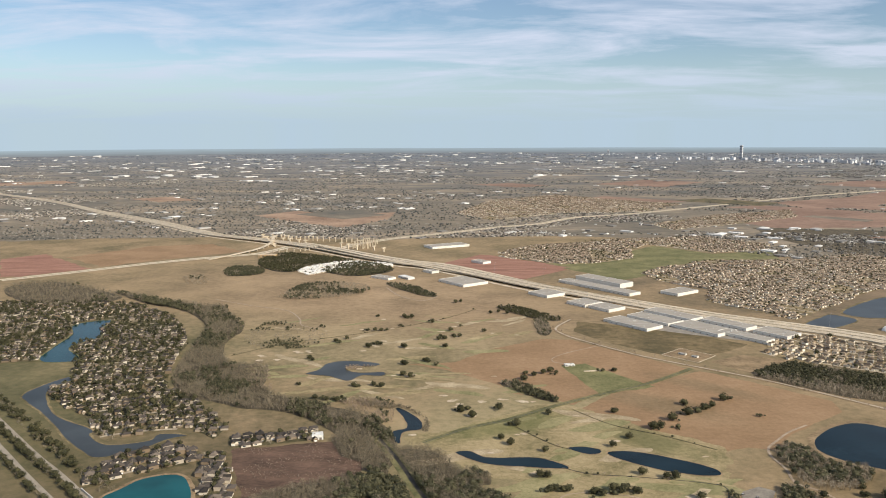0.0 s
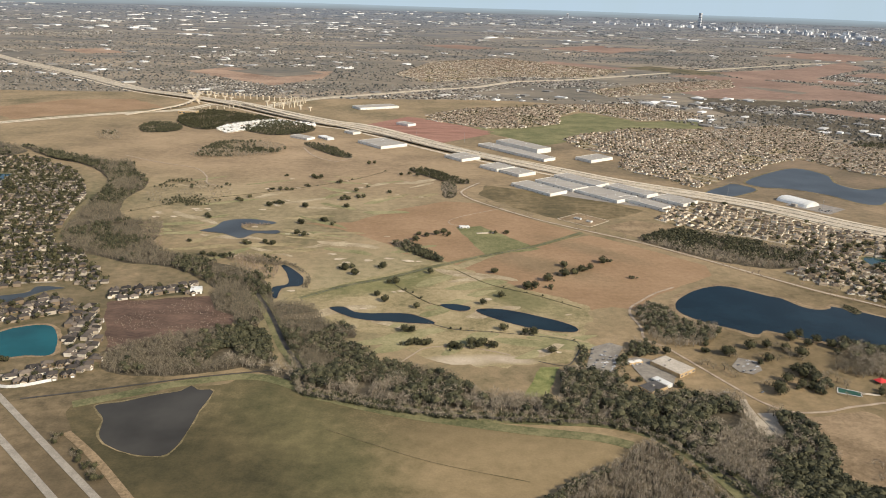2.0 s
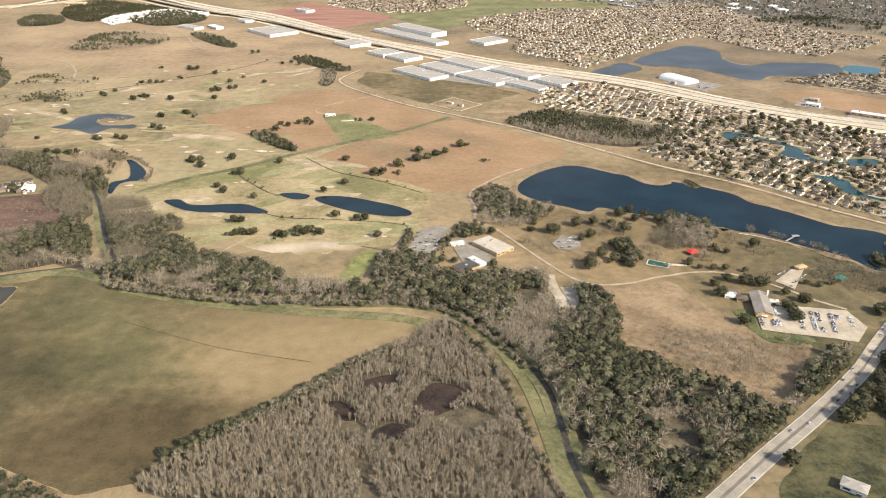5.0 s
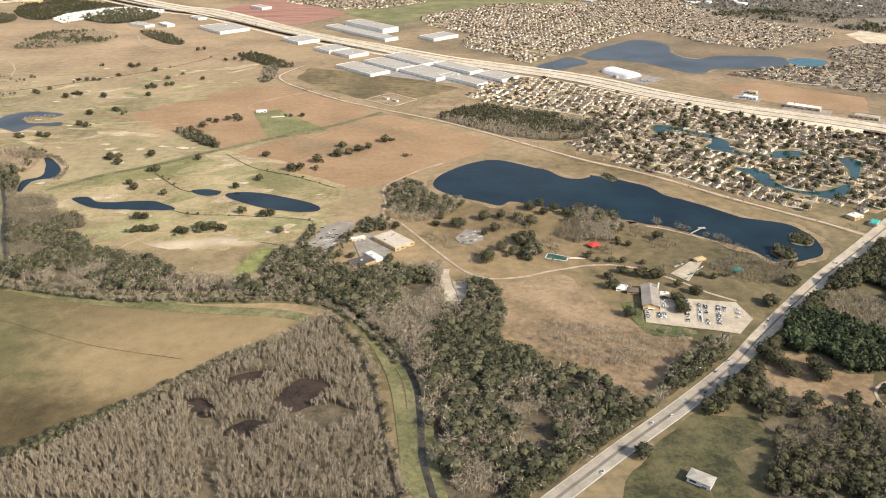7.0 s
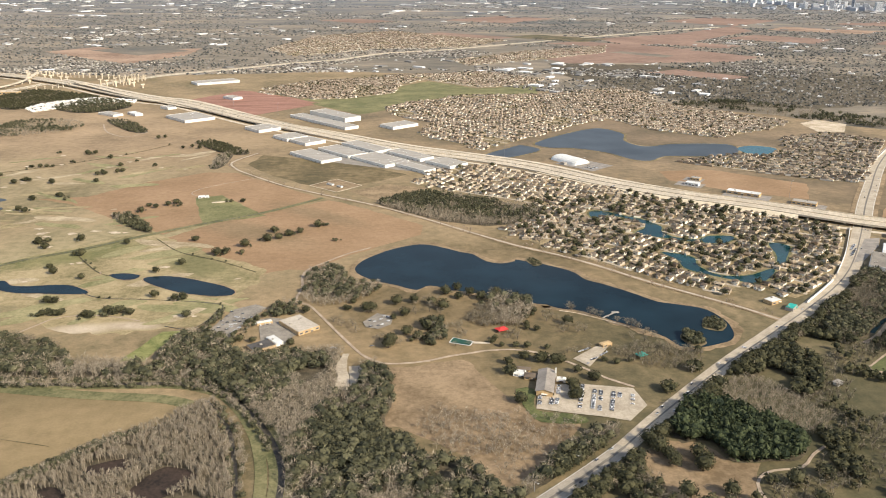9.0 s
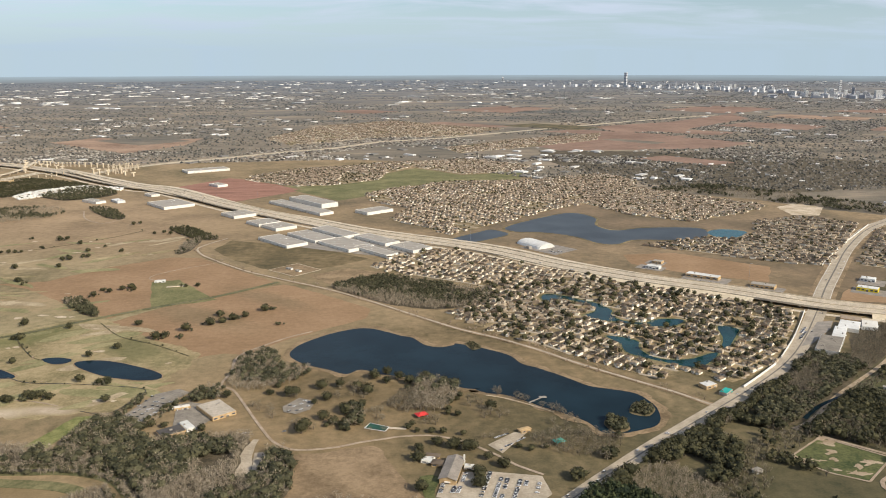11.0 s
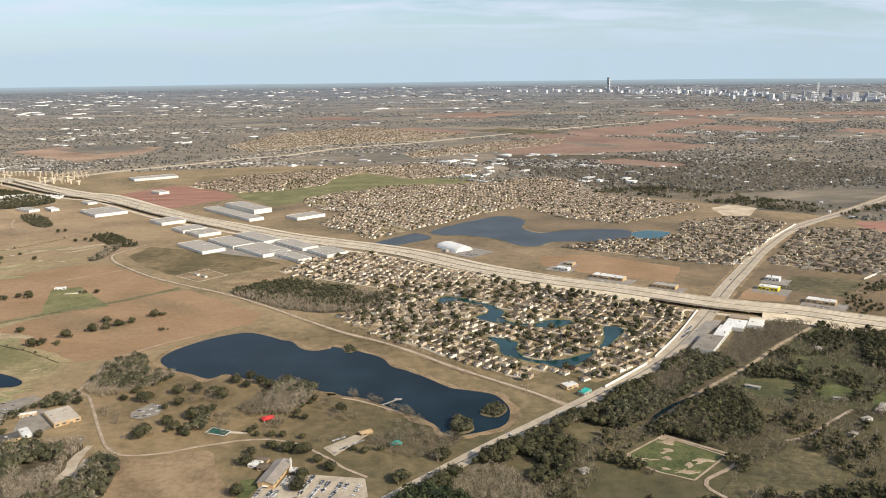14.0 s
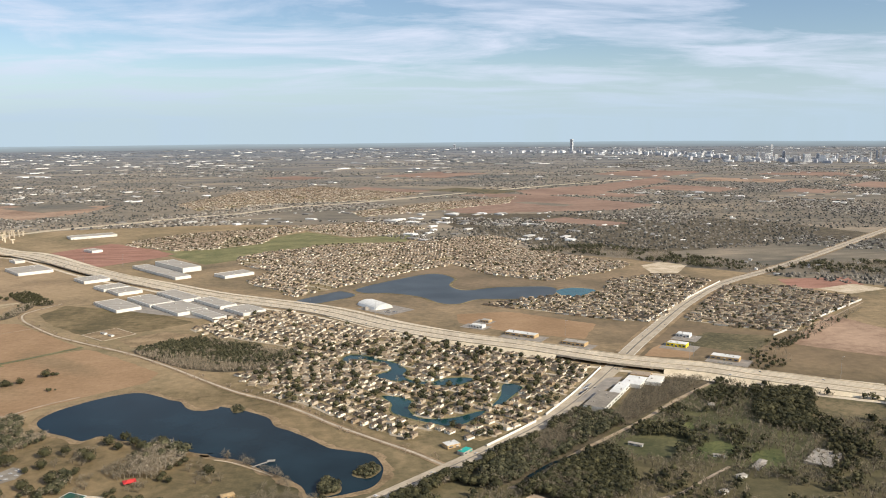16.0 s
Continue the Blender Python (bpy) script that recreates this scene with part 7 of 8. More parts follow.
for k_, (x, y, w, d, h, turn) in enumerate((
    (101.9, 467.9, 34.3, 15.4, 1.6, -52.0),
    (117.5, 479.6, 32.7, 15.5, 1.6, -52.0),
    (139.6, 455.8, 33.0, 19.2, 1.6, -52.0),
    (131.5, 491.8, 36.8, 12.5, 1.6, -52.0),
    (157.4, 467.4, 32.4, 11.4, 1.6, -52.0),
    (177.3, 445.2, 21.9, 15.3, 1.6, -52.0),
    (157.3, 437.3, 31.7, 9.1, 1.6, -52.0),
    (82.3, 526.1, 17.4, 17.8, 1.6, -52.0),
    (94.3, 511.9, 18.6, 16.5, 1.6, -52.0),
    (60.8, 557.6, 19.6, 19.3, 1.6, -52.0),
    (108.1, 602.7, 46.7, 15.5, 3.0, -52.0),
    (100.3, 582.5, 72.7, 12.3, 1.6, -52.0),
    (2.3, 603.5, 32.2, 25.4, 1.6, -52.0),
    (154.5, 564.3, 15.5, 24.8, 1.6, -52.0),
    (-14.0, 802.0, 44.0, 20.0, 1.7, 30.0),
    (-60.0, 622.0, 20.0, 9.0, 1.2, -40.0),
    (18.0, 700.0, 16.0, 10.0, 1.4, -48.0),
    (-24.0, 650.0, 12.0, 8.0, 1.3, -48.0),
)):
    warehouse(x, y, w * 0.95, d * 0.93, h + 0.023 * k_, turn, "long cream warehouse with a low grey roof")
YARD = [(88, 470), (112, 498), (136, 508), (186, 456), (178, 432), (160, 428), (130, 444)]
sheet("parking_lot", YARD, 0.12, M_ROAD, "grey paved yard between the warehouses", "parking lot")
for k_ in range(16):
    ob_ = new("trailer")
    ob_.matrix_basis = pose(122 + k_ * 0.55 + (k_ // 8) * 9, 466 - k_ * 0.75 - (k_ // 8) * 9, 0.165, 0, 0, 40)
    part("box", tri_mesh("box", *box(3.0, 0.6, 0.65, 0.25)), M_WHITE, ob_)
    part("chassis", tri_mesh("chassis", *box(2.9, 0.4, 0.1, 0.14)), M_RUBBER, ob_)
    for sx in (-1.1, 1.1):
        part("wheel_set", tri_mesh("wheel_set", *box(0.5, 0.56, 0.2, 0.0, sx)), M_RUBBER, ob_)
    tagged(ob_, "white box trailer parked in the warehouse yard", "trailer", "parked trailers")


def dome_hall(x, y):
    """A white air-supported hall: a rounded shell with an entrance block."""
    ob = new("dome_hall")
    ob.matrix_basis = pose(x, y, 0.1, 0, 0, -60)
    bm = bmesh.new()
    rows_ = []
    for k in range(13):
        u = -1 + k / 6
        reach, top = (1.0, 1.0) if abs(u) < 0.9 else (0.93, 0.9)
        rows_.append([bm.verts.new((u * 10, 6.5 * reach * c, 2.7 * top * max(0.0, (1 - abs(c) ** 2.6)) ** 0.62)) for c in np.linspace(-1, 1, 15)])
    for one, two in zip(rows_, rows_[1:]):
        for i in range(14):
            bm.faces.new((one[i], two[i], two[i + 1], one[i + 1]))
    bm.faces.new(rows_[0]), bm.faces.new(rows_[-1][::-1])
    bmesh.ops.recalc_face_normals(bm, faces=bm.faces[:])
    part("shell", bm, M_WHITE, ob)
    part("entrance", tri_mesh("entrance", *box(3, 2, 1.4, 0, 4, -8.6)), M_METALROOF, ob)
    tagged(ob, "white rounded sports dome beside the freeway", "building")


dome_hall(250, 449)


def block(name, x, y, w, d, h, turn, wall, roof, label, category="building", kind="flat", parent=None):
    ob = new(name)
    ob.matrix_basis = pose(x, y, 0.1, 0, 0, turn)
    part("wall", tri_mesh("wall", *box(w, d, h)), wall, ob)
    if kind == "hip":
        part("roof", tri_mesh("roof", *hip(w, d, h + 0.01, 0.16 * min(w, d), over=0.25)), roof, ob)
    else:
        part("roof", tri_mesh("roof", *box(w - 0.3, d - 0.3, 0.12, h + 0.002)), roof, ob)
        for k in range(int(w * d // 30) + 1):
            part("roof_unit", tri_mesh("roof_unit", *box(0.5, 0.4, 0.3, h + 0.12, rng.uniform(-0.35, 0.35) * w, rng.uniform(-0.3, 0.3) * d)), M_METALROOF, ob)
    n = min(5, max(1, int(w // 1.6)))
    for k in range(n):
        x0 = (k + 0.5) * w / n - w / 2
        for side in (-1, 1):
            if k == n // 2 and side < 0:
                door = part("door", tri_mesh("door", *box(min(0.9, w / n * 0.6), 0.06, h * 0.6, 0, x0, -d / 2 - 0.02)), M_GREY, ob, "grey entrance door")
                part("canopy", tri_mesh("canopy", *box(min(1.1, w / n * 0.8), 0.4, 0.05, h * 0.62, x0, -d / 2 - 0.2)), roof, door)
                continue
            frame_ = part("window", tri_mesh("window", *box(w / n * 0.62, 0.05, h * 0.42, h * 0.3, x0, side * (d / 2 + 0.015))), M_STEEL, ob)
            part("pane", tri_mesh("pane", *box(w / n * 0.54, 0.03, h * 0.34, h * 0.34, x0, side * (d / 2 + 0.035))), M_GLASS, frame_, "dark glass pane")
    return tagged(ob, label, category)


block("shops", 319.5, 371, 16, 5, 1.5, -38, M_BRICK, M_WHITE, "long low strip of tan shops")
block("shops", 341, 351.5, 11, 5, 1.5, -38, M_BRICK, M_METALROOF, "low tan shop building by the freeway")
block("shops", 397, 359, 6.5, 5, 1.5, -38, M_WHITE, M_WHITE, "white shop with a flat roof")
block("furniture_shop", 387, 342.5, 9, 5, 1.6, -38, M_YELLOW, M_WHITE, "shop with bright yellow walls")
block("shops", 399, 318.5, 12, 5, 1.6, -38, M_BRICK, M_WHITE, "low shop building with a pale roof")
def quad_block(quad, name, h, label, wall=M_WHITE, roof=M_METALROOF):
    """A flat-roofed block on a four-cornered plan."""
    q = np.array(quad)
    w = (np.linalg.norm(q[1] - q[2]) + np.linalg.norm(q[0] - q[3])) / 2
    d = (np.linalg.norm(q[0] - q[1]) + np.linalg.norm(q[2] - q[3])) * 0.5
    along_ = (q[2] + q[3] - q[0] - q[1]) / 2
    block(name, *q.mean(0), w, d, h, math.degrees(math.atan2(along_[1], along_[0])), wall, roof, label)


quad_block([(319.4, 263.4), (326.9, 260.3), (337.4, 275.3), (330.5, 279.3)], "shopping_centre", 1.6, "long white shopping centre with a grey sunken roof", M_WHITE, M_LOT)
quad_block([(331.4, 274.4), (335.4, 272.2), (345.0, 286.5), (341.6, 289.5)], "shop_row", 1.5, "white shop row with a flat white roof", M_WHITE, M_WHITE)
quad_block([(341.2, 287.0), (348.8, 285.0), (354.2, 292.8), (348.6, 297.8)], "shop_row", 1.4, "pale shop with a flat roof", M_CREAM, M_WHITE)
quad_block([(351.4, 287.6), (357.4, 286.2), (361.7, 293.8), (356.8, 296.2)], "bank_building", 1.4, "white bank building with a flat roof", M_WHITE, M_CREAM)
quad_block([(349.2, 299.0), (356.5, 296.6), (359.3, 300.6), (352.3, 304.5)], "drive_in", 1.0, "tan drive-in canopy building", M_BRICK, M_ROOFTAN)
def pitched_hall(x, y, w, d, h, rise, turn):
    """A tall hall with a broad pitched roof, a glazed brick front, side windows and a chimney."""
    ob = new("community_hall")
    ob.matrix_basis = pose(x, y, 0.1, 0, 0, turn - 90)
    part("wall", tri_mesh("wall", *box(d, w, h)), M_BRICK, ob)
    part("roof", tri_mesh("roof", *gable(d, w + 0.5, h, rise, over=0.35)), M_HALLROOF, ob)
    for y0 in (-w / 2, w / 2 - 0.06):
        part("gable_end", tri_mesh("gable_end", *gable_end(d, h, rise, 0, y0)), M_BRICK, ob)
    door = part("door", tri_mesh("door", *box(1.0, 0.06, 0.7, 0, 0, -w / 2 - 0.03)), M_GREY, ob, "grey entrance door")
    part("canopy", tri_mesh("canopy", *box(1.6, 0.6, 0.08, 0.75, 0, -w / 2 - 0.3)), M_CREAM, door)
    for side in (-1, 1):
        for k in range(5):
            part("window", tri_mesh("window", *box(0.05, 0.9, 0.5, 0.7, side * (d / 2 + 0.02), (k - 2) * w / 5.4)), M_GLASS, ob, "dark glass window")
    part("chimney", tri_mesh("chimney", *box(0.4, 0.4, h + rise + 0.8, 0, d / 2 + 0.25, w / 2 - 1.2)), M_CREAM, ob)
    return tagged(ob, "tan brick hall with a broad grey-brown pitched roof", "building")


M_HALLROOF = material("hall_shingle", (0.22, 0.19, 0.155), (0.33, 0.285, 0.235), 0.3, 3)
pitched_hall(180.5, 184.6, 12.2, 4.2, 1.35, 0.75, 74.6)
block("hall_annex", 174.6, 191.2, 3.4, 2.6, 0.8, -15, M_CREAM, M_WHITE, "low white annex with a flat roof")
block("hall_annex", 177.2, 189.0, 3.2, 2.4, 0.9, -15, M_BRICK, M_ROOFTAN, "low annex with a brown roof", kind="hip")
block("hall_annex", 176.0, 193.2, 3.6, 1.6, 0.8, -15, M_BRICK, M_ROOFTAN, "low annex with a brown roof", kind="hip")
block("porch", 185.2, 186.6, 2.6, 1.5, 0.9, -15, M_CREAM, M_WHITE, "white flat-roofed porch beside the hall")
sheet("lawn", smooth_ring(school_lawn, 2, 0.4), 0.15, M_PADDOCK, "short green lawn beside the hall", "lawn")
quad_block(club_quad, "clubhouse", 1.2, "clubhouse with a broad pale grey sheet roof", M_BRICK, M_TRACK)
quad_block(club_side, "shed", 0.9, "small shed with a white roof beside the clubhouse", M_WHITE, M_WHITE)
quad_block(club_dark, "cart_shed", 0.9, "long cart shed with a dark roof", M_BRICK, M_ASPHALT)
quad_block(club_row, "store_row", 0.7, "narrow row of tan stores in the club yard", M_BRICK, M_CREAM)
block("barn", 167, 112.4, 4.6, 2.8, 1.2, -40, M_WHITE, M_METALROOF, "small white barn with a grey roof", kind="hip")
block("picnic_shelter", 203.3, 207.3, 3.4, 1.8, 0.8, 25, M_BRICK, M_BRICK, "tan picnic shelter with a brown roof", kind="hip")
block("store", 268.7, 235.8, 4.8, 3.6, 1.1, 25, M_BRICK, M_WHITE, "tan corner store with a pale roof")
block("fuel_station", 272.3, 230, 4.6, 2.6, 1.0, 45, M_METALROOF, M_TEALROOF, "fuel station with a green-edged canopy")
block("slab_shed", 379.4, 211, 13, 8, 0.7, 44, M_METALROOF, M_METALROOF, "large grey flat-roofed shed in the trees")
block("farm_shed", 53.5, 382, 5, 2.4, 0.8, 10, M_WHITE, M_WHITE, "white farm shed on a green plot")
block("pad_shed", 113.5, 402.5, 4.0, 1.6, 0.8, -46, M_WHITE, M_METALROOF, "small white site shed on the gravel pad")
block("pad_shed", 118.5, 397.5, 3.2, 1.6, 0.8, -46, M_CREAM, M_METALROOF, "small cream site shed on the gravel pad")
block("farm_strip", 63.5, 373, 9, 1.4, 0.15, 12, M_CONCRETE, M_CONCRETE, "pale concrete slab on the farm plot")
for x, y, w, d, t in ((320, 368, 22, 11, -38), (341, 348.5, 16, 11, -38), (397, 356, 12, 12, -38), (387, 340, 16, 11, -38), (399, 315.5, 18, 11, -38), (300, 392, 14, 9, -38), (306, 402, 10, 8, -38), (256, 440, 26, 20, -50)):
    q_ = [pose(x, y, 0, 0, 0, t) @ Vector((sx * w / 2, sy * d / 2, 0)) for sx, sy in ((-1, -1), (1, -1), (1, 1), (-1, 1))]
    sheet("parking_lot", [(p.x, p.y) for p in q_], 0.14, M_ROAD, "grey paved lot round a roadside building", "parking lot")
block("car_dealer", 301, 391, 7, 4, 1.4, -38, M_WHITE, M_WHITE, "white showroom beside the freeway")
block("car_dealer", 307, 402, 5, 4, 1.2, -38, M_BRICK, M_METALROOF, "tan showroom beside the freeway")
for x, y, w, d, t in ((259.6, 179.3, 2.2, 1.6, 30), (358, 209, 7, 2.0, 45), (349, 202, 2.6, 1.6, 20), (339.5, 193, 2.4, 1.5, 30), (367, 262, 2.0, 1.4, 10), (349, 217, 3.2, 0.8, -20), (327, 229, 4.5, 1.0, -35), (253, 178, 1.4, 1.2, 60)):
    block("shed", x, y, w, d, 0.8, t, M_WHITE, M_METALROOF, "small white farm shed among the trees", kind="hip")
block("farm_house", -52, 286, 4.2, 4.0, 1.6, 10, M_WHITE, M_WHITE, "pale boxy building beside the marshy field")
block("works_building", -178, 735, 16, 8, 2.2, -5, M_BRICK, M_SAND, "tan works building at the interchange")
block("works_building", -42, 622, 14, 6, 1.6, -52, M_WHITE, M_WHITE, "white works sheds in a yard")


def canopy(x, y, size, mat, label):
    ob = new("picnic_canopy")
    ob.matrix_basis = pose(x, y, 0.1, 0, 0, 25)
    part("roof", tri_mesh("roof", *hip(size, size * 0.8, 0.75, 0.55)), mat, ob)
    for sx in (-1, 1):
        for sy in (-1, 1):
            part("post", tri_mesh("post", *box(0.12, 0.12, 0.76)), M_STEEL, ob, m=pose(sx * size * 0.42, sy * size * 0.34, 0))
    tagged(ob, label, "canopy")


canopy(174, 219.7, 3.4, M_RED, "bright red picnic canopy on posts")
canopy(211.6, 199.4, 3.0, M_TEALROOF, "teal green picnic canopy on posts")
sheet("court", court, 0.26, material("court_green", (0.02, 0.07, 0.05), (0.035, 0.10, 0.07), 0.5), "dark green sports court with a white edge", "court")
for a_, b_ in zip(court, court[1:] + court[:1]):
    road("court_edge", [a_, b_], 0.3, M_WHITE, "white kerb round the court", z=0.26, step=2, category="kerb")
sheet("court_apron", court_lane, 0.25, M_CONCRETE, "pale concrete apron of the court", "pavement")
pier_ob = new("fishing_pier")
v_, f_ = ribbon(np.array([pier[0], pier[1]]), 0.5, 0.62, 0.1)
part("deck", tri_mesh("deck", v_, f_), M_METALROOF, pier_ob)
part("platform", tri_mesh("platform", *box(2.4, 1.2, 0.12, 0.52, *pier[1])), M_METALROOF, pier_ob)
for t_ in (0.1, 0.4, 0.7, 1.0):
    for o_ in (-0.2, 0.2):
        part("pile", tri_mesh("pile", *box(0.1, 0.1, 0.5, 0.05, pier[0][0] + t_ * (pier[1][0] - pier[0][0]) + o_, pier[0][1] + t_ * (pier[1][1] - pier[0][1]))), M_STEEL, pier_ob)
tagged(pier_ob, "grey fishing pier on piles in the lake", "pier")

for line_ in (estate_wall_1, estate_wall_2, sw_wall, wall_ne, wall_main):
    v_, f_ = ribbon(smooth_ring(line_, 2, 0, closed=False), 0.25, 0.85, 0.9)
    tagged(part("estate_wall", tri_mesh("estate_wall", v_, f_), M_WHITE), "pale boundary wall of the housing estate", "wall", kind="structure")

# ---- single trees ----
TREE_KINDS = []
for k in range(5):
    ob_ = new("tree")
    part("trunk", tri_mesh("trunk", *trunk(0.45, 0.06)), M_TRUNK, ob_)
    part("crown", tri_mesh("crown", *leafy(240, 0.54, 0.12, 0.062)), M_LEAFDARK, ob_)
    TREE_KINDS.append(tagged(ob_, "round dark evergreen oak on dry grass", "tree", "oaks on the grassland"))
BARE_KINDS = []
for k in range(4):
    ob_ = new("bare_tree")
    part("trunk", tri_mesh("trunk", *trunk(0.5, 0.05)), M_TRUNK, ob_)
    part("crown", tri_mesh("crown", *bare_tree(150, 0.5, 0.016)), M_BARKDARK, ob_)
    BARE_KINDS.append(tagged(ob_, "pale leafless tree with fine twigs", "tree", "bare trees of the park"))
PLACED = set()


def plant(kinds, xy, low, high, clump=1):
    for x, y in xy:
        for _ in range(clump):
            k = rng.integers(len(kinds))
            s = rng.uniform(low, high)
            dx, dy = rng.uniform(-0.9, 0.9, 2) if clump > 1 else (0, 0)
            m = pose(x + dx, y + dy, 0.05, 0, 0, rng.uniform(0, 360))
            ob = kinds[k]
            if ob in PLACED:
                ob = copy_thing(ob, m)
            ob.matrix_basis = m @ Matrix.Diagonal((s * rng.uniform(0.9, 1.15), s, s * rng.uniform(0.8, 1.0), 1))
            PLACED.add(ob)


plant(TREE_KINDS, golf_trees_1, 2.2, 3.2)
plant(TREE_KINDS, golf_trees_2, 2.6, 3.8)
plant(TREE_KINDS, golf_trees_3, 1.8, 2.8)
plant(TREE_KINDS, golf_trees_4, 1.8, 2.8)
plant(TREE_KINDS, park_oaks, 2.8, 3.8)
plant(TREE_KINDS, school_oaks, 2.4, 3.4)
plant(TREE_KINDS, south_oaks, 3.0, 4.2)
plant(TREE_KINDS, road_oaks, 3.6, 4.8)
shore_xy = []
for x, y in shore_trees:
    while inside(np.array([(x, y), (x, y + 0.6)]), WATER_RINGS[0]).any():
        x, y = x - 0.15, y - 0.3
    shore_xy.append((x, y))
plant(BARE_KINDS, shore_xy, 2.4, 3.4)
plant(TREE_KINDS, golf_trees_5, 1.3, 2.3)
plant(TREE_KINDS, clear(np.array(club_trees)), 1.6, 2.6)
PARK = [(118, 222), (128, 246), (150, 250), (170, 240), (196, 232), (222, 214), (232, 200), (218, 186), (200, 196), (180, 206), (160, 210), (140, 212)]
bush_xy = clear(np.repeat(np.array([*golf_trees_2, *golf_trees_5]), 3, 0) + rng.normal(0, 1.1, (3 * (len(golf_trees_2) + len(golf_trees_5)), 2)))
wood("shrubs", OAK, bush_xy, 0.7, 1.6, M_LEAF, "low dark bushes about the field oaks", "shrubs")
for k_ in range(14):
    c_, a_ = np.mean(play_field, 0), np.arange(10) * 2 * np.pi / 10
    c_ = c_ + (np.array(play_field[k_ % len(play_field)]) - c_) * rng.uniform(0.3, 0.85) + rng.normal(0, 1.5, 2)
    r_ = rng.uniform(0.5, 1.5) * (1 + 0.55 * rng.normal(size=10).clip(-1, 1))
    sheet("bare_patch", smooth_ring(np.stack([c_[0] + 1.8 * r_ * np.cos(a_), c_[1] + r_ * np.sin(a_)], 1), 0.5, 0.9), 0.16, M_PALEDIRT, "bare worn patch in the grass", "bare ground")
park_xy = clear(dots(PARK, 3.4))
pick_ = np.array([noise.noise((x * 0.09, y * 0.09, 4.0)) for x, y in park_xy])
plant(BARE_KINDS, park_xy[(pick_ > 0.12)], 1.8, 2.8)
plant(TREE_KINDS, park_xy[(pick_ < -0.28)], 1.4, 2.2)
GROVE2 = [(164, 226), (170, 222), (178, 226), (182, 234), (178, 240), (168, 238)]
wood("bare_trees", BARE, clear(dots(GROVE2, 1.2)), 1.8, 2.8, M_BARKDARK, "grey leafless trees beside the lake")
SCRUB = [(144, 172), (147, 164), (155, 154), (166, 151), (178, 157), (188, 165), (178, 168), (168, 172), (158, 170), (150, 176)]
scrub_xy = clear(dots(SCRUB, 2.3))
scrub_xy = scrub_xy[[noise.noise((x * 0.11, y * 0.11, 9.0)) > -0.12 for x, y in scrub_xy]]
wood("bare_trees", BARE, scrub_xy, 1.5, 2.6, M_BARK, "small grey leafless trees in the dry meadow")
GROVE3 = [(204, 204), (214, 206), (224, 206), (232, 202), (226, 192), (216, 190), (206, 196)]
wood("bare_trees", BARE, clear(dots(GROVE3, 1.5)), 1.6, 2.6, M_BARKDARK, "grey leafless trees behind the teal canopy")
for group_ in (bunkers_1, bunkers_2, bunkers_3, sand_spots):
    for x, y in group_:
        a_ = np.arange(9) * 2 * np.pi / 9
        r_ = rng.uniform(0.6, 1.2) * (1 + 0.3 * rng.normal(size=9).clip(-1, 1))
        sheet("sand_bunker", smooth_ring(np.stack([x + 1.7 * r_ * np.cos(a_), y + r_ * np.sin(a_)], 1), 0.6), 0.2, M_SAND, "pale sand bunker on the golf course", "bunker")


# ---- cars, lamps, masts ----
def first_car():
    ob = new("car")
    bm = bmesh.new()
    bmesh.ops.create_cube(bm, size=1)
    for v in bm.verts:
        v.co = (v.co.x * 1.1, v.co.y * 0.44, 0.10 + (v.co.z + 0.5) * 0.13)
    bmesh.ops.bevel(bm, geom=bm.edges[:], offset=0.03, segments=1, affect="EDGES")
    part("body", bm, M_CARPAINT, ob)
    bm = bmesh.new()
    bmesh.ops.create_cube(bm, size=1)
    for v in bm.verts:
        k = 0.75 if v.co.z > 0 else 1.0
        v.co = (v.co.x * 0.62 * k - 0.04, v.co.y * 0.40 * (0.85 if v.co.z > 0 else 1), 0.23 + (v.co.z + 0.5) * 0.12)
    cabin = part("cabin", bm, M_GLASS, ob, "dark glazed cabin")
    v, f = box(0.42, 0.32, 0.012, 0.351, -0.04)
    part("roof", tri_mesh("roof", v, f), M_CARPAINT, ob)
    a = np.arange(8) * np.pi / 4
    for sx in (-1, 1):
        for sy in (-1, 1):
            v = np.vstack([np.stack([0.09 * np.cos(a), 0 * a + o, 0.09 * np.sin(a)], 1) for o in (-0.03, 0.03)])
            f = [(i, (i + 1) % 8, i + 8) for i in range(8)] + [((i + 1) % 8, (i + 1) % 8 + 8, i + 8) for i in range(8)] + [(0, i, i + 1) for i in range(1, 7)] + [(8, i + 9, i + 8) for i in range(1, 7)]
            part("wheel", tri_mesh("wheel", v, f), M_RUBBER, ob, m=pose(sx * 0.34, sy * 0.2, 0.09))
    return tagged(ob, "parked car on the pavement", "car", "cars")


car_ = first_car()
for i_, (x, y, turn_) in enumerate([(*p, 15) for p in lot_cars_a] + [(*p, 20) for p in park_cars] + [(a_[0] + (b_[0] - a_[0]) * t_, a_[1] + (b_[1] - a_[1]) * t_, math.degrees(math.atan2(b_[1] - a_[1], b_[0] - a_[0])) + 90) for a_, b_ in school_cars_b for t_ in np.arange(0, 1.01, 0.68 / math.dist(a_, b_)) if rng.random() < 0.82] + [(*p, 15) for p in golf_cars if rng.random() < 0.75] + [(*p, 40) for p in shelter_cars] + [(*p, 42) for p in road_cars]):
    m_ = pose(x, y, 0.188 if turn_ != 42 else ROAD_TOP + 0.01, 0, 0, turn_ + rng.uniform(-4, 4))
    if i_ == 0:
        car_.matrix_basis = m_
    else:
        copy_thing(car_, m_)


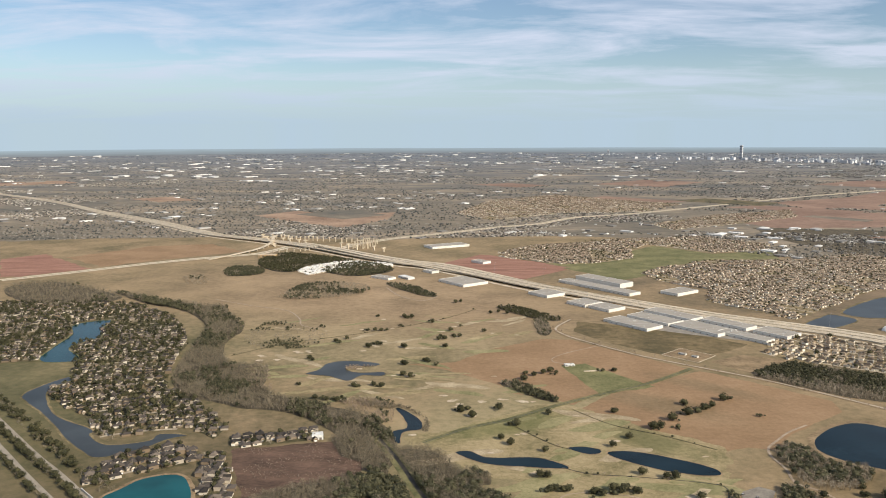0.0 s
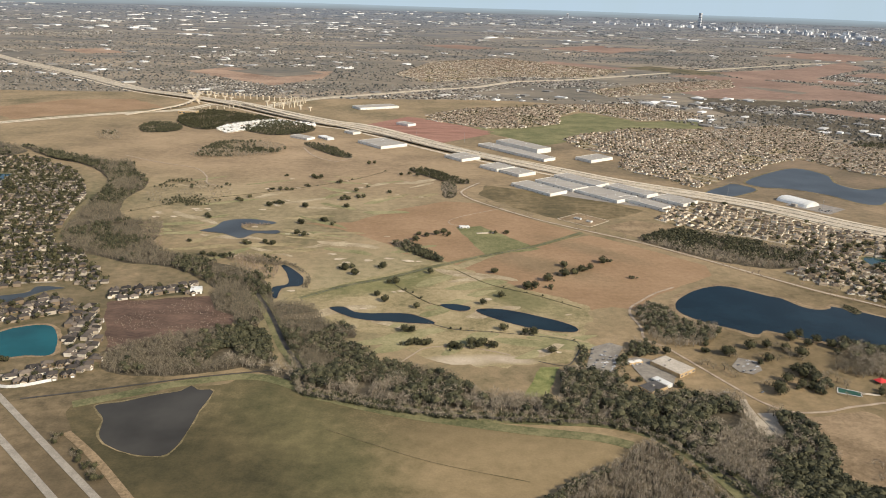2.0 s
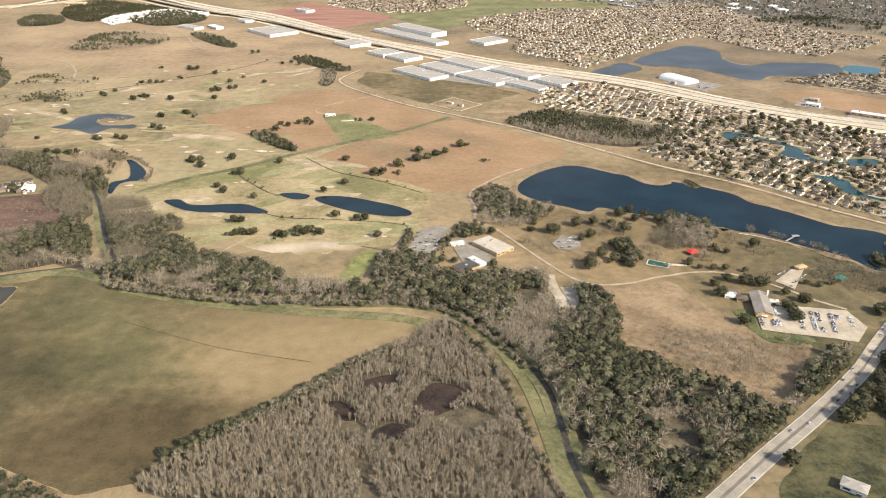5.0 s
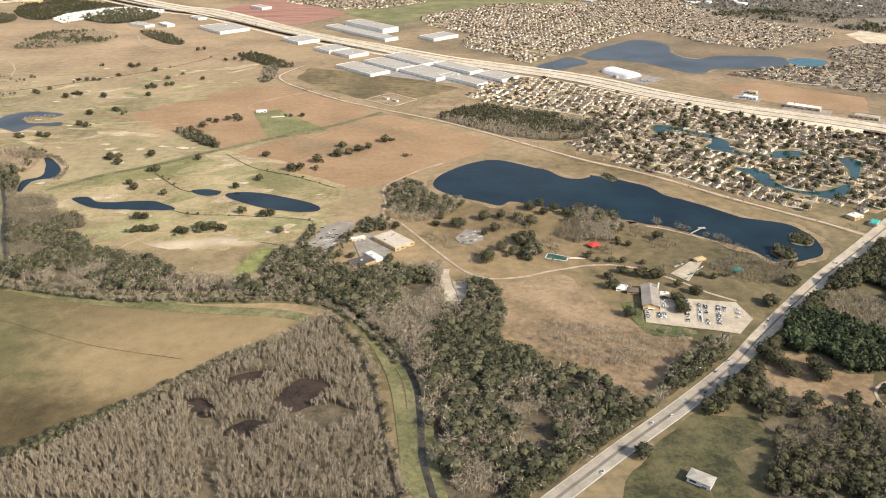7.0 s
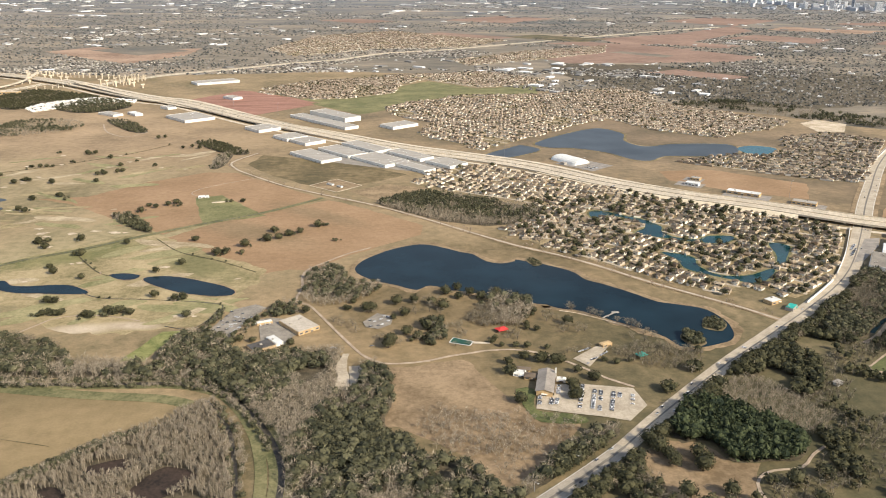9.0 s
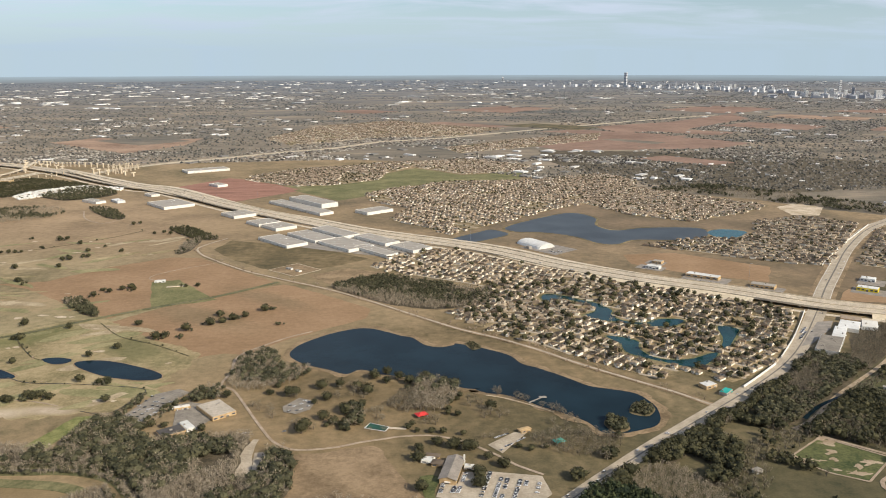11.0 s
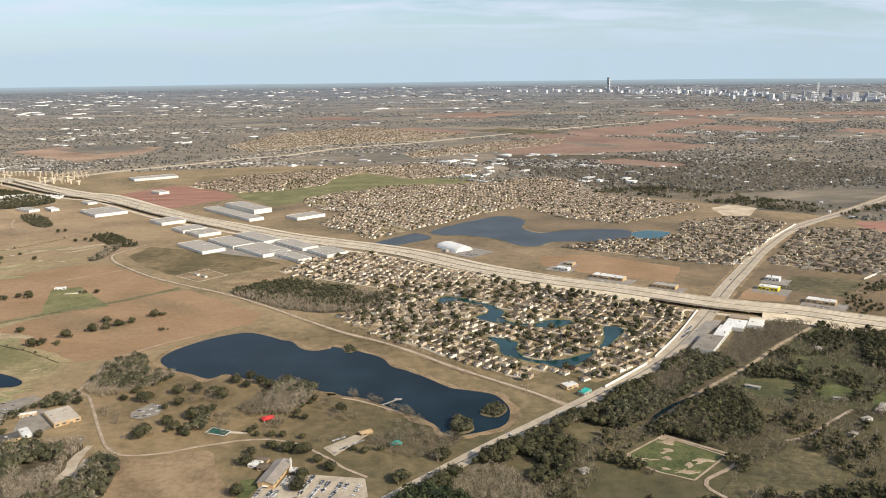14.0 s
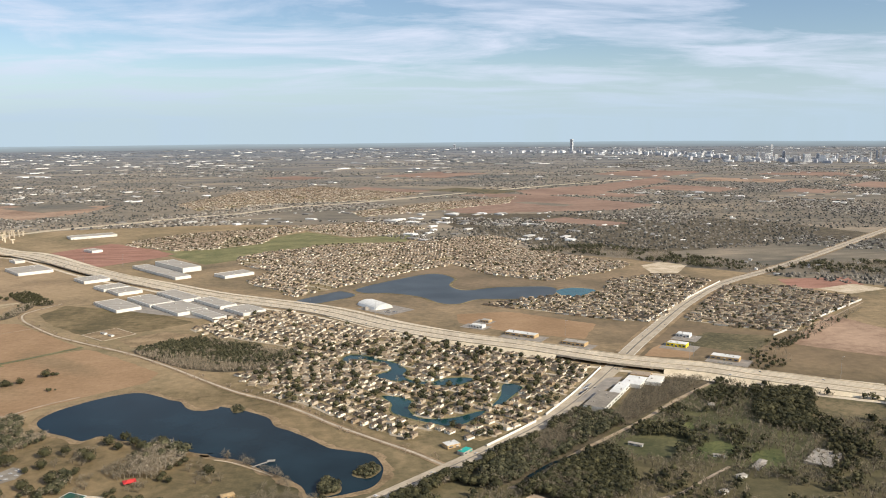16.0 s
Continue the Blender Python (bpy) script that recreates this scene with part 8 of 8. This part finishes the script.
MAIN = smooth_ring(main_road, 3, 0, closed=False)
for k_ in range(30):
    i_ = int(rng.uniform(8, np.searchsorted(MAIN[:, 1], 420)))
    w_ = MAIN[i_ + 1] - MAIN[i_]
    o_ = rng.choice([-1.6, -0.9, 0.9, 1.6]) * (1.0 if MAIN[i_][1] < 230 else 1.5)
    n_ = np.array([w_[1], -w_[0]]) / np.linalg.norm(w_) * o_
    copy_thing(car_, pose(MAIN[i_][0] + n_[0], MAIN[i_][1] + n_[1], (ROAD_TOP if MAIN[i_][1] < 150 else NORTH_TOP) + 0.004, 0, 0, math.degrees(math.atan2(w_[1], w_[0])) + (180 if o_ > 0 else 0)))


def row(x, y, turn, n, gap=0.75, lean=90):
    return [(x + k * gap * math.cos(radians(turn)), y + k * gap * math.sin(radians(turn)), turn + lean) for k in range(n) if rng.random() < 0.75]


MORE_CARS = row(322, 279, 51, 14) + row(326, 286, 51, 12) + row(314, 366, -38, 10) + row(337, 346.5, -38, 8) + row(254, 434, -50, 10) + row(257, 436, -50, 10) + row(394, 314, -38, 8) + row(104, 214, 20, 6) + row(99.5, 229, 20, 5)
for x, y, turn_ in MORE_CARS:
    copy_thing(car_, pose(x, y, 0.19, 0, 0, turn_))
FW = smooth_ring(freeway, 4, 0, closed=False)
FZ = freeway_height(FW)
for k_ in range(34):
    i_ = int(rng.uniform(np.searchsorted(FW[:, 0], -150), len(FW) - 2))
    w_ = FW[i_ + 1] - FW[i_]
    t_ = math.degrees(math.atan2(w_[1], w_[0]))
    o_ = rng.choice([-5.6, -4.4, -2.6, 2.6, 4.4, 5.6])
    n_ = np.array([w_[1], -w_[0]]) / np.linalg.norm(w_) * o_
    copy_thing(car_, pose(FW[i_][0] + n_[0], FW[i_][1] + n_[1], FZ[i_] + 0.025, 0, 0, t_ + (180 if o_ > 0 else 0)))


def lamp(x, y, h, turn, name, label, group):
    ob = new(name)
    ob.matrix_basis = pose(x, y, 0, 0, 0, turn)
    part("pole", tri_mesh("pole", *trunk(h, 0.06)), M_STEEL, ob)
    part("arm", tri_mesh("arm", *box(0.9, 0.06, 0.06, h - 0.08, 0.4)), M_STEEL, ob)
    part("lamp_head", tri_mesh("lamp_head", *box(0.35, 0.16, 0.08, h - 0.1, 0.9)), M_WHITE, ob)
    return tagged(ob, label, "lamp", group)


for x, y in lamps:
    lamp(x, y, 2.4, -45, "street_lamp", "grey steel street lamp beside the road", "street lamps")
for x, y in masts:
    lamp(x, y, 9, 0, "light_mast", "tall grey mast beside the freeway", "light masts")


# ---- far land: woods, roofs, town ----
def far_points(n, near, far, seed_z, level, spread=0.62):
    y = near * (far / near) ** rng.random(n)
    x = rng.uniform(0, 1, n) * (1.42 * y + 520) - spread * y - 60
    dense = np.array([noise.noise((a * 0.0018, b * 0.0042, seed_z)) + 0.5 * noise.noise((a * 0.006, b * 0.016, seed_z + 3)) for a, b in zip(x, y)])
    ok = dense > level
    return np.stack([x[ok], y[ok]], 1)


def off_fields(xy):
    keep = inside(xy, FAR_RING)
    for ring in (brown_far_1, brown_far_2, brown_far_3, orange_site, red_field, green_far, s3c, s3b, s3a, s3d, s4, s5, s6, s7):
        keep &= ~inside(xy, ring)
    for line, w in ((freeway, 12), (branch_w, 9), (branch_e, 9), (main_road, 4)):
        keep &= ~near_line(xy, line, w)
    return xy[keep]


FAR_RING = smooth_ring(far_land, 40, 0)
# a patchwork of fields and lots among the woods
PATCHWORK = []
for k_ in range(60):
    y = 700 * (4300 / 700) ** rng.random()
    x = rng.uniform(-0.62 * y - 60, 0.8 * y + 300)
    w, d, t = rng.uniform(0.02, 0.07) * y + 12, rng.uniform(0.015, 0.05) * y + 10, radians(rng.choice([-42, 48]) + rng.uniform(-5, 5))
    q_ = np.array([(-w, -d), (w * rng.uniform(0.7, 1), -d), (w, d * rng.uniform(0.6, 1)), (-w * rng.uniform(0.7, 1), d)])
    q_ = q_ @ np.array([[math.cos(t), math.sin(t)], [-math.sin(t), math.cos(t)]]) + (x, y)
    if inside(q_, FAR_RING).all() and not near_line(q_.mean(0)[None], freeway, 60 + w).any():
        PATCHWORK.append(q_)
        sheet("far_field", q_, 0.3, [M_FALLOW, M_CLAY, M_FALLOW, M_WEEDS, M_FALLOW, M_FAR][k_ % 6] if y < 1900 else M_FAR, "distant fallow field among woods", "field")


def off_patches(xy):
    keep = np.ones(len(xy), bool)
    for ring in PATCHWORK:
        keep &= ~inside(xy, ring)
    return xy[keep]


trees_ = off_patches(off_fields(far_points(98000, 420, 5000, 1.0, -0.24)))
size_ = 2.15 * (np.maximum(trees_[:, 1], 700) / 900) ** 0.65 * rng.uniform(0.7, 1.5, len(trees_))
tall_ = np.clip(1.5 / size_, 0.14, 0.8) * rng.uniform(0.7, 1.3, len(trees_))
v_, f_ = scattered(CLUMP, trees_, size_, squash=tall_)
tagged(part("far_trees", tri_mesh("far_trees", v_, f_), M_FARLEAF), "brown winter treetops of the far suburbs, hazed blue-grey in colour", "trees", kind="stuff")


def far_boxes(name, xy, wide, deep, high, mat, label):
    n = len(xy)
    turn = radians(-42) + rng.choice([0, np.pi / 2], n)
    v, f = box(1, 1, 1)
    pieces = np.repeat(v[None], n, 0) * np.stack([rng.uniform(*wide, n), rng.uniform(*deep, n), rng.uniform(*high, n)], 1)[:, None]
    c, s = np.cos(turn)[:, None], np.sin(turn)[:, None]
    q = np.stack([c * pieces[..., 0] - s * pieces[..., 1] + xy[:, :1], s * pieces[..., 0] + c * pieces[..., 1] + xy[:, 1:], pieces[..., 2]], -1)
    tagged(part(name, tri_mesh(name, q.reshape(-1, 3), (f[None] + (np.arange(n) * 8)[:, None, None]).reshape(-1, 3)), mat), label, "buildings", kind="stuff")


def far_rows(n):
    """Rows of houses in blocks, as far estates lie."""
    out = []
    for _ in range(n):
        y = 620 * (2600 / 620) ** rng.random()
        x = rng.uniform(-0.6 * y - 40, 0.78 * y + 260)
        w, d, t = rng.uniform(30, 90), rng.uniform(25, 70), radians(rng.choice([-42, 48]))
        u, v = np.meshgrid(np.arange(-w, w, 3.6), np.arange(-d, d, 5.0))
        g = np.stack([u.ravel(), v.ravel()], 1) + rng.normal(0, 0.5, (u.size, 2))
        g = g[rng.random(len(g)) < 0.5]
        out.append(g @ np.array([[math.cos(t), math.sin(t)], [-math.sin(t), math.cos(t)]]) + (x, y))
    return np.vstack(out)


far_boxes("far_houses", off_patches(off_fields(far_rows(60))), (1.6, 2.6), (1.4, 2.0), (0.7, 1.2), M_FARROOF, "far pale suburban houses in rows")
far_boxes("far_sheds", off_fields(far_points(1500, 430, 1500, 41.0, 0.0)), (1.5, 6), (1.2, 4), (0.6, 1.2), M_FARSHED, "scattered pale houses and sheds among far trees")
far_boxes("far_sheds", off_fields(far_points(2600, 700, 4900, 21.0, 0.12)), (4, 18), (4, 9), (0.8, 1.6), M_FARSHED, "far flat pale commercial roofs")
far_boxes("far_sheds", off_fields(far_points(1900, 1900, 4900, 31.0, 0.02)), (10, 44), (8, 16), (1.2, 2.6), M_FARSHED, "far flat pale commercial roofs near the town")


town_ = np.array([(q[0] + rng.normal(0, 70), q[1] + rng.normal(0, 60)) for q in (*TOWERS_NORTH, *TOWERS_SOUTH, *TOWERS_REST) for _ in range(5)])
far_boxes("town_blocks", town_, (8, 26), (8, 18), (3, 12), M_TOWER, "pale mid-rise blocks of the far town")


def tower(x, y, h, w, turn):
    ob = new("office_tower")
    ob.matrix_basis = pose(x, y, 0, 0, 0, turn)
    d = w * rng.uniform(0.7, 1.1)
    top = rng.choice([0.0, 0.06, 0.12])
    part("shaft", tri_mesh("shaft", *box(w * 0.85, d * 0.85, h * (1 - top))), M_TOWER, ob)
    if top:
        part("crown", tri_mesh("crown", *box(w * 0.55, d * 0.55, h * top, h * (1 - top))), M_TOWER, ob)
    part("podium", tri_mesh("podium", *box(w * 1.2, d * 1.2, h * 0.12)), M_TOWER, ob)
    for k in range(1, 9):
        part("window_band", tri_mesh("window_band", *box(w * 0.86, d * 0.86, h * (1 - top) / 40, h * (1 - top) * k / 9)), M_GLASS, ob)
    tagged(ob, "far pale office tower of the town skyline", "tower", "town skyline")


for k_, (x, y, h, w) in enumerate([*TOWERS_NORTH, *TOWERS_SOUTH, *TOWERS_REST]):
    slim_ = h > 48
    tower(x, y, h if slim_ else h * rng.uniform(0.42, 0.85), w * (0.9 if slim_ else rng.uniform(0.45, 0.8)), -40 + 10 * (k_ % 4))
